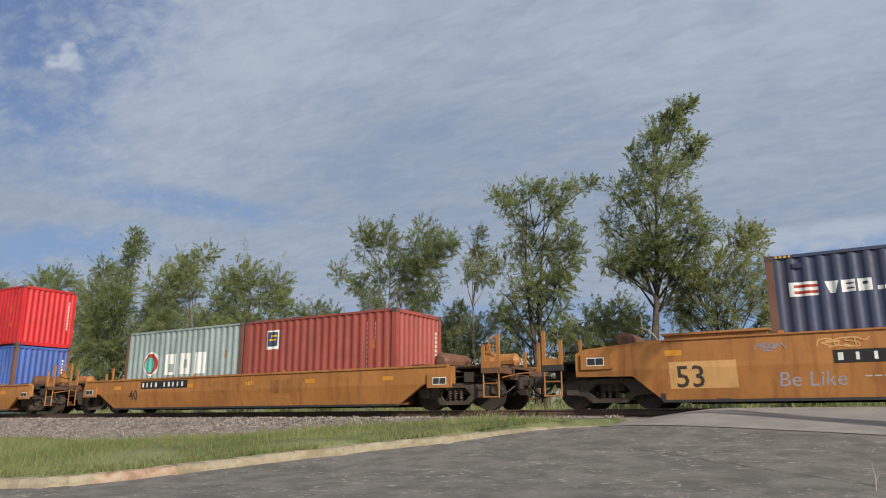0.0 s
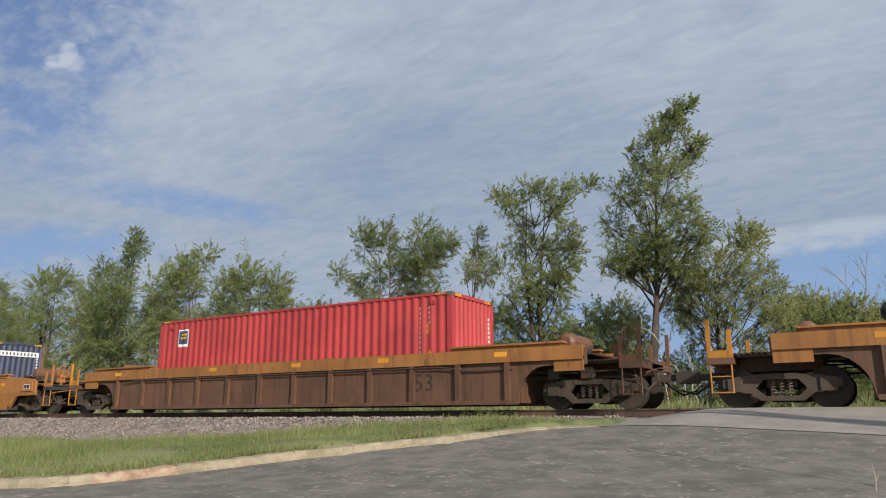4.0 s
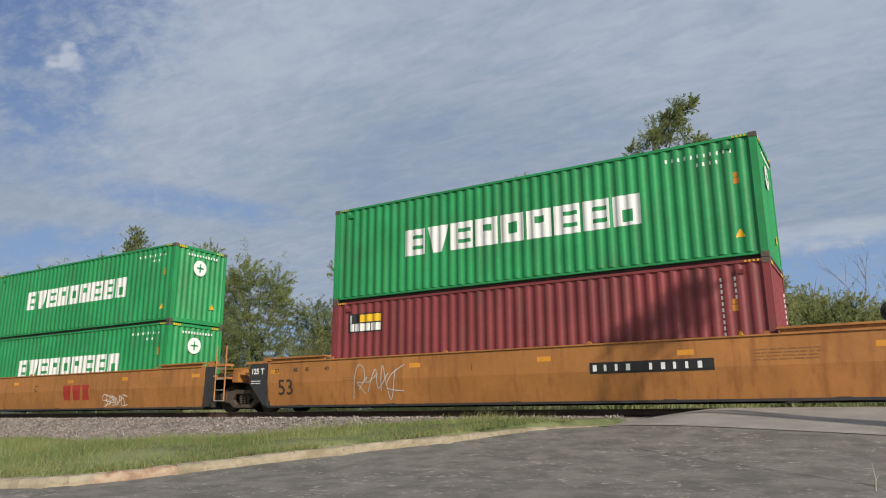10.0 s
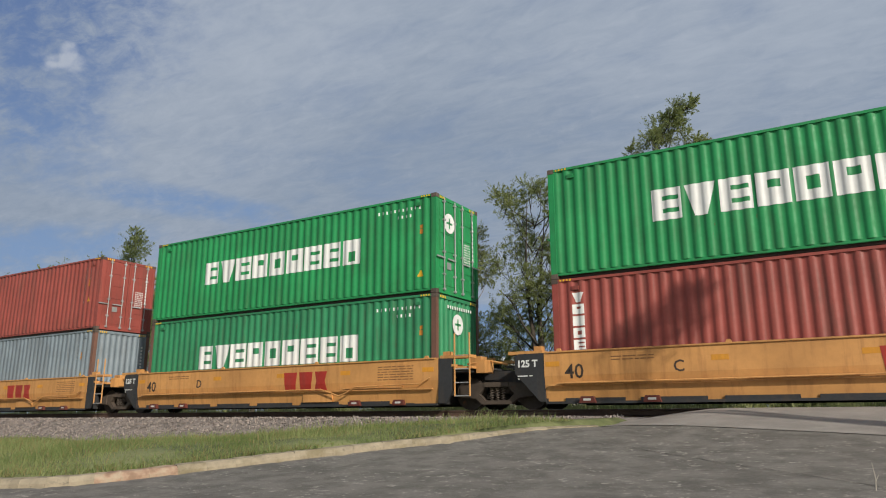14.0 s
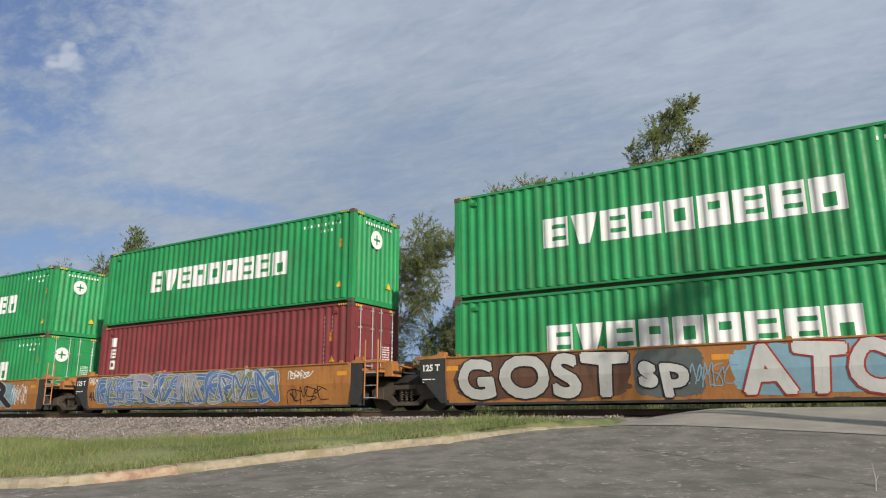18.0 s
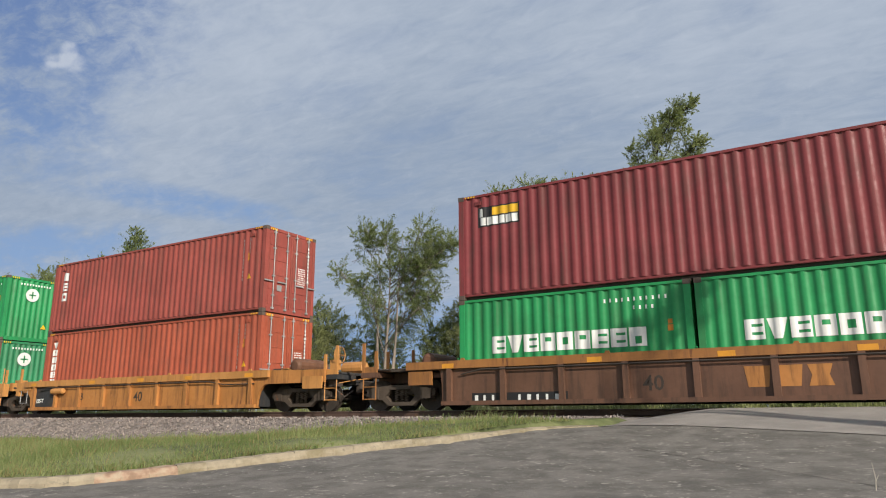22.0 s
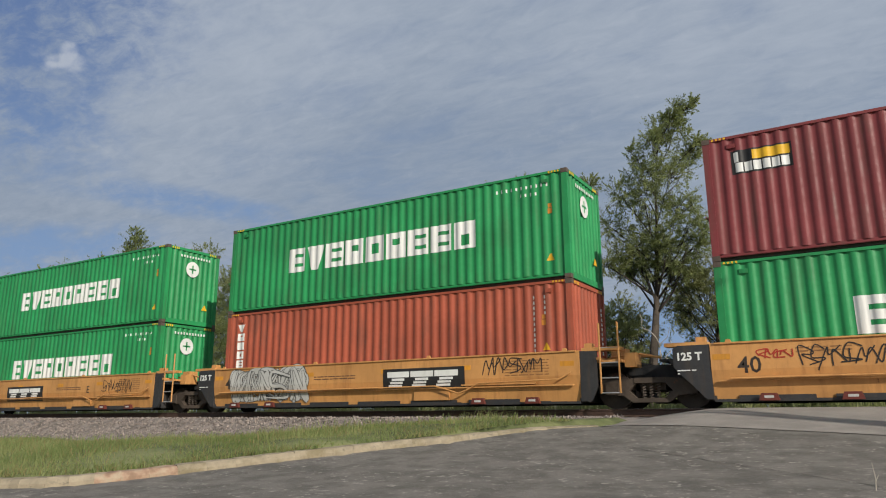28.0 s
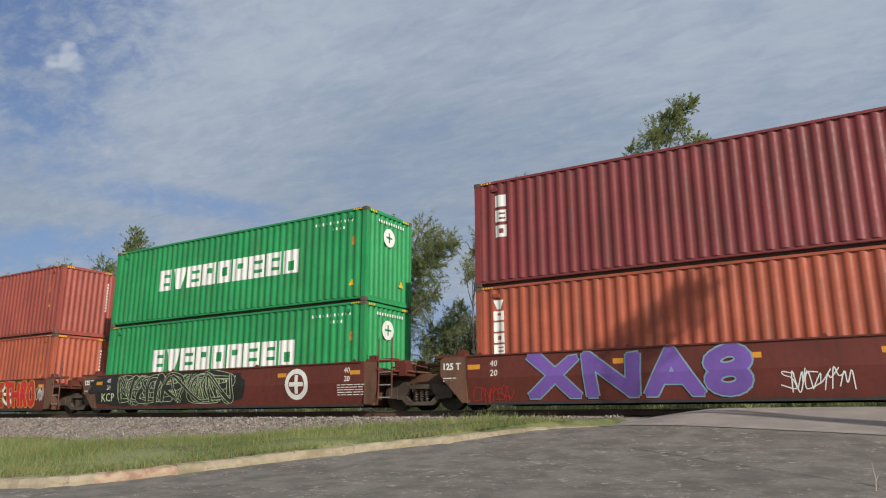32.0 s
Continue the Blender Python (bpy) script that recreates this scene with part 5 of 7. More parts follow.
    for e in (-1, 1):
        m = Matrix.Identity(4) if e > 0 else Matrix.Rotation(math.pi, 4, "Z")
        how = rear if e > 0 else front
        piece("bulkhead", ("bulk", style), lambda bm: (box(bm, w - 0.05, w + 0.05, -SIDE + 0.09, SIDE - 0.09, zb, zt - 0.25), box(bm, w, w + 0.9, -SIDE + 0.12, SIDE - 0.12, zt - 0.40, zt - 0.30)), dark, c, m)
        if kind == "flush" and how == "joint":
            for s in (-1, 1):
                f = Matrix.Identity(4) if s < 0 else Matrix.Diagonal((1, -1, 1, 1))
                piece("end_panel", ("epanel", style), lambda bm: prism(bm, [(w + 0.004, zb + 0.02), (w + 0.14, zb + 0.02), (w + 0.80, 0.88), (w + 0.80, zt - 0.08), (w + 0.70, zt - 0.02), (w + 0.004, zt - 0.02)], -SIDE + 0.015, -SIDE + 0.10), dark, c, m @ f) if e < 0 else piece("end_panel", ("epanel_rear", style), lambda bm: prism(bm, [(w + 0.004, zb + 0.02), (w + 0.25, zb + 0.02), (w + 0.42, 0.50), (w + 0.42, zt - 0.04), (w + 0.004, zt - 0.02)], -SIDE + 0.015, -SIDE + 0.10), dark, c, m @ f)
                piece("end_cap", ("ecap", style), lambda bm: (box(bm, w + 0.05, w + 0.98, -SIDE + 0.02, -SIDE + 0.35, zt - 0.03, zt + 0.05), box(bm, w + 0.1, w + 0.3, -SIDE + 0.1, -SIDE + 0.3, zt + 0.05, zt + 0.16)), trim, c, m @ f)
        for s in (-1, 1) if "flange" in S else ():
            f = m @ (Matrix.Identity(4) if s < 0 else Matrix.Diagonal((1, -1, 1, 1)))
            piece("raised_flange", ("flange", style), lambda bm: (box(bm, S["flange"][0], S["flange"][1], -SIDE + 0.01, -SIDE + 0.05, zt + 0.005, zt + 0.10), box(bm, S["flange"][0] - 0.05, S["flange"][1] + 0.05, -SIDE - 0.06, -SIDE + 0.24, zt + 0.085, zt + 0.13)), trim, c, f)
        tx = S["truck_end"] if how == "end" else S["truck_joint"]
        if how == "end":
            nose_gear(c, S, m, w, zt, main, trim, kind)
            end_gear(c, e, S["deck"], S["out"], zt, (M["car_rusty"] if e > 0 else M["car_gold"]) if style == "rib48" else trim, dark, e > 0)
            truck(c, e * tx)
        elif how == "joint":
            if kind != "flush":
                for s in (-1, 1):
                    f = m @ (Matrix.Identity(4) if s < 0 else Matrix.Diagonal((1, -1, 1, 1)))
                    piece("dark_end", ("dend", style), lambda bm: box(bm, w - 1.65, w - 0.02, -SIDE - 0.004, -SIDE, zb + 0.1, zt - S["band"] - 0.02), dark, c, f)
                    if kind == "rib":
                        piece("air_reservoir", ("resv", style), lambda bm: tube(bm, [(w - 2.35, -SIDE - 0.10, zt - S["band"] - 0.2), (w - 2.3, -SIDE - 0.10, zt - S["band"] - 0.2), (w - 1.60, -SIDE - 0.10, zt - S["band"] - 0.2), (w - 1.55, -SIDE - 0.10, zt - S["band"] - 0.2)], 0.11, 12, (0.07, 0.11, 0.11, 0.07)), trim, c, f)
                    piece("end_bracket", ("ebr", style), lambda bm: (box(bm, w + 0.1, w + 0.95, -SIDE - 0.03, -SIDE + 0.3, zt - 0.34, zt - 0.02), box(bm, w + 0.95, w + 1.15, -SIDE - 0.03, -SIDE + 0.2, zt - 0.55, zt - 0.02)), trim, c, f)
                    piece("step_loop", ("loop", style), lambda bm: tube(bm, [(w + 0.35, -SIDE, zt - 0.34), (w + 0.35, -SIDE, 0.42), (w + 0.8, -SIDE, 0.42), (w + 0.8, -SIDE, zt - 0.34)], 0.014, 5), M["galvanised"], c, f)
                    piece("end_post", ("epost", style), lambda bm: box(bm, w + 1.03, w + 1.12, -SIDE + 0.05, -SIDE + 0.12, zt, zt + 0.55), trim, c, f)
                letters("125-T", 0.21, M["white"], c, (w - 0.84) if e > 0 else (-w + 0.36), -SIDE - 0.008, 0.42, "rating_text", 0.0, "", 0.008)
            piece("centre_sill", ("csill", style), lambda bm: (box(bm, w, tx + 0.25, -0.42, 0.42, 0.66, 1.02), box(bm, w + 0.3, tx - 0.35, -1.1, 1.1, 1.05, 1.10)), dark, c, m)
            if e > 0:
                truck(c, tx)
                piece("ladder_bracket", ("lbr", style), lambda bm: (box(bm, w + 0.42, w + 0.50, -SIDE, -SIDE + 0.5, 1.12, 1.18), box(bm, w + 0.42, w + 1.0, -SIDE + 0.06, -SIDE + 0.5, 1.06, 1.12), box(bm, w + 1.0, w + 1.25, -SIDE + 0.3, -SIDE + 0.8, 0.95, 1.28)), trim, c)
                for dx in (0.50, 0.95):
                    piece("grab_post", ("gp", style), lambda bm: tube(bm, [(0, 0, 0.35), (0, 0, zt + 0.62)], 0.024, 6), trim, c, pose(w + dx, -SIDE + 0.03, 0))
                piece("step", ("step", style), lambda bm: [tube(bm, [(w + 0.50, -SIDE + 0.03, z), (w + 0.95, -SIDE + 0.03, z)], 0.016, 5) for z in (0.36, 0.70, 1.05, 1.40)], M["galvanised"], c)
                piece("brake_valve", ("valve", style), lambda bm: (box(bm, w + 0.55, w + 0.9, -0.7, -0.35, 1.10, 1.42), tube(bm, [(w + 0.6, -0.9, 1.2), (w + 1.2, -0.8, 1.28), (w + 1.8, -0.9, 1.15)], 0.03, 6)), trim, c)
    known = set(c.children)
    side_marks(c, S, w, zt, zb, marks)
    if crease:
        fold_paint(c, known, crease)
    return c


STYLES = {
    "flush40": dict(kind="flush", paint="car_yellow", trim="car_yellow", dark="car_black", well=6.28, top=1.53, slope=0, reach=7, chord=6.2, band=0.03, truck_joint=7.82, truck_end=7.6, deck=8.0, out=9.45, lip=0.9, crease=True,
                    words="yellow-painted smooth-sided forty-foot well car with black ends"),
    "flush40_old": dict(kind="flush", paint="car_orange", trim="car_orange", dark="car_black", well=6.28, top=1.53, slope=0, reach=7, chord=6.2, band=0.03, truck_joint=7.95, truck_end=7.6, deck=8.0, out=9.45, lip=0.9, crease=False,
                        words="faded orange smooth-sided forty-foot well car with black ends"),
    "flush53": dict(kind="flush", flange=(6.15, 8.3), paint="car_orange", trim="car_orange", dark="car_black", well=8.42, top=1.66, slope=0, reach=9, chord=8.3, band=0.03, truck_joint=9.9, truck_end=9.75, deck=10.2, out=11.35, lip=0.9, crease=False,
                    words="dusty orange smooth-sided fifty-three-foot well car"),
    "oxide40": dict(kind="flush", paint="car_oxide", trim="car_oxide", dark="car_brown", well=6.28, top=1.54, slope=0, reach=7, chord=6.2, band=0.03, truck_joint=7.95, truck_end=7.6, deck=8.0, out=9.45, lip=0.9, crease=False,
                    words="oxide-brown smooth-sided well car covered in graffiti"),
    "rib48": dict(kind="rib", flange=(6.2, 9.3), paint="car_brown", trim="car_weathered", dark="car_brown", well=8.1, top=1.65, slope=0.75, reach=9.9, lip=1.2, chord=9.85, band=0.33, ribs=12, truck_joint=9.8, truck_end=9.8, deck=9.3, out=11.2,
                  words="rust-brown ribbed well car with a weathered orange top chord"),
    "gold48": dict(kind="rib", flange=(6.2, 9.0), paint="car_orange", trim="car_gold", dark="car_brown", well=8.1, top=1.50, slope=0.75, reach=9.9, lip=1.1, chord=9.8, band=0.22, ribs=13, truck_joint=9.8, truck_end=9.8, deck=9.0, out=11.2,
                   words="golden-orange ribbed well car, long and low"),
    "slant53": dict(kind="slant", flange=(6.2, 9.0), paint="car_gold", trim="car_gold", dark="car_brown", well=8.3, top=1.52, slope=0.75, reach=9.9, lip=0.86, chord=9.7, band=0.05, truck_joint=9.8, truck_end=9.8, deck=9.9, out=11.3,
                    words="golden-yellow smooth well car with slanted sill ends"),
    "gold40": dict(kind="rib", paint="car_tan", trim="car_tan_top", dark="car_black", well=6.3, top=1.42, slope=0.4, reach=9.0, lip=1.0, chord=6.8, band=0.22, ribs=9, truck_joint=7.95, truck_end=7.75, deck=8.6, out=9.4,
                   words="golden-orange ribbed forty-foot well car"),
    "rib40": dict(kind="rib", paint="car_brown", trim="car_weathered", dark="car_brown", well=6.5, top=1.42, slope=0.1, reach=7.6, lip=1.2, chord=7.6, band=0.20, ribs=9, truck_joint=7.95, truck_end=8.1, deck=6.9, out=9.3,
                  words="rust-brown ribbed forty-foot well car with an orange top chord"),
    "slant40": dict(kind="slant", paint="car_orange", trim="car_orange", dark="car_brown", well=6.3, top=1.34, slope=0.85, reach=8.1, lip=0.84, chord=7.9, band=0.05, truck_joint=7.9, truck_end=7.9, deck=7.9, out=9.4,
                    words="orange forty-foot well car with slanted sill ends"),
}


def side_marks(c, S, w, zt, zb, marks):
    y = -SIDE - 0.002
    for m in marks:
        what = m[0]
        if what == "size":         # painted well length, dark
            letters(m[1], (0.66 if w > 7 else 0.48) if len(m[1]) > 1 else 0.36, M["stencil_dark"], c, m[2], y, m[3] if len(m) > 3 else 0.50 if w > 7 else 0.72, "size_number", 0.0, "", 0.006 if len(m[1]) > 1 else 0.004)
        elif what == "tick":       # small well-length figures under the top edge
            letters(m[1], 0.17, M["stencil_dark"], c, m[2], y, zt - 0.33, "length_figure", 0.0, "", 0.003)
        elif what == "end_text":   # rating on the black end panel
            letters(m[1], 0.235, M["white"], c, -w - 0.74, -SIDE + 0.012, zt - 0.34, "rating_text", 0.0, "", 0.008)
            part("rating_stencil", bar_rows(-w - 0.72, 2, 0.4, zt - 0.55, -SIDE + 0.013), M["white"], c)
        elif what == "plate":      # reporting number: white bars on black
            bm = bmesh.new()
            plate(bm, [(m[1], m[2], m[3], m[3] + 0.26)], y)
            part("number_plate", bm, M["black"], c, "black number plate")
            bm = bmesh.new()
            n = 10
            d = (m[2] - m[1] - 0.16) / n
            plate(bm, [(m[1] + 0.08 + i * d, m[1] + 0.08 + i * d + min(0.085, 0.5 * d) * (0.75 if i % 3 else 1.1), m[3] + 0.055, m[3] + 0.205) for i in range(n) if i != 4], y - 0.004)
            part("number_stencil", bm, M["white"], c)["kind"] = "stuff"
        elif what == "logo":       # three-block owner's mark
            x0, x1, z0, z1 = m[2:6]
            d, h = (x1 - x0) / 3, m[5] - m[4]
            for q in range(3):
                a, b = x0 + q * d, x0 + (q + 0.86) * d
                bm = bmesh.new()
                prism(bm, [(a + 0.10 * d, z0), (b - 0.10 * d, z0), (b, z1), (a, z1)] if q < 2 else [(a, z0), (b - 0.1 * d, z0), (b - 0.22 * d, (z0 + z1) / 2), (b - 0.1 * d, z1), (a, z1), (a + 0.12 * d, (z0 + z1) / 2)], y - 0.004, y)
                part("owner_mark_block", bm, M[m[1]], c, "faded block of the owner's mark")
        elif what == "sign":       # light mark on a black board
            bm = bmesh.new()
            plate(bm, [(m[1], m[2], m[3], m[4])], y)
            part("mark_board", bm, M["black"], c)
            d, h = (m[2] - m[1] - 0.3) / 3, m[4] - m[3] - 0.16
            for i in range(3):
                bm = bmesh.new()
                a, e = m[1] + 0.15 + i * d, m[3] + 0.08
                for lo, hi, left, right in ((0.62, 1.0, 0.0, 0.94), (0.40, 0.56, 0.20, 0.74), (0.20, 0.34, 0.12, 0.66), (0.0, 0.14, 0.05, 0.62)):
                    plate(bm, [(a + left * d, a + right * d, e + lo * h, e + hi * h)], y - 0.004)
                part("owner_mark_block", bm, M["white"], c, "white striped block of the owner's mark")["kind"] = "stuff"
        elif what == "bars":       # small stencilled lines: x, rows, width, z, paint
            part("stencil", bar_rows(m[1], m[2], m[3], m[4], y, 0.07 if m[2] > 1 else 0.2), M[m[5]], c)["kind"] = "stuff"
        elif what == "patch":
            bm = bmesh.new()
            plate(bm, [(m[1], m[2], m[3], m[4])], y + 0.0028)
            part("paint_patch", bm, M[m[5]], c)
        elif what == "text":       # readable scrawl: string, size, x, z, paint
            letters(m[1], m[2], M[m[5]], c, m[3], y, m[4], "scrawl", 0.1)["kind"] = "stuff"
        elif what == "round":
            bm = bmesh.new()
            disc(bm, m[1], m[2], y - 0.004, y, m[3], 24)
            part("emblem", bm, M["white"], c, "round white emblem")
            bm = bmesh.new()
            disc(bm, m[1], m[2], y - 0.008, y - 0.004, m[3] * 0.68, 24)
            part("emblem_field", bm, M[S["paint"]], c)
            bm = bmesh.new()
            r = m[3]
            plate(bm, [(m[1] - r * 0.14, m[1] + r * 0.14, m[2] - r * 0.6, m[2] + r * 0.6), (m[1] - r * 0.6, m[1] - r * 0.15, m[2] - r * 0.14, m[2] + r * 0.14), (m[1] + r * 0.15, m[1] + r * 0.6, m[2] - r * 0.14, m[2] + r * 0.14)], y - 0.009)
            part("emblem_cross", bm, M["white"], c)
        elif what == "graffiti":   # x0, x1, fill, line, seed, count, accent, z0, z1
            z0, z1 = (m[8], m[9]) if len(m) > 8 else (zb + 0.08, zt - 0.05)
            graffiti(c, m[1], m[2], z0, z1, m[3], m[4], m[5], m[6], y - 0.004, m[7])
        elif what == "word":       # text, x0, x1, fill, line, lean, z0, z1
            z0, z1 = (m[7], m[8]) if len(m) > 7 else (zb + 0.06, zt - 0.04)
            sprayed_word(c, m[1], m[2], m[3], z0, z1, m[4], m[5], y - 0.014, m[6])
        elif what == "cloud":      # a sprayed ground: x0, x1, paint, seed
            rng = random.Random(m[4])
            bm = bmesh.new()
            cx, hx, cz, hz = (m[1] + m[2]) / 2, (m[2] - m[1]) / 2, (zt + zb) / 2 + 0.02, (zt - zb) / 2 - 0.04
            rim = []
            for i in range(72):
                a = 2 * math.pi * i / 72
                ca, sa = math.cos(a), math.sin(a)
                wob = 1.0 - rng.uniform(0.0, 0.06)
                rim.append((cx + hx * math.copysign(abs(ca) ** 0.4, ca) * wob, cz + hz * math.copysign(abs(sa) ** 0.4, sa) * (1.0 - rng.uniform(0.0, 0.13))))
            bm.faces.new([bm.verts.new((a, y - 0.001, b)) for a, b in rim])
            part("graffiti_ground", bm, M[m[3]], c, "sprayed background patch")
        elif what == "tag":        # strokes alone
            graffiti(c, m[1], m[2], m[3], m[4], "white", m[5], m[6], m[7], y - 0.004, None, False)


def bar_rows(x, rows, width, z, y, pitch=0.07):
    rng = random.Random(int(x * 100) + rows)
    bm = bmesh.new()
    for r in range(rows):
        a = x
        while a < x + width - 0.05:
            b = min(x + width, a + rng.uniform(0.08, 0.3))
            box(bm, a, b, y - 0.004, y, z - r * pitch - 0.024, z - r * pitch)
            a = b + 0.04
    return bm


# Containers: paint, feet, high cube, marks, doors to the rear, words.
def K(colour, feet=40, tall=True, marks="", doors=False, words=""):
    return [colour, feet, tall, marks, doors, words]


EG = K("green", marks="wide", words="bright green corrugated container with white block wordmark")
EGD = K("green", marks="wide", doors=True, words="bright green corrugated container with white wordmark and door bars")
EG2 = K("green_worn", marks="wide", words="green corrugated container with white block wordmark, scuffed")
EG20 = K("green", 20, False, "wide", False, "short green corrugated container with white block wordmark")
COLUMN = K("red_brown", marks="column", doors=True, words="red-brown corrugated container with an upright white mark")
COLUMN_O = K("orange_red", marks="column", words="orange-red corrugated container with an upright white mark")
UPRIGHT = K("maroon", marks="upright", words="maroon corrugated container with an upright white mark")
RED = K("red_brown", words="plain red-brown corrugated container")
MAR = K("maroon", words="plain maroon corrugated container")
BOARDED = K("maroon", marks="board", doors=True, words="maroon corrugated container with a small black sign panel")
ANCHORED = K("crimson", marks="anchor", words="crimson corrugated container with a round white emblem")
GRY = K("slate_grey", marks="outline", words="pale grey-blue corrugated container, rusty corner posts")
GR2 = K("grey", marks="outline", words="grey corrugated container with a thin white mark")
FLAGGED = K("navy", marks="flag", doors=True, words="navy corrugated container with a striped flag mark")
WINGB = K("navy", marks="wing_big", words="navy corrugated container with a large white wing emblem")
WINGS = K("navy", marks="wing_small", words="navy corrugated container with a small white wing emblem")
BROAD = K("sea_blue", marks="broad", doors=True, words="rust-streaked sea-blue container with white block wordmark")
YELLOWED = K("dark_blue", marks="yellow_row", words="dark blue corrugated container with a yellow mark")
ORP = K("orange_red", words="plain orange-red corrugated container")
P40 = [("size", "40", -5.75), ("end_text", "125 T"), ("bars", -4.6, 2, 1.0, 1.2, "stencil_soft"), ("bars", 4.3, 6, 1.2, 1.2, "stencil_soft")]
TICKS = [("tick", "53", -8.12), ("tick", "48", -7.36), ("tick", "45", -6.9), ("tick", "40", -6.14)]
P53 = TICKS + [("size", "53", -8.0), ("end_text", "125 T"), ("bars", -5.4, 2, 1.2, 0.95, "stencil_soft"), ("bars", 5.6, 4, 1.3, 1.2, "stencil_soft")]

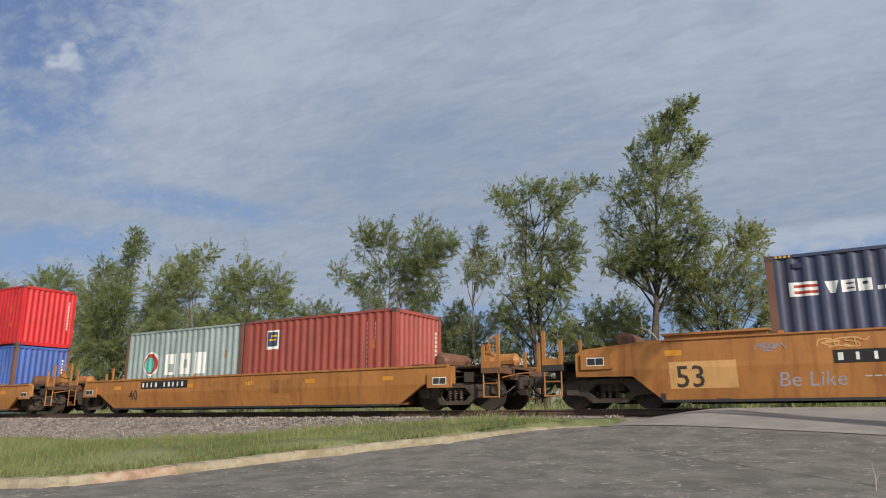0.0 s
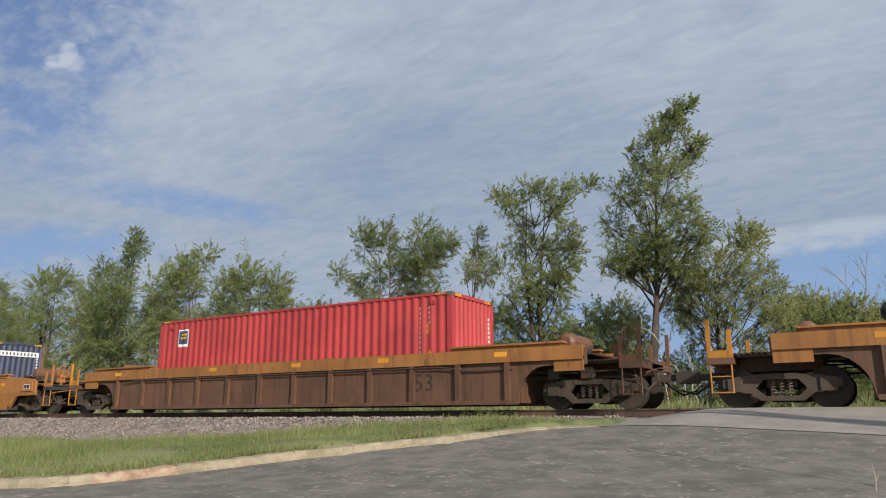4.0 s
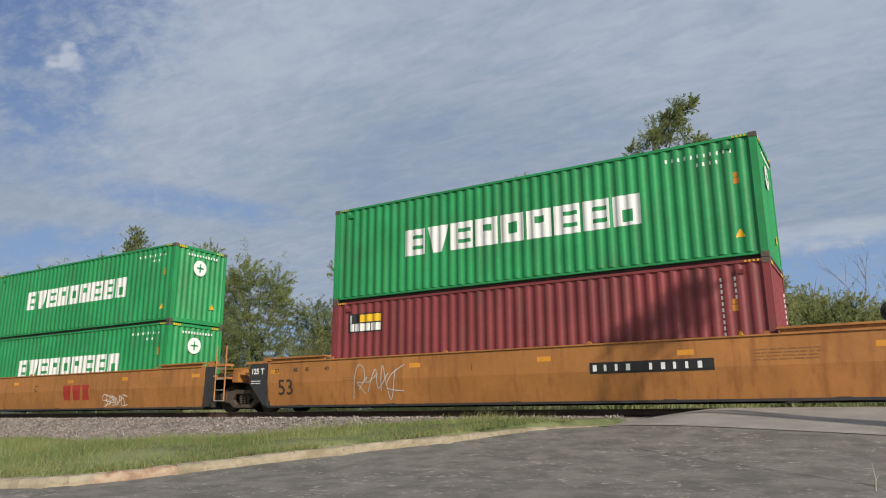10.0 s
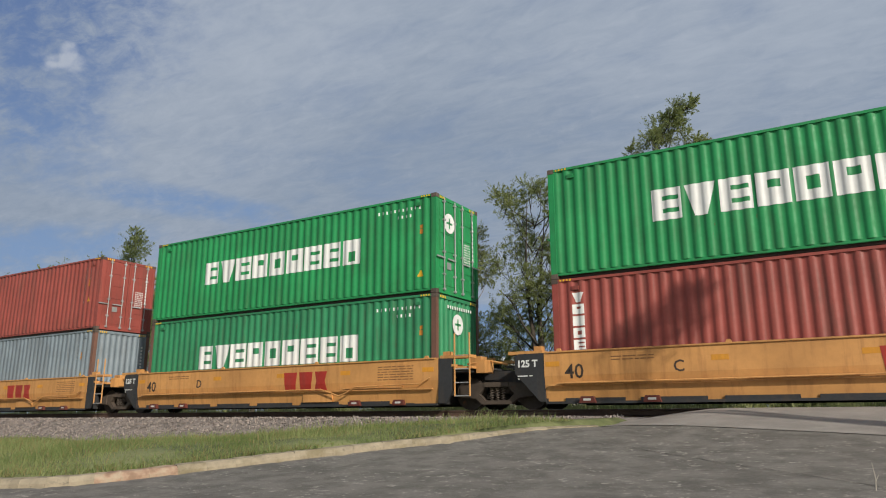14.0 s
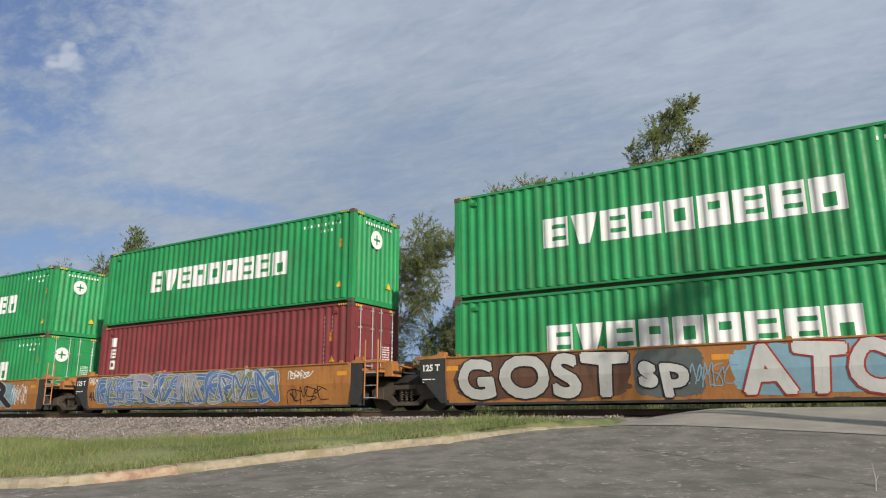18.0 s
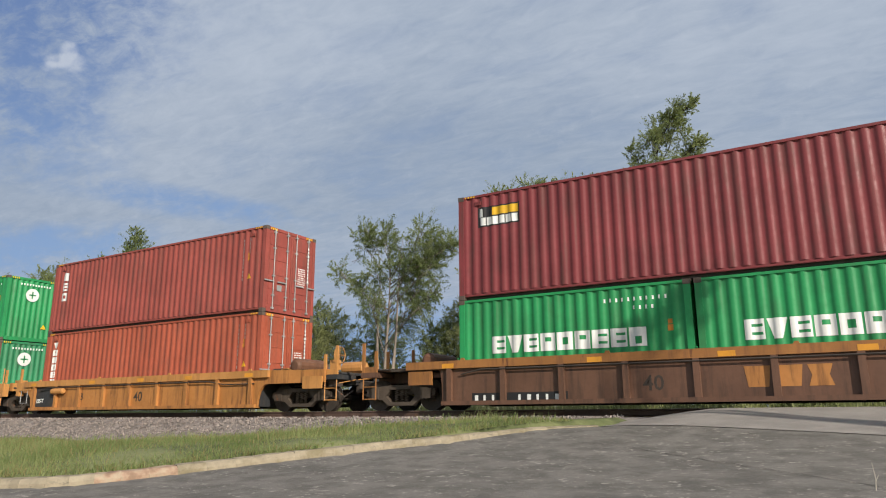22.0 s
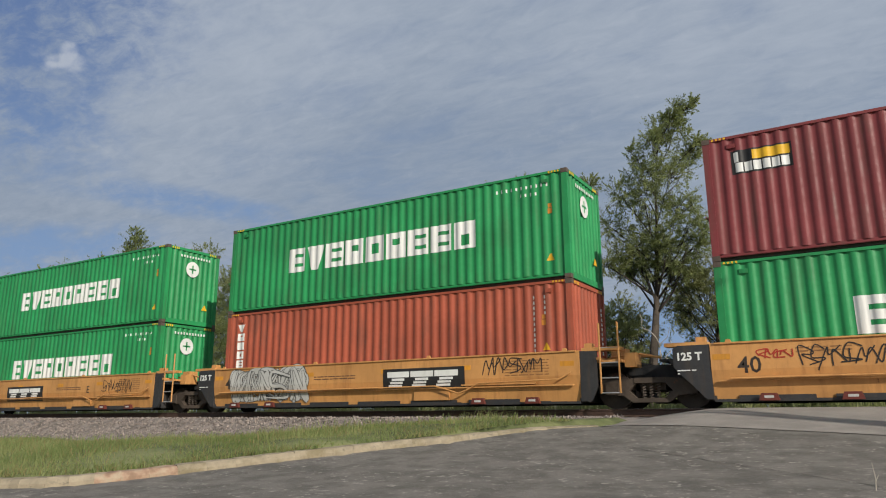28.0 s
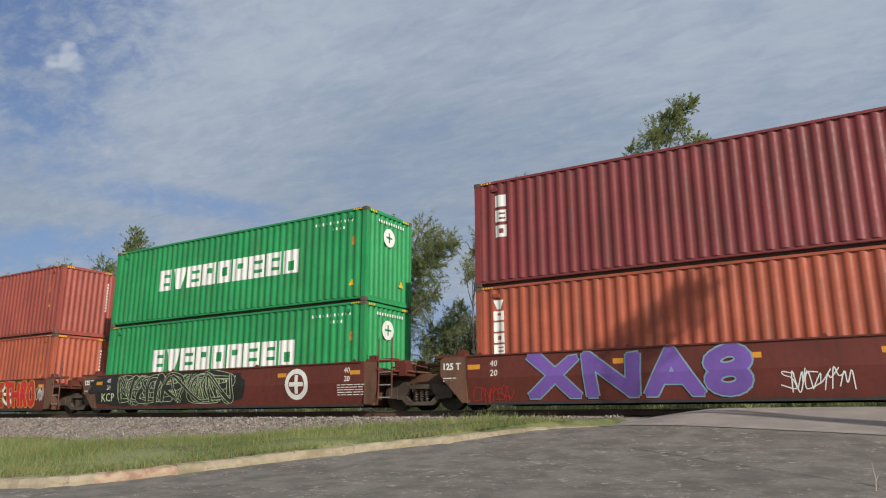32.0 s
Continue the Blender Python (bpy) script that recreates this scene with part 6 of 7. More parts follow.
# Each unit: left edge of a forty-foot load at 0 s, style, front, rear, lower load, upper load, marks.
UNITS = [
    (-43.53, "slant40", "end", "end", [K("blue", tall=False, words="blue corrugated container in a well car")], K("bright_red", tall=False, words="bright red corrugated container"), []),
    (-23.72, "slant40", "end", "end", [K("grey_blue", 20, False, "oval", False, "short grey container with an oval badge"), K("red_brown", 20, False, "square", False, "short red container with a small square badge")], None,
     [("size", "40", -5.4, 0.45), ("plate", -4.75, -2.3, 0.82), ("logo", "car_weathered", 1.5, 3.0, 0.55, 0.95), ("tag", -1.2, 0.8, 0.5, 1.0, "car_weathered", 7, 5)]),
    (-1.83, "flush53", "end", "joint", [FLAGGED], None, [("patch", -8.24, -6.83, 0.42, 1.0, "patch_buff"), ("size", "53", -8.12, 0.45), ("plate", -5.0, -1.74, 0.85), ("size", "A", -1.38, 0.85), ("text", "Be Like", 0.42, -6.06, 0.42, "spray_lilac"), ("bars", -4.5, 1, 1.3, 0.60, "spray_silver"), ("text", "- Love Like", 0.42, -3.1, 0.42, "spray_lilac"), ("bars", -0.95, 1, 0.5, 0.60, "spray_silver"), ("bars", 1.4, 1, 1.8, 1.12, "car_brown"), ("bars", 5.4, 3, 1.2, 1.05, "car_brown"), ("tag", -5.2, -4.4, 1.15, 1.35, "patch_buff", 3, 3), ("tag", -6.4, -5.9, 1.15, 1.32, "spray_lilac", 5, 2)]),
    (17.99, "flush53", "joint", "joint", [FLAGGED], None, P53 + [("logo", "decal_red", -0.2, 1.9, 0.5, 1.1), ("tag", -4.6, -1.6, 0.55, 1.0, "spray_silver", 4, 5)]),
    (37.83, "flush53", "joint", "end", [WINGB], None, P53 + [("plate", 1.77, 5.04, 0.80), ("size", "B", 1.1, 0.80), ("tag", -6.0, -2.5, 0.30, 0.70, "spray_pale_green", 9, 9), ("tag", -6.2, -5.5, 0.95, 1.3, "patch_buff", 12, 3), ("tag", 3.1, 4.0, 1.15, 1.42, "spray_silver", 13, 4), ("text", "Be Like", 0.36, -1.53, 0.42, "spray_lilac"), ("bars", -0.2, 1, 1.0, 0.58, "spray_silver"), ("text", "- Love Like", 0.36, 0.95, 0.42, "spray_lilac"), ("bars", 2.8, 1, 0.6, 0.58, "spray_silver"), ("tag", 5.4, 6.3, 0.75, 1.3, "spray_silver", 14, 5)]),
    (61.56, "rib48", "end", "end", [K("crimson", marks="square", words="red corrugated container with a small square badge")], None, [("size", "53", 5.0)]),
    (85.36, "rib48", "end", "end", [FLAGGED], None, [("graffiti", -6.8, -3.6, "spray_teal", "black", 11, 5, None), ("patch", -3.5, -1.2, 0.2, 0.95, "decal_orange")]),
    (109.15, "rib48", "end", "end", [WINGS], None, [("size", "53", 4.2), ("tag", -1.3, 0.4, 0.35, 0.95, "white", 21, 5), ("bars", -5.0, 1, 0.5, 0.55, "spray_silver")]),
    (132.88, "gold48", "end", "end", [EG20, EG20], EG, [("plate", -6.3, -3.1, 0.45), ("size", "53", -0.9, 0.42), ("logo", "decal_red", 2.5, 4.2, 0.35, 0.85)]),
    (156.64, "flush53", "end", "joint", [K("red_brown", words="faded red corrugated container")], EG, P53[:5] + [("plate", -4.9, -1.9, 0.75), ("size", "B", -1.3, 0.72), ("word", "Whisky", 0.05, 4.95, "spray_maroon", "black", 0.0, 0.18, 1.50)]),
    (176.42, "flush53", "joint", "joint", [EG], EG, P53 + [("size", "C", -1.6, 0.85), ("logo", "decal_red", 0.4, 2.25, 0.5, 1.05), ("tag", 3.0, 4.3, 0.25, 0.65, "white", 41, 5)]),
    (196.15, "flush53", "joint", "end", [K("maroon", marks="board", words="maroon corrugated container with a small black sign panel")], EG, P53 + [("plate", 2.0, 4.8, 0.8), ("tag", -5.0, -3.45, 0.30, 1.25, "spray_silver", 51, 3)]),
    (219.86, "slant53", "end", "end", [K("red_brown", 20, False, "", False, "short red-brown corrugated container"), EG20], EGD, TICKS + [("plate", -5.2, -2.6, 0.6), ("logo", "patch_buff", 2.5, 4.5, 0.4, 0.9)]),
    (241.78, "flush40", "end", "joint", [RED], K("red_brown", marks="column", words="red-brown corrugated container with an upright white mark"), [("size", "40", -6.0), ("plate", -3.45, -0.3, 0.85), ("size", "A", 0.5, 0.8), ("tag", 1.3, 1.7, 0.75, 1.05, "spray_purple", 143, 1), ("bars", 2.5, 1, 1.6, 0.95, "car_brown"), ("bars", 4.3, 6, 1.2, 1.2, "car_brown")]),
    (257.43, "flush40", "joint", "joint", [GRY], COLUMN, P40 + [("size", "E", -2.95, 0.8), ("logo", "decal_red", 0.75, 2.6, 0.6, 1.15)]),
    (273.03, "flush40", "joint", "joint", [EG2], EGD, P40 + [("size", "D", -3.2, 0.8), ("logo", "decal_red", 0.75, 2.6, 0.6, 1.15)]),
    (288.64, "flush40", "joint", "joint", [K("red_brown", marks="column", doors=True, words="red-brown corrugated container with an upright white mark")], EG, P40 + [("size", "C", -3.2, 0.8), ("logo", "decal_red", 0.75, 2.6, 0.6, 1.15)]),
    (304.25, "flush40", "joint", "end", [EG], K("red_brown", marks="square", words="red-brown corrugated container with a small square badge"), P40 + [("plate", 1.0, 3.6, 0.85)]),
    (324.42, "flush40_old", "end", "joint", [COLUMN], K("crimson", marks="anchor", words="bright red corrugated container with a round white emblem"), P40[:1] + [("plate", -3.8, -1.2, 0.85)]),
    (340.28, "flush40_old", "joint", "joint", [EGD], EG, P40[1:] + [("size", "40", -6.15, 0.45), ("cloud", -6.2, 4.9, "spray_light_blue", 60), ("word", "RXS", -5.9, -2.4, "black", "spray_silver", 0.0), ("word", "EXOM", -2.0, 1.2, "spray_silver", "black", 0.0), ("word", "LR", 1.4, 4.4, "black", "spray_silver", 0.0), ("tag", -2.5, -1.9, 1.1, 1.3, "white", 65, 3), ("tag", 4.4, 5.5, 0.4, 1.2, "white", 64, 6)]),
    (356.20, "flush40_old", "joint", "joint", [K("maroon", marks="upright", doors=True, words="maroon corrugated container with an upright white mark")], EG, P40[1:2] + [("size", "40", -6.2, 0.45), ("tag", -6.2, -5.6, 1.05, 1.3, "white", 75, 4), ("cloud", -5.7, 3.3, "spray_olive", 70), ("graffiti", -5.6, 3.4, "spray_blue", "spray_silver", 71, 15, "spray_olive"), ("word", "BAMC", 2.0, 3.3, "spray_silver", "spray_blue", 0.0, 0.95, 1.34), ("tag", 3.9, 4.8, 0.95, 1.2, "white", 72, 5), ("tag", 3.9, 5.4, 0.2, 0.75, "black", 73, 4)]),
    (371.95, "flush40_old", "joint", "joint", [K("green", 40, False, "wide", True, "green corrugated container with white block wordmark")], EG, P40[1:2] + [("cloud", -6.05, -1.3, "car_brown", 85), ("cloud", -1.3, 0.3, "spray_slate", 86), ("word", "GOST", -5.95, -1.4, "spray_silver", "black", 0.0), ("word", "sp", -1.2, 0.0, "spray_silver", "black", 0.0, 0.2, 1.05), ("tag", 0.0, 0.9, 0.45, 0.95, "spray_light_blue", 84, 4), ("cloud", 0.75, 5.3, "spray_light_blue", 80), ("word", "ATOM", 1.0, 5.25, "spray_silver", "decal_red", 0.0), ("cloud", 5.4, 6.2, "spray_blue", 81), ("tag", 5.35, 6.2, 0.55, 1.3, "white", 83, 6)]),
    (387.68, "flush40_old", "joint", "end", [K("red_brown", marks="column", doors=True, words="rusty red container with an upright white mark")], ANCHORED, P40[1:2] + [("cloud", -4.0, 2.4, "spray_slate", 90), ("graffiti", -4.1, 2.5, "spray_light_blue", "spray_silver", 91, 10, "spray_blue"), ("plate", 2.65, 4.15, 0.78), ("tag", 2.9, 3.95, 1.08, 1.36, "black", 92, 5), ("text", "GOST", 0.36, 2.95, 0.40, "black"), ("tag", -5.3, -4.3, 0.7, 1.2, "black", 94, 5), ("tag", 4.2, 5.4, 0.4, 1.25, "patch_buff", 93, 5)]),
    (407.57, "gold40", "end", "joint", [K("crimson", marks="anchor", doors=True, words="crimson container with a round emblem and door bars")], YELLOWED, [("plate", -5.35, -3.1, 0.5), ("size", "40", -0.75, 0.4)]),
    (423.49, "gold40", "joint", "joint", [K("green_worn", marks="wide_worn", words="green corrugated container with a half-lost white wordmark")], EG, [("plate", -5.6, -3.2, 0.45), ("size", "40", -2.4, 0.4), ("size", "C", 1.0, 0.5)]),
    (439.41, "gold40", "joint", "end", [K("orange_red", marks="column", doors=True, words="orange-red corrugated container with an upright white mark")], K("red_brown", marks="upright", doors=True, words="dull red corrugated container with an upright white mark"), [("size", "B", -3.0, 0.5), ("size", "40", 0.2, 0.4)]),
    (458.98, "rib40", "end", "end", [EG20, EG20], BOARDED, [("size", "40", -1.2, 0.4), ("logo", "car_tan", 0.95, 2.75, 0.42, 0.85), ("plate", -5.6, -3.0, 0.16)]),
    (479.05, "slant40", "end", "end", [K("red_brown", 20, False, "upright", False, "short red container with an upright white mark"), EG20], BROAD, [("size", "40", -5.9, 0.30), ("plate", -4.05, -1.9, 0.75), ("logo", "decal_red", 1.1, 2.25, 0.5, 0.95), ("bars", 3.6, 2, 1.2, 0.9, "car_brown")]),
    (498.80, "gold40", "end", "joint", [K("green", 40, False, "wide", False, "green corrugated container with white block wordmark")], EG, [("size", "D", -5.15, 0.5), ("bars", -4.0, 1, 1.1, 0.75, "stencil_dark"), ("size", "40", -0.6, 0.4), ("tag", 2.4, 4.3, 0.3, 0.8, "decal_red", 95, 5)]),
    (514.81, "gold40", "joint", "joint", [MAR], MAR, [("size", "40", 3.0, 0.4)]),
    (530.76, "gold40", "joint", "end", [K("crimson", doors=True, words="dull red corrugated container with door bars")], ORP, [("size", "40", 3.0, 0.4)]),
    (550.57, "flush40", "end", "joint", [EG], EG, P40[:1] + [("plate", -3.5, -1.1, 0.85), ("size", "A", 0.1, 0.8), ("tag", -5.0, -4.0, 0.5, 1.0, "black", 101, 4), ("tag", 3.0, 4.8, 0.7, 1.1, "black", 102, 5)]),
    (566.18, "flush40", "joint", "joint", [EG], EG, P40 + [("sign", -3.15, -0.55, 0.50, 1.08), ("size", "E", 2.35, 0.75), ("bars", 0.4, 2, 1.6, 0.98, "car_brown"), ("tag", 3.4, 5.0, 0.7, 1.2, "black", 104, 6)]),
    (581.80, "flush40", "joint", "joint", [COLUMN_O], EG, P40 + [("graffiti", -5.4, -2.3, "spray_silver", "black", 111, 7, None), ("sign", 0.53, 3.14, 0.55, 1.12), ("bars", -2.0, 2, 1.6, 1.0, "car_brown"), ("tag", 3.75, 5.3, 0.85, 1.3, "black", 112, 6)]),
    (597.34, "flush40", "joint", "joint", [EG], K("maroon", marks="board", words="maroon corrugated container with a small black sign panel"), P40 + [("tag", -4.5, -2.9, 0.75, 1.25, "black", 121, 6), ("size", "C", -2.45, 0.8), ("sign", 0.57, 3.16, 0.50, 1.08), ("text", "BUMMER", 0.34, 4.7, 0.95, "decal_red"), ("tag", -5.3, -4.7, 1.0, 1.2, "decal_red", 122, 2)]),
    (612.90, "flush40", "joint", "end", [GR2], K("red_brown", marks="panel", words="red-brown corrugated container with a small sign panel"), P40 + [("tag", -5.2, -3.8, 0.75, 1.25, "black", 131, 6), ("tag", -6.2, -5.3, 1.15, 1.34, "decal_red", 134, 4), ("plate", 0.3, 3.0, 0.75), ("size", "B", -0.35, 0.75), ("cloud", 3.3, 7.1, "white", 133), ("graffiti", 3.4, 7.0, "green", "white", 132, 6, None)]),
    (632.66, "oxide40", "end", "joint", [EG], COLUMN, [("graffiti", -5.0, 2.5, "spray_navy", "spray_yellow", 141, 7, "spray_slate"), ("tag", 2.0, 2.95, 0.35, 1.3, "spray_yellow", 142, 7), ("round", 3.65, 0.80, 0.46), ("bars", 5.3, 5, 1.0, 0.75, "white"), ("text", "40", 0.22, 5.55, 1.08, "white"), ("text", "20", 0.22, 5.55, 0.84, "white"), ("bars", -5.5, 1, 1.2, 0.75, "white")]),
    (648.32, "oxide40", "joint", "joint", [COLUMN_O], K("red_brown", marks="panel", words="brown corrugated container with a small white sign panel"), P40[1:2] + [("round", 3.55, 0.80, 0.46), ("word", "2MES", -3.1, 0.3, "spray_blue", "spray_yellow", 0.0), ("word", "AONE", 0.45, 3.25, "decal_red", "spray_yellow", 0.0), ("word", "THRO", 3.35, 5.65, "bright_red", "spray_yellow", 0.0), ("tag", -5.2, -4.6, 0.4, 0.95, "spray_blue", 153, 5), ("tag", 5.7, 6.2, 0.5, 1.05, "spray_silver", 154, 4), ("text", "40", 0.22, -5.6, 1.08, "white"), ("text", "20", 0.22, -5.6, 0.84, "white")]),
    (664.20, "oxide40", "joint", "joint", [EG], EG, P40[1:2] + [("cloud", -6.75, 1.6, "black", 160), ("graffiti", -4.8, 0.9, "black", "spray_pale_green", 161, 7, None), ("text", "KCP", 0.42, -5.95, 0.42, "spray_pale_green"), ("tag", 0.6, 1.1, 0.85, 1.15, "spray_pale_green", 162, 3), ("round", 3.73, 0.80, 0.46), ("bars", 5.3, 5, 1.0, 0.75, "white"), ("text", "40", 0.22, -5.6, 1.08, "white"), ("text", "20", 0.22, -5.6, 0.84, "white"), ("text", "40", 0.22, 5.55, 1.08, "white"), ("text", "20", 0.22, 5.55, 0.84, "white")]),
    (680.10, "oxide40", "joint", "joint", [COLUMN_O], UPRIGHT, P40[1:2] + [("word", "XNA8", -4.6, 0.6, "spray_purple", "spray_light_blue", 0.0), ("tag", -6.0, -5.0, 0.1, 0.6, "decal_red", 174, 5), ("tag", 1.2, 2.4, 0.3, 0.8, "white", 172, 6), ("text", "ecm", 0.5, 3.2, 0.85, "patch_buff"), ("text", "40", 0.22, -5.6, 1.08, "white"), ("text", "20", 0.22, -5.6, 0.84, "white"), ("text", "40", 0.22, 5.55, 1.08, "white"), ("text", "20", 0.22, 5.55, 0.84, "white")]),
    (696.00, "oxide40", "joint", "end", [EG], EG, P40[1:2]),
]


def build_train():
    for x0, style, front, rear, lower, upper, marks in UNITS:
        xc = x0 + FT40 / 2
        well_car(xc, style, front, rear, marks)
        z = RAIL + 0.29
        hi = 0
        if len(lower) == 2:
            for k, dx in zip(lower, (-FT20 / 2 - 0.038, FT20 / 2 + 0.038)):
                container(xc + dx, 0, k + [z])
                hi = max(hi, 2.896 if k[2] else 2.591)
        else:
            container(xc, 0, lower[0] + [z])
            hi = 2.896 if lower[0][2] else 2.591
        if upper:
            container(xc, 1, upper + [z + hi + 0.012])


build_train()


# ---- trees, shrubs, grass, signal ----
WIND = np.array([0.30, 0.0, 0.0])


def feathers(rng, centre, r, n, size, rise, twigs):
    """Long leafy shoots that sweep out of a mass of foliage: small leaves along tapering side sprigs."""
    c = np.array(centre)
    off = rng.normal(0, 1, (n, 3))
    off /= np.linalg.norm(off, axis=1)[:, None]
    base = c + off * r * rng.random((n, 1)) ** 0.6 * 0.85
    way = off * 0.75 + rng.normal(0, 0.32, (n, 3)) + np.array([0, 0, rise]) + WIND
    way /= np.linalg.norm(way, axis=1)[:, None]
    length = (0.16 + r * rng.uniform(0.35, 0.95, (n, 1))) * np.where(rng.random((n, 1)) < 0.18, 1.7, 1.0)
    side = np.cross(way, rng.normal(0, 1, (n, 3)))
    side /= np.linalg.norm(side, axis=1)[:, None]
    bend = rng.uniform(-0.35, 0.15, (n, 1)) * length
    per = max(12, int(84 * (0.22 + r * 0.75) * (0.052 / size) ** 1.2))
    f = rng.random((n, per, 1)) ** 0.8
    lat = rng.normal(0, 1, (n, per, 1)) * (0.17 * length[:, None] + 0.02) * (1.05 - 0.85 * f)
    third = np.cross(way, side)
    flat = rng.normal(0, 0.35, (n, per, 1)) * np.abs(lat)
    pos = base[:, None] + way[:, None] * (f * length[:, None] + 0.7 * np.abs(lat)) + side[:, None] * lat + third[:, None] * flat
    pos[..., 2] += (bend[:, None] * f ** 2)[..., 0] - 0.25 * np.abs(lat[..., 0])
    pos = pos.reshape(-1, 3)
    m = len(pos)
    a = np.repeat(way, per, axis=0) * 0.9 + (side[:, None] * np.sign(lat)).reshape(-1, 3) * 0.6 + rng.normal(0, 0.55, (m, 3))
    a /= np.linalg.norm(a, axis=1)[:, None]
    b = np.cross(a, rng.normal(0, 1, (m, 3)))
    b /= np.linalg.norm(b, axis=1)[:, None]
    q = size * rng.uniform(0.6, 1.3, (m, 1))
    for i in range(0, n, 4):
        p, d, l = Vector(base[i]), Vector(way[i]), float(length[i, 0])
        tube(twigs, [p - d * l * 0.4, p + d * l * 0.3, p + d * l * 0.8 + Vector((0, 0, float(bend[i, 0]) * 0.6))], 0, 3, (0.012, 0.008, 0.004))
    return np.stack([pos - a * q - b * q * 0.34, pos - a * q * 0.6 + b * q * 0.5, pos + a * q], 1)


def quads_mesh(name, q, mat, parent=None):
    n, k = q.shape[:2]
    me = bpy.data.meshes.new(name)
    me.vertices.add(n * k)
    me.vertices.foreach_set("co", q.reshape(-1).astype(np.float32))
    me.loops.add(n * k)
    me.loops.foreach_set("vertex_index", np.arange(n * k, dtype=np.int32))
    me.polygons.add(n)
    me.polygons.foreach_set("loop_start", np.arange(0, n * k, k, dtype=np.int32))
    me.update(calc_edges=True)
    me.materials.append(mat)
    ob = new(name, me)
    if parent:
        ob.parent = parent
    return ob


def tree(seed, x, y, lumps, trunk_r, leaf, bark, words, lean=0.0, stems=1, density=500, size=0.036, name="tree", category="tree"):
    """lumps: (x, z, radius) of the crown's masses; limbs run from the trunk to each."""
    rng = np.random.default_rng(seed)
    z0 = float(along(PROFILE, y)) - 0.15
    t = thing(name, pose(x, y, z0), words, category)
    top = max(l[1] for l in lumps) - z0
    bm = bmesh.new()
    for sidx in range(stems):
        off = (sidx - (stems - 1) / 2) * 0.35
        ln = lean + off * 1.2
        path, rad = [], []
        for i in range(9):
            f = i / 8
            path.append((off + ln * f * f * 1.2 + 0.12 * math.sin(f * 7 + seed + sidx), 0.15 * math.sin(f * 5 + seed), f * top * 0.95))
            rad.append(trunk_r * (1 - f) ** 1.5 * (1.35 if i == 0 else 1.0) + 0.012)
        tube(bm, path, 0, 9, rad)
    leaves = []
    low, high = min(l[1] for l in lumps), max(l[1] for l in lumps)
    for lx, lz, r in lumps:
        dx, dz = lx - x, lz - z0
        dy = float(rng.uniform(-0.9, 0.9)) * (0.3 + r)
        rise = -0.10 + 0.75 * (lz - low) / max(0.5, high - low)
        leaves.append(feathers(rng, (dx, dy, dz), r * 0.92, int((11 + 54 * r) * density / 500 * rng.uniform(0.7, 1.25)), size, rise, bm))
        near = sorted(lumps, key=lambda q: (q[0] - lx) ** 2 + (q[1] - lz) ** 2)[1:4]
        for qx, qz, qr in near:      # thin foliage closes the space between neighbouring masses
            f = float(rng.uniform(0.35, 0.65))
            rr = 0.36 * (r + qr) / 2 + 0.12
            leaves.append(feathers(rng, (dx + (qx - lx) * f, dy * 0.6 + float(rng.normal(0, 0.3)), dz + (qz - lz) * f), rr, max(2, int(7 * density / 500)), size, rise, bm))
        h0 = max(0.25 * dz, dz - 2.2 * r - 0.8)
        f = h0 / (top * 0.95)
        sx = lean * f * f * 1.2 + 0.12 * math.sin(f * 7 + seed)
        a, b = Vector((sx, 0.15 * math.sin(f * 5 + seed), h0)), Vector((dx, dy, dz))
        mid = a.lerp(b, 0.5) + Vector((rng.uniform(-0.2, 0.2), rng.uniform(-0.2, 0.2), -0.15 * r))
        r0 = max(0.025, trunk_r * (1 - f) ** 1.2 * 0.42)
        tube(bm, [a, a.lerp(mid, 0.5), mid, mid.lerp(b, 0.5), b], 0, 6, (r0, r0 * 0.8, r0 * 0.6, r0 * 0.4, 0.012))
        for _ in range(5):
            e = b + Vector(rng.normal(0, 0.55, 3)) * r
            s = a.lerp(b, float(rng.uniform(0.5, 0.95)))
            tube(bm, [s, s.lerp(e, 0.5) + Vector((0, 0, 0.05)), e], 0, 4, (r0 * 0.35 + 0.006, r0 * 0.2 + 0.005, 0.004))
    part("trunk", bm, bark, t, "", True)
    crown = quads_mesh("crown", np.concatenate(leaves), leaf, t)
    return t


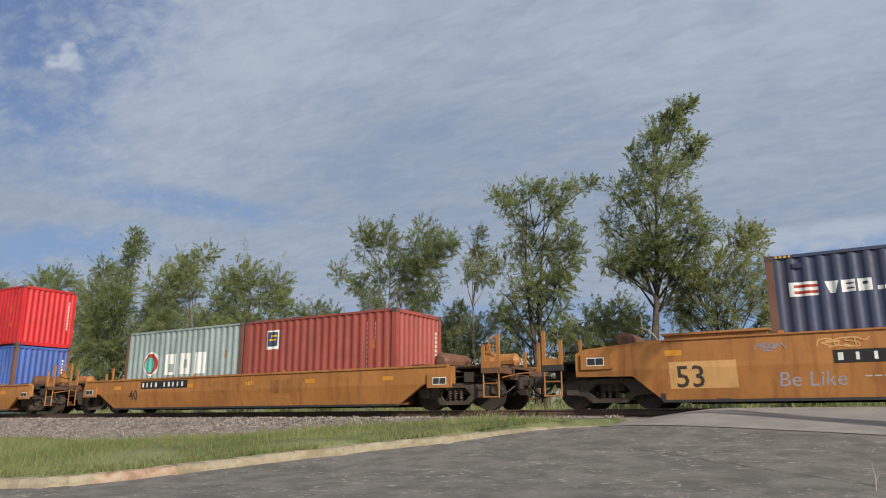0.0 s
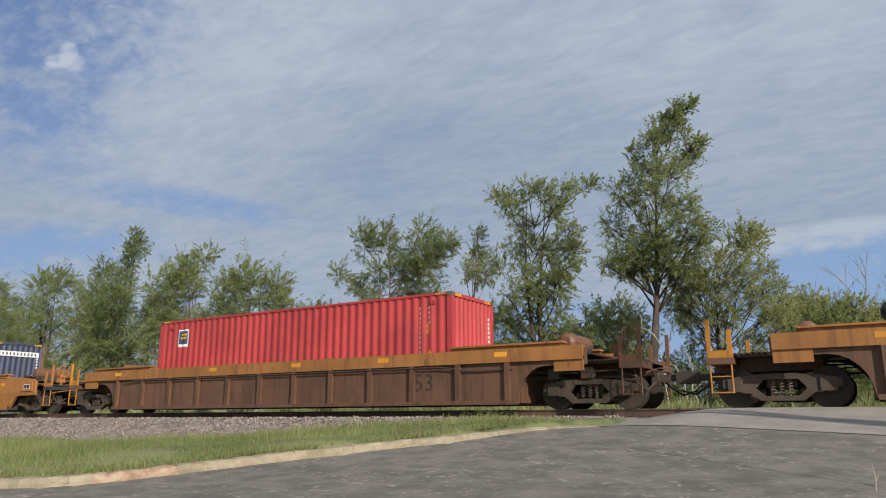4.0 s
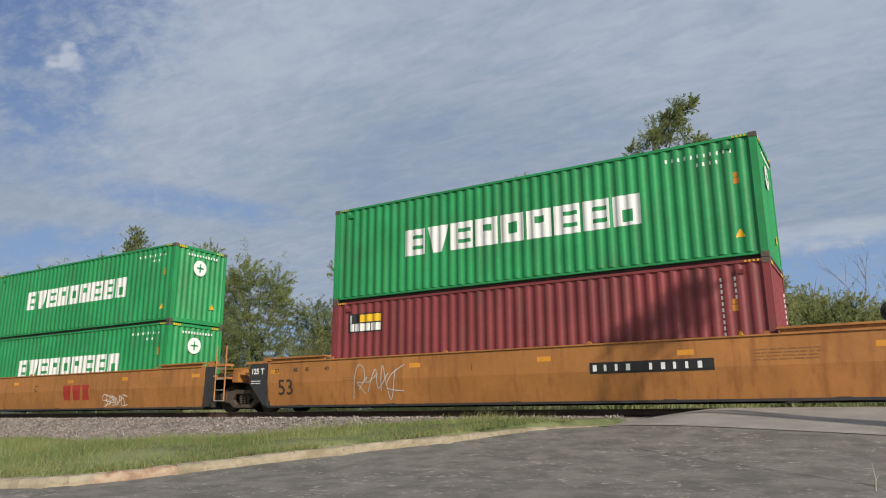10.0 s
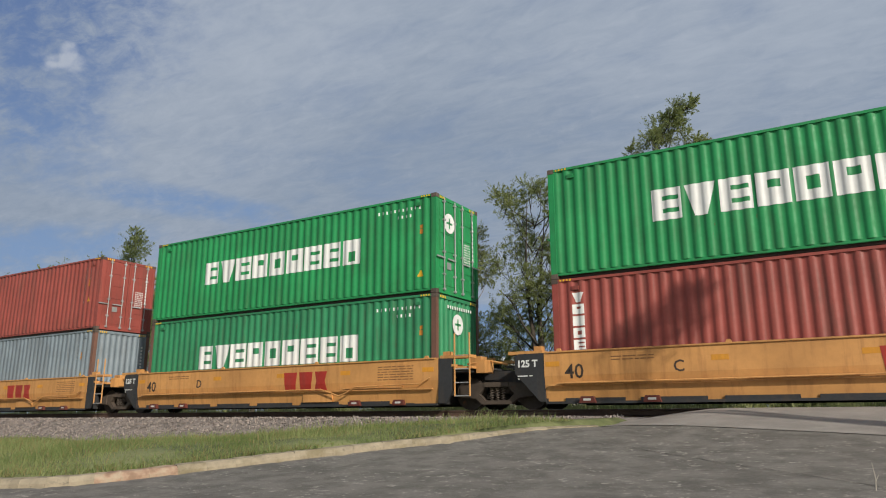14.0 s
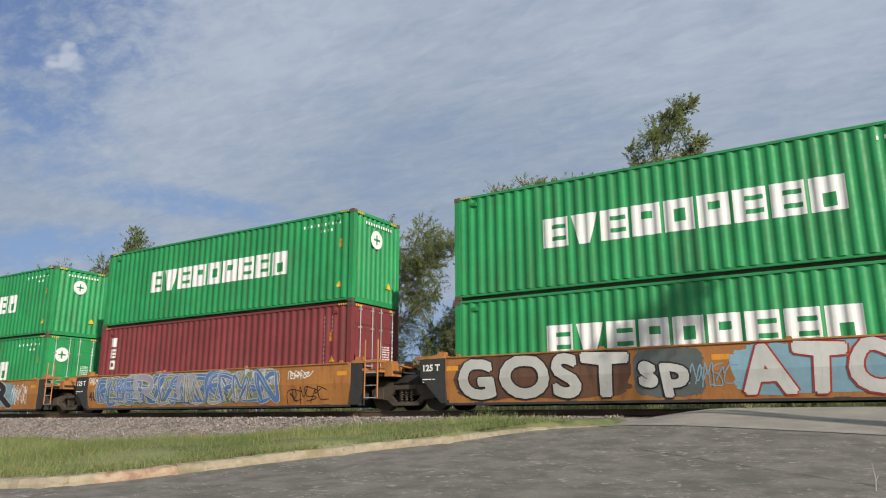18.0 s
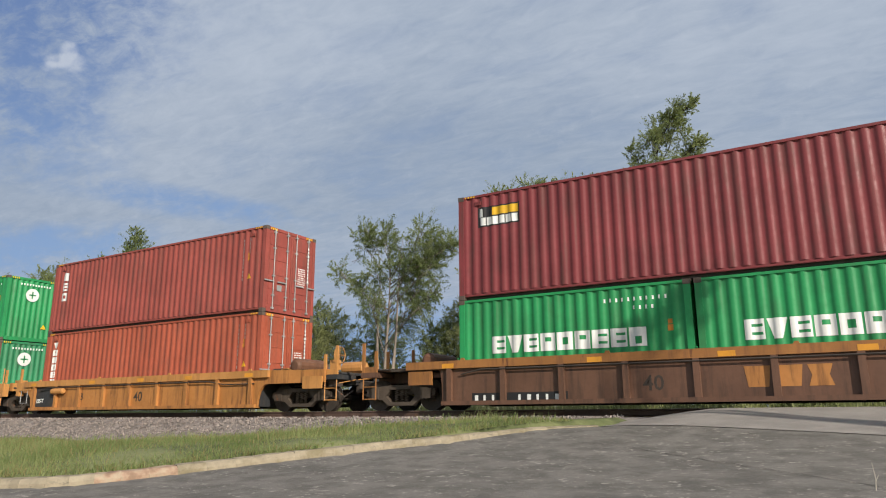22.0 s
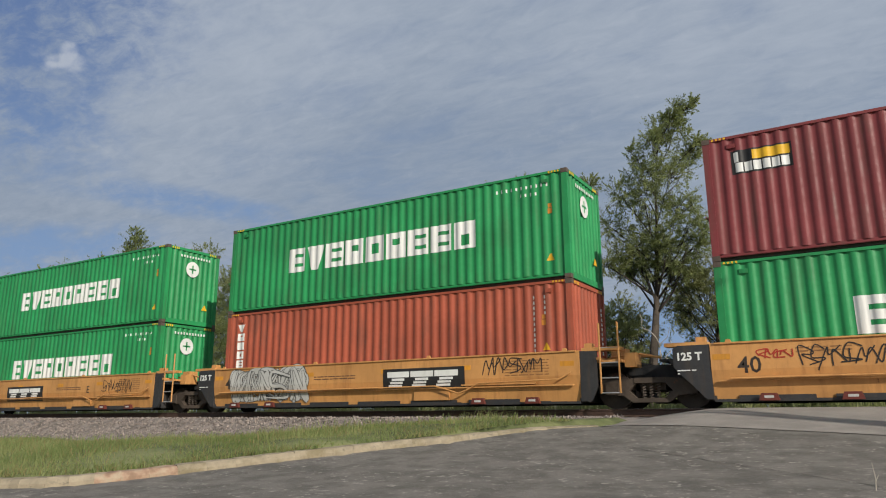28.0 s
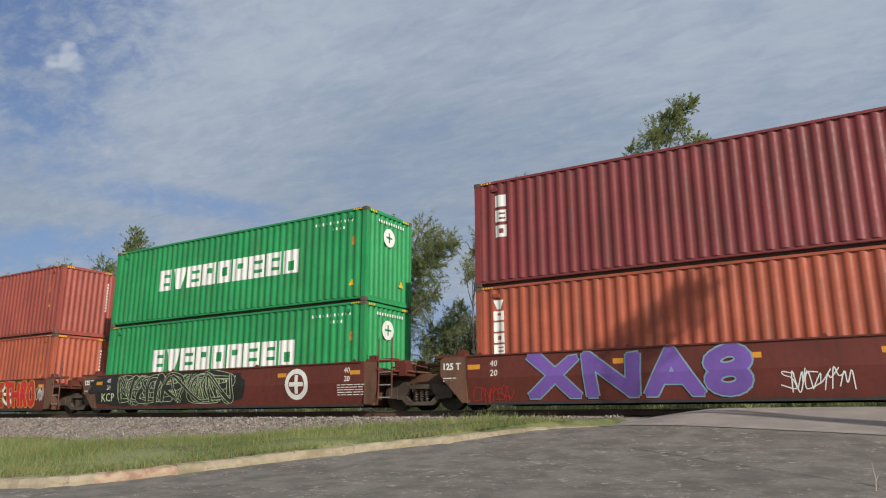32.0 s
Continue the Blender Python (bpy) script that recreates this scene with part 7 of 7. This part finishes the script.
def build_trees():
    tree(11, -7.2, 27, [(-5.5, 11.7, 0.20), (-5.2, 11.9, 0.12), (-4.9, 12.1, 0.08), (-6.0, 11.4, 0.20), (-5.6, 11.0, 0.36), (-5.0, 10.4, 0.28), (-4.8, 10.2, 0.15), (-6.5, 11.0, 0.36), (-6.3, 10.3, 0.58), (-7.5, 10.4, 0.29),
        (-5.4, 9.8, 0.41), (-7.5, 9.6, 0.52), (-6.7, 9.2, 0.65), (-5.8, 9.1, 0.46), (-8.1, 8.7, 0.59), (-7.0, 8.2, 0.69), (-6.0, 8.0, 0.56), (-5.3, 7.9, 0.22), (-8.6, 7.5, 0.51), (-7.5, 7.2, 0.68),
        (-6.4, 7.0, 0.62), (-5.4, 6.9, 0.48), (-4.7, 6.6, 0.39), (-8.4, 6.3, 0.5), (-7.5, 6.4, 0.5), (-8.7, 5.8, 0.27), (-6.3, 6.2, 0.48), (-5.2, 6.1, 0.47),
        (-8.2, 5.7, 0.45), (-7.3, 5.5, 0.49), (-6.4, 5.4, 0.48), (-5.7, 5.5, 0.43), (-6.7, 6.1, 0.53), (-7.7, 6.0, 0.45)],
         0.22, M["leaf"], M["bark"], "tall leaning elm with a tapering ragged crown", 0.9)
    tree(12, -5.2, 28, [(-3.7, 6.6, 0.48), (-3.2, 6.8, 0.26), (-4.1, 6.0, 0.54), (-3.3, 6.1, 0.38), (-4.6, 5.2, 0.65), (-3.7, 5.1, 0.59), (-3.1, 5.3, 0.25), (-5.2, 4.5, 0.75), (-4.2, 4.3, 0.67), (-3.4, 4.2, 0.52),
        (-6.1, 4.1, 0.61), (-3.0, 3.8, 0.41), (-6.6, 3.8, 0.55), (-5.8, 3.4, 0.6),
        (-2.6, 4.0, 0.45), (-2.7, 3.2, 0.52), (-3.6, 3.3, 0.58), (-4.6, 3.3, 0.63), (-5.1, 3.7, 0.6), (-2.8, 4.6, 0.29), (-5.7, 5.5, 0.55), (-5.5, 4.8, 0.61), (-6.3, 5.1, 0.49), (-6.0, 4.6, 0.53), (-6.8, 4.5, 0.53)],
         0.14, M["leaf_pale"], M["bark"], "low spreading elm beside the tall one", 0.6, 1, 400)
    tree(13, -11.9, 27, [(-12.3, 9.7, 0.46), (-13.6, 9.6, 0.39), (-13.0, 8.8, 0.57), (-11.4, 9.4, 0.38), (-10.2, 9.0, 0.54), (-9.3, 9.4, 0.34), (-10.9, 8.3, 0.54), (-12.5, 8.0, 0.63), (-13.1, 7.1, 0.55), (-12.0, 7.0, 0.61),
        (-10.9, 6.8, 0.53), (-10.1, 7.4, 0.43), (-12.2, 5.8, 0.49), (-11.2, 5.9, 0.43), (-12.8, 4.9, 0.6), (-13.7, 4.3, 0.49), (-12.5, 3.9, 0.52), (-10.9, 4.3, 0.28), (-13.9, 6.5, 0.38), (-11.6, 3.6, 0.46),
        (-11.8, 4.8, 0.52), (-13.2, 3.4, 0.57), (-11.0, 3.3, 0.5), (-9.9, 3.2, 0.4), (-10.3, 5.8, 0.47), (-10.6, 5.1, 0.47), (-10.0, 6.5, 0.43), (-11.6, 5.2, 0.52)],
         0.18, M["leaf"], M["bark"], "open-crowned elm with forked dark limbs", 0.1, 2)
    tree(14, -15.3, 28, [(-15.3, 8.4, 0.24), (-15.4, 7.7, 0.38), (-15.4, 7.0, 0.53), (-15.6, 6.4, 0.37), (-14.9, 6.4, 0.34), (-15.1, 6.0, 0.26)],
         0.09, M["leaf_pale"], M["bark_pale"], "thin sparse young tree with a pale trunk", 0.0, 1, 380)
    tree(15, -20.2, 28, [(-22.0, 9.2, 0.6), (-21.9, 8.5, 0.54), (-20.4, 9.1, 0.5), (-20.4, 8.4, 0.58), (-18.2, 8.8, 0.63), (-17.2, 8.2, 0.56), (-16.6, 7.9, 0.33), (-18.5, 8.0, 0.71), (-17.8, 7.7, 0.61), (-23.2, 7.2, 0.6),
        (-22.6, 6.7, 0.35), (-19.9, 7.1, 0.85), (-20.8, 7.0, 0.63), (-19.1, 7.2, 0.79), (-18.2, 7.1, 0.69), (-17.6, 6.8, 0.41), (-21.7, 6.1, 0.63), (-19.7, 6.2, 0.84), (-18.6, 6.0, 0.72), (-18.0, 5.0, 0.43),
        (-19.0, 5.3, 0.66), (-17.4, 5.7, 0.27), (-20.8, 5.3, 0.68), (-21.5, 4.6, 0.62), (-19.8, 4.5, 0.66)],
         0.13, M["leaf_dark"], M["bark_pale"], "many-stemmed elm with dark upright plumes", 0.0, 3)
    tree(16, -46.0, 31, [(-45.5, 13.1, 0.5), (-45.4, 12.2, 0.75), (-45.0, 11.3, 0.65), (-46.5, 10.7, 0.6), (-48.4, 10.7, 0.79), (-48.3, 9.4, 1.12), (-48.1, 8.1, 1.27), (-45.1, 9.3, 1.08), (-44.9, 7.8, 1.23), (-43.6, 6.5, 1.35),
        (-47.3, 5.5, 1.47), (-50.3, 7.3, 1.2), (-44.5, 4.6, 1.33),
        (-45.9, 7.1, 1.23), (-42.8, 7.8, 1.04), (-42.2, 5.6, 1.24), (-45.7, 3.9, 1.34)],
         0.26, M["leaf_dark"], M["bark"], "tall dense elm with one high plume", 0.5, 2, 450, 0.052)
    tree(17, -37.2, 30, [(-39.5, 9.6, 1.09), (-36.8, 10.3, 0.84), (-36.9, 9.3, 0.9), (-37.0, 8.3, 1.04), (-40.1, 8.4, 1.08), (-38.0, 7.0, 1.19), (-35.0, 6.7, 0.93), (-39.2, 5.9, 1.26), (-36.2, 5.3, 1.14), (-40.1, 4.3, 1.25),
        (-36.8, 3.8, 1.13), (-34.0, 4.7, 0.97),
        (-34.9, 7.9, 0.73), (-33.9, 5.5, 0.97), (-38.4, 8.6, 0.84), (-41.1, 7.2, 1.08)],
         0.18, M["leaf"], M["bark_pale"], "yellowish elm with a bare pale trunk", 0.0, 2, 450, 0.052)
    tree(18, -30.4, 29, [(-30.9, 7.9, 1.09), (-29.4, 7.4, 0.93), (-32.0, 7.5, 0.82), (-31.3, 6.5, 1.14), (-28.4, 6.4, 0.65), (-29.3, 6.1, 0.91), (-33.1, 6.3, 0.82), (-30.8, 5.1, 1.11), (-28.6, 4.9, 0.83), (-30.3, 3.7, 1.09),
        (-28.1, 3.6, 0.87),
        (-32.2, 4.5, 0.99), (-32.8, 3.2, 0.98), (-27.4, 5.4, 0.57)],
         0.16, M["leaf"], M["bark"], "rounded bushy elm behind the track", 0.0, 2, 520, 0.048)
    tree(19, -57.0, 32, [(-57.9, 10.5, 1.25), (-53.8, 10.3, 1.25), (-60.8, 9.3, 0.98), (-63.3, 9.2, 1.0), (-61.7, 7.2, 1.91), (-57.3, 7.6, 1.76), (-53.6, 8.2, 1.44), (-53.9, 5.7, 1.67), (-58.4, 5.1, 1.73), (-62.7, 5.3, 1.71),
        (-50.6, 4.1, 1.43), (-54.1, 3.6, 1.47),
        (-51.6, 5.9, 1.47), (-55.4, 4.3, 1.5), (-63.2, 10.7, 0.81), (-51.2, 9.3, 0.99)],
         0.26, M["leaf"], M["bark"], "broad mass of elms far along the track", 0.0, 3, 430, 0.062)
    tree(20, -50.5, 33, [(-50.5, 7.6, 2.0), (-48.5, 5.2, 2.0), (-52.0, 4.2, 2.0), (-45.0, 3.4, 1.8)], 0.22, M["leaf_pale"], M["bark"], "pale green elm thicket along the track", 0.0, 2, 240, 0.066)
    tree(21, -40.0, 32, [(-40.0, 5.2, 1.9), (-42.5, 3.6, 1.8), (-37.6, 3.2, 1.7), (-33.6, 3.2, 1.5)], 0.2, M["leaf"], M["bark"], "low dense elm thicket with dead twigs", 0.0, 2, 240, 0.066)
    tree(22, -64.0, 35, [(-64.0, 7.0, 2.6), (-69.0, 6.0, 2.8), (-60.0, 4.0, 2.4), (-74.0, 7.0, 2.8)], 0.25, M["leaf_pale"], M["bark"], "far pale thicket along the track", 0.0, 2, 240, 0.066)
    for i, (x, y, z, r) in enumerate([(-10.1, 30, 4.4, 0.62), (-9.1, 29, 4.5, 0.48), (-11.2, 31, 4.4, 0.52), (-11.8, 30, 3.6, 0.61), (-2.6, 30, 3.8, 0.48), (-2.3, 31, 4.0, 0.44), (-1.5, 30, 3.6, 0.46), (-0.8, 31, 3.6, 0.51), (-15.6, 30, 4.3, 0.7), (-16.2, 29, 3.9, 0.64),
        (-18.7, 31, 4.4, 0.58), (-17.5, 30, 5.2, 0.39), (-19.1, 30, 4.1, 0.68), (-24.9, 30, 4.9, 0.81), (-27.1, 31, 5.8, 0.72), (-25.7, 29, 4.1, 0.79), (-23.4, 30, 4.1, 0.78), (-27.8, 30, 4.6, 0.77), (-21.9, 31, 3.8, 0.78), (-8.5, 29, 3.7, 0.56),
        (-14.3, 31, 3.6, 0.64), (-0.0, 30, 3.3, 0.45), (-2.7, 31, 4.3, 0.54), (-2.0, 31, 4.3, 0.49), (-1.3, 31, 4.1, 0.52), (-0.5, 31, 3.9, 0.47), (0.4, 31, 3.7, 0.46)]):
        low = [(x, z, r)]
        while low[-1][1] > 0.6:
            low.append((x + (0.5 if len(low) % 2 else -0.4), low[-1][1] - 0.9 * r, r * 1.15))
        tree(40 + i, x, y, low, 0.05, M["leaf_pale"] if i % 2 else M["leaf"], M["bark"], "ragged green shrub behind the track", 0.0, 2, 300, 0.042, "shrub", "shrub")
    for i, (x, z, r) in enumerate(((-9.6, 1.7, 0.7), (-8.6, 1.2, 0.75), (-7.7, 1.9, 0.7), (-6.9, 1.3, 0.75), (-6.0, 2.0, 0.75), (-5.1, 1.4, 0.8), (-4.2, 2.1, 0.8), (-3.3, 1.5, 0.8), (-2.4, 2.1, 0.75), (-1.5, 1.4, 0.75), (-0.6, 1.9, 0.7), (0.4, 1.4, 0.7))):
        tree(80 + i, x, 28.2 + 0.5 * (i % 3), [(x, z, r), (x + 0.4, z - 0.9, r), (x - 0.4, 0.2, r), (x + 0.2, -0.2, r * 0.9)], 0.04, M["leaf_dark"] if i % 3 else M["leaf"], M["bark"], "dense low green bush behind the track", 0.0, 2, 330, 0.046, "bush", "bush")
    # The tree whose shade falls on the train stands beside the camera's right hand, out of view.
    tree(31, 8.5, 8.3, [(8.7, 9.0, 0.20), (9.0, 9.5, 0.20), (9.35, 9.1, 0.22), (9.6, 9.65, 0.22), (10.0, 9.9, 0.2), (10.4, 10.15, 0.14), (10.75, 10.35, 0.10), (9.9, 9.2, 0.14)],
         0.42, M["leaf"], M["bark"], "slender leaning twin-stemmed elm beside the road", 0.35, 2, 280)




def build_dead_shrub():
    """Bare forked twigs over the shrubs."""
    rng = random.Random(17)
    for x, y, top in ((0.2, 31.5, 5.6), (-1.4, 32.0, 4.9)):
        z0 = float(along(PROFILE, y)) - 0.1
        t = thing("dead_shrub", pose(x, y, z0), "bare grey dead shrub with forked twigs", "shrub")
        bm = bmesh.new()

        def grow(p, d, length, r, depth):
            q = p + d * length
            mid = p.lerp(q, 0.5) + Vector((rng.uniform(-1, 1), rng.uniform(-1, 1), 0)) * length * 0.07
            tube(bm, [p, mid, q], 0, 5, (r, r * 0.8, r * 0.6))
            if depth:
                for _ in range(3):
                    e = (d + Vector((rng.uniform(-0.7, 0.7), rng.uniform(-0.5, 0.5), rng.uniform(-0.1, 0.5)))).normalized()
                    grow(p.lerp(q, rng.uniform(0.6, 1.0)), e, length * rng.uniform(0.5, 0.75), r * 0.55, depth - 1)

        grow(Vector((0, 0, 0)), Vector((0.05, 0, 1)), (top - z0) * 0.5, 0.05, 4)
        part("branches", bm, M["bark_pale"], t)


def build_dead_stems():
    """Pale bare stems that hang about the foot of the tall elm."""
    for path in (((-7.34, 3.74), (-7.31, 3.19), (-6.84, 2.83), (-6.7, 2.2), (-6.6, 1.0)), ((-6.34, 2.7), (-6.33, 2.27), (-6.53, 2.07), (-6.42, 1.83), (-6.1, 1.6), (-5.9, 0.6)),
                 ((-6.0, 2.4), (-5.6, 1.7), (-5.7, 0.9), (-5.5, 0.2)), ((-9.4, 2.6), (-9.2, 1.6), (-9.4, 0.8), (-9.2, 0.2))):
        y = 26.2
        z0 = float(along(PROFILE, y)) - 0.1
        t = thing("dead_sapling", pose(path[-1][0], y, z0), "pale bare crooked dead sapling by the tall elm", "dead sapling")
        pts = [Vector((a - path[-1][0], 0.12 * math.sin(3 * b), b - z0)) for a, b in path] + [Vector((0.1, 0, 0.0))]
        fine = []
        for p, q in zip(pts, pts[1:]):
            fine += [p.lerp(q, 0.1), p.lerp(q, 0.5) + Vector((0.05, 0, 0.03)), p.lerp(q, 0.9)]
        bm = bmesh.new()
        n = len(fine)
        tube(bm, fine, 0, 6, [0.014 + 0.016 * k / n for k in range(n)])
        part("stem", bm, M["dead_wood"], t)
        bm = bmesh.new()
        tube(bm, [fine[n // 2], fine[n // 2] + Vector((0.3, 0, 0.25)), fine[n // 2] + Vector((0.4, 0, 0.6))], 0, 5, (0.014, 0.01, 0.005))
        part("twig", bm, M["dead_wood"], t)


def build_shed():
    """A low building with a pale roof far beyond the trees."""
    y = 50.0
    z0 = float(along(PROFILE, y)) - 0.1
    s = thing("shed", pose(-25.0, y, z0), "low far shed with a pale metal roof", "building")
    bm = bmesh.new()
    box(bm, -6, 6, -3, 3, 0, 4.5)
    part("wall", bm, M["shed_wall"], s)
    bm = bmesh.new()
    for side in (-1, 1):
        v = [bm.verts.new(p) for p in ((-6.4, side * 3.4, 4.4), (6.4, side * 3.4, 4.4), (6.4, 0, 5.2), (-6.4, 0, 5.2), (-6.4, side * 3.4, 4.5), (6.4, side * 3.4, 4.5), (6.4, 0, 5.3), (-6.4, 0, 5.3))]
        for f in ((0, 1, 2, 3), (4, 5, 6, 7), (0, 1, 5, 4), (1, 2, 6, 5), (3, 0, 4, 7)):
            bm.faces.new([v[i] for i in f])
    part("roof", bm, M["shed_roof"], s, "pale sheet-metal roof")


def build_grass():
    rng = np.random.default_rng(8)

    def blades(name, n, xr, pick, hgt, wid, mat, label, lean=0.5, near=0.12, far=99.0):
        x = xr[0] + (xr[1] - xr[0]) * rng.random(n)
        y = pick[0] + (pick[1] - pick[0]) * rng.random(n)
        d = kerb_distance(x, y)
        z = ground_z(x, y)
        patchy = np.array([noise.noise((a * 0.55, b * 0.55, 2.0)) for a, b in zip(x, y)])
        ok = (d > near) & (d < far) & ((x < -9.5) | (y < 13.7 + 0.12 * (-x - 5))) & (ballast_z(y) < z + 0.05) & (patchy > pick[2] - rng.random(n) * 0.5)
        x, y, z, patchy = x[ok], y[ok], z[ok], patchy[ok]
        m = len(x)
        h = hgt * rng.uniform(0.45, 1.25, m) * (1 + 0.5 * patchy)
        a = rng.uniform(0, 6.28, m)
        w = wid * rng.uniform(0.7, 1.3, m)
        lx, ly = rng.normal(0.1, lean, m) * h, rng.normal(0, lean, m) * h
        p = np.stack([x, y, z - 0.02], -1)
        s = np.stack([np.cos(a) * w, np.sin(a) * w, 0 * w], -1)
        midp = p + np.stack([lx * 0.35, ly * 0.35, h * 0.6], -1)
        tip = p + np.stack([lx, ly, h], -1)
        q1 = np.stack([p - s, p + s, midp + s * 0.7, midp - s * 0.7], 1)
        q2 = np.stack([midp - s * 0.7, midp + s * 0.7, tip + s * 0.12, tip - s * 0.12], 1)
        tagged(quads_mesh(name, np.concatenate([q1, q2]), mat), label, "grass", kind="stuff")

    blades("grass", 125000, (-34, -4.6), (4.8, 15.0, -0.75), 0.095, 0.0075, M["grass"], "short green verge grass between kerb and ballast")
    blades("tall_grass", 16000, (-34, -5.2), (5.0, 14.2, 0.05), 0.20, 0.007, M["grass"], "taller grass tufts along the verge", 0.3)
    blades("dry_grass", 20000, (-34, -5.0), (5.0, 14.2, -0.1), 0.14, 0.006, M["dry_grass"], "dry straw-coloured grass stalks in the verge", 0.4)
    blades("edge_grass", 60000, (-34, -4.6), (4.8, 15.0, -0.15), 0.10, 0.006, M["dry_grass"], "dry grass and litter along the kerb's back edge", 0.9, 0.08, 0.45)
    blades("overhanging_grass", 90000, (-30, -4.6), (4.8, 14.6, 0.10), 0.10, 0.006, M["grass"], "green tufts leaning over the kerb's back edge", 0.6, 0.20, 0.40)


def build_stalk():
    z0 = float(road_z(-0.17, 8.6))
    t = thing("dry_stalk", pose(-0.17, 8.6, z0), "thin dry weed stalk growing from the road's crack", "weed")
    bm = bmesh.new()
    tube(bm, [(0, 0, -0.02), (0.01, 0, 0.12), (-0.005, 0, 0.27)], 0, 5, (0.006, 0.005, 0.003))
    part("stem", bm, M["dead_wood"], t)
    bm = bmesh.new()
    tube(bm, [(0.005, 0, 0.08), (0.04, 0.01, 0.15)], 0, 4, (0.004, 0.002))
    part("side_shoot", bm, M["dead_wood"], t)


def build_weeds():
    """Tall weeds on the far side of the track, seen under the cars."""
    rng = np.random.default_rng(21)
    n = 32000
    x, y = -46 + 50 * rng.random(n), 20.6 + 5.5 * rng.random(n)
    keep = (x < -3.4) | (y > 24.5) & (x < 3)
    x, y = x[keep], y[keep]
    z = ground_z(x, y)
    m = len(x)
    clump = np.array([noise.noise((a * 0.9, b * 0.9, 4.0)) for a, b in zip(x, y)])
    h = np.clip(0.35 + 0.7 * clump, 0.12, 0.9) * rng.uniform(0.5, 1.2, m)
    h = h + np.where(y > 24.3, 0.55 * rng.uniform(0.3, 1.0, m), 0.0)
    a = rng.uniform(0, 6.28, m)
    w = 0.014 * rng.uniform(0.7, 1.6, m)
    p = np.stack([x, y, z - 0.02], -1)
    s = np.stack([np.cos(a) * w, np.sin(a) * w, 0 * w], -1)
    lean = np.stack([rng.normal(0, 0.35, m) * h, rng.normal(0, 0.35, m) * h, h], -1)
    q1 = np.stack([p - s, p + s, p + lean * 0.6 + s * 1.4, p + lean * 0.6 - s * 1.4], 1)
    q2 = np.stack([p + lean * 0.6 - s * 1.4, p + lean * 0.6 + s * 1.4, p + lean + s * 0.2, p + lean - s * 0.2], 1)
    tagged(quads_mesh("weeds", np.concatenate([q1, q2]), M["leaf_pale"]), "tall weeds and grasses beyond the rails", "weeds", kind="stuff")


def build_signal():
    s = thing("crossing_signal", pose(0.90, 21.6, 0.0), "black railway crossing signal with round red lamps", "signal")
    def add(name, make, mat, label=""):
        bm = bmesh.new()
        make(bm)
        return part(name, bm, mat, s, label)
    add("mast", lambda bm: tube(bm, [(0, 0, -0.3), (0, 0, 4.2)], 0.06, 12), M["galvanised"])
    add("base", lambda bm: prism(bm, [(-0.25, -0.25), (0.25, -0.25), (0.14, 0.4), (-0.14, 0.4)], -0.2, 0.2), M["signal_black"])
    add("lamp_arm", lambda bm: box(bm, -0.5, 0.5, -0.05, 0.05, 2.55, 2.63), M["signal_black"])
    for x in (-0.38, 0.38):
        add("backing_disc", lambda bm: disc(bm, x, 2.6, -0.12, -0.08, 0.30, 28), M["signal_black"])
        add("lamp_lens", lambda bm: disc(bm, x, 2.6, -0.16, -0.12, 0.15, 20), M["lens_red"], "red lamp lens")
        add("hood", lambda bm: [box(bm, x + 0.17 * math.cos(a) - 0.03, x + 0.17 * math.cos(a) + 0.03, -0.40, -0.12, 2.6 + 0.17 * math.sin(a) - 0.012, 2.6 + 0.17 * math.sin(a) + 0.012) for a in (i * math.pi / 8 for i in range(9))], M["signal_black"])


build_trees()
build_dead_shrub()
build_dead_stems()
build_shed()
build_grass()
build_weeds()
build_stalk()
build_signal()


# ---- what moves ----
def motions():
    times = [0, 2, 5, 9, 13, 17, 21, 25, 29, 32]
    for ob, x, y, z in MOVING:
        walk(ob, [(t, pose(x - shift_at(t), y, z)) for t in times])
    # Wheels roll: one turn table for leading and one for trailing wheelsets, shared by all.
    turn = {}
    for w, dx in WHEELS:
        if dx not in turn:
            walk(w, [(i / FPS, pose(dx, 0, 0.42, 0, -math.degrees(shift_at(i / FPS) / 0.42), 0)) for i in range(32 * FPS + 1)])
            turn[dx] = w.animation_data
        else:
            w.rotation_mode = "QUATERNION"
            w.animation_data_create()
            w.animation_data.action = turn[dx].action
            w.animation_data.action_slot = turn[dx].action_slot


motions()
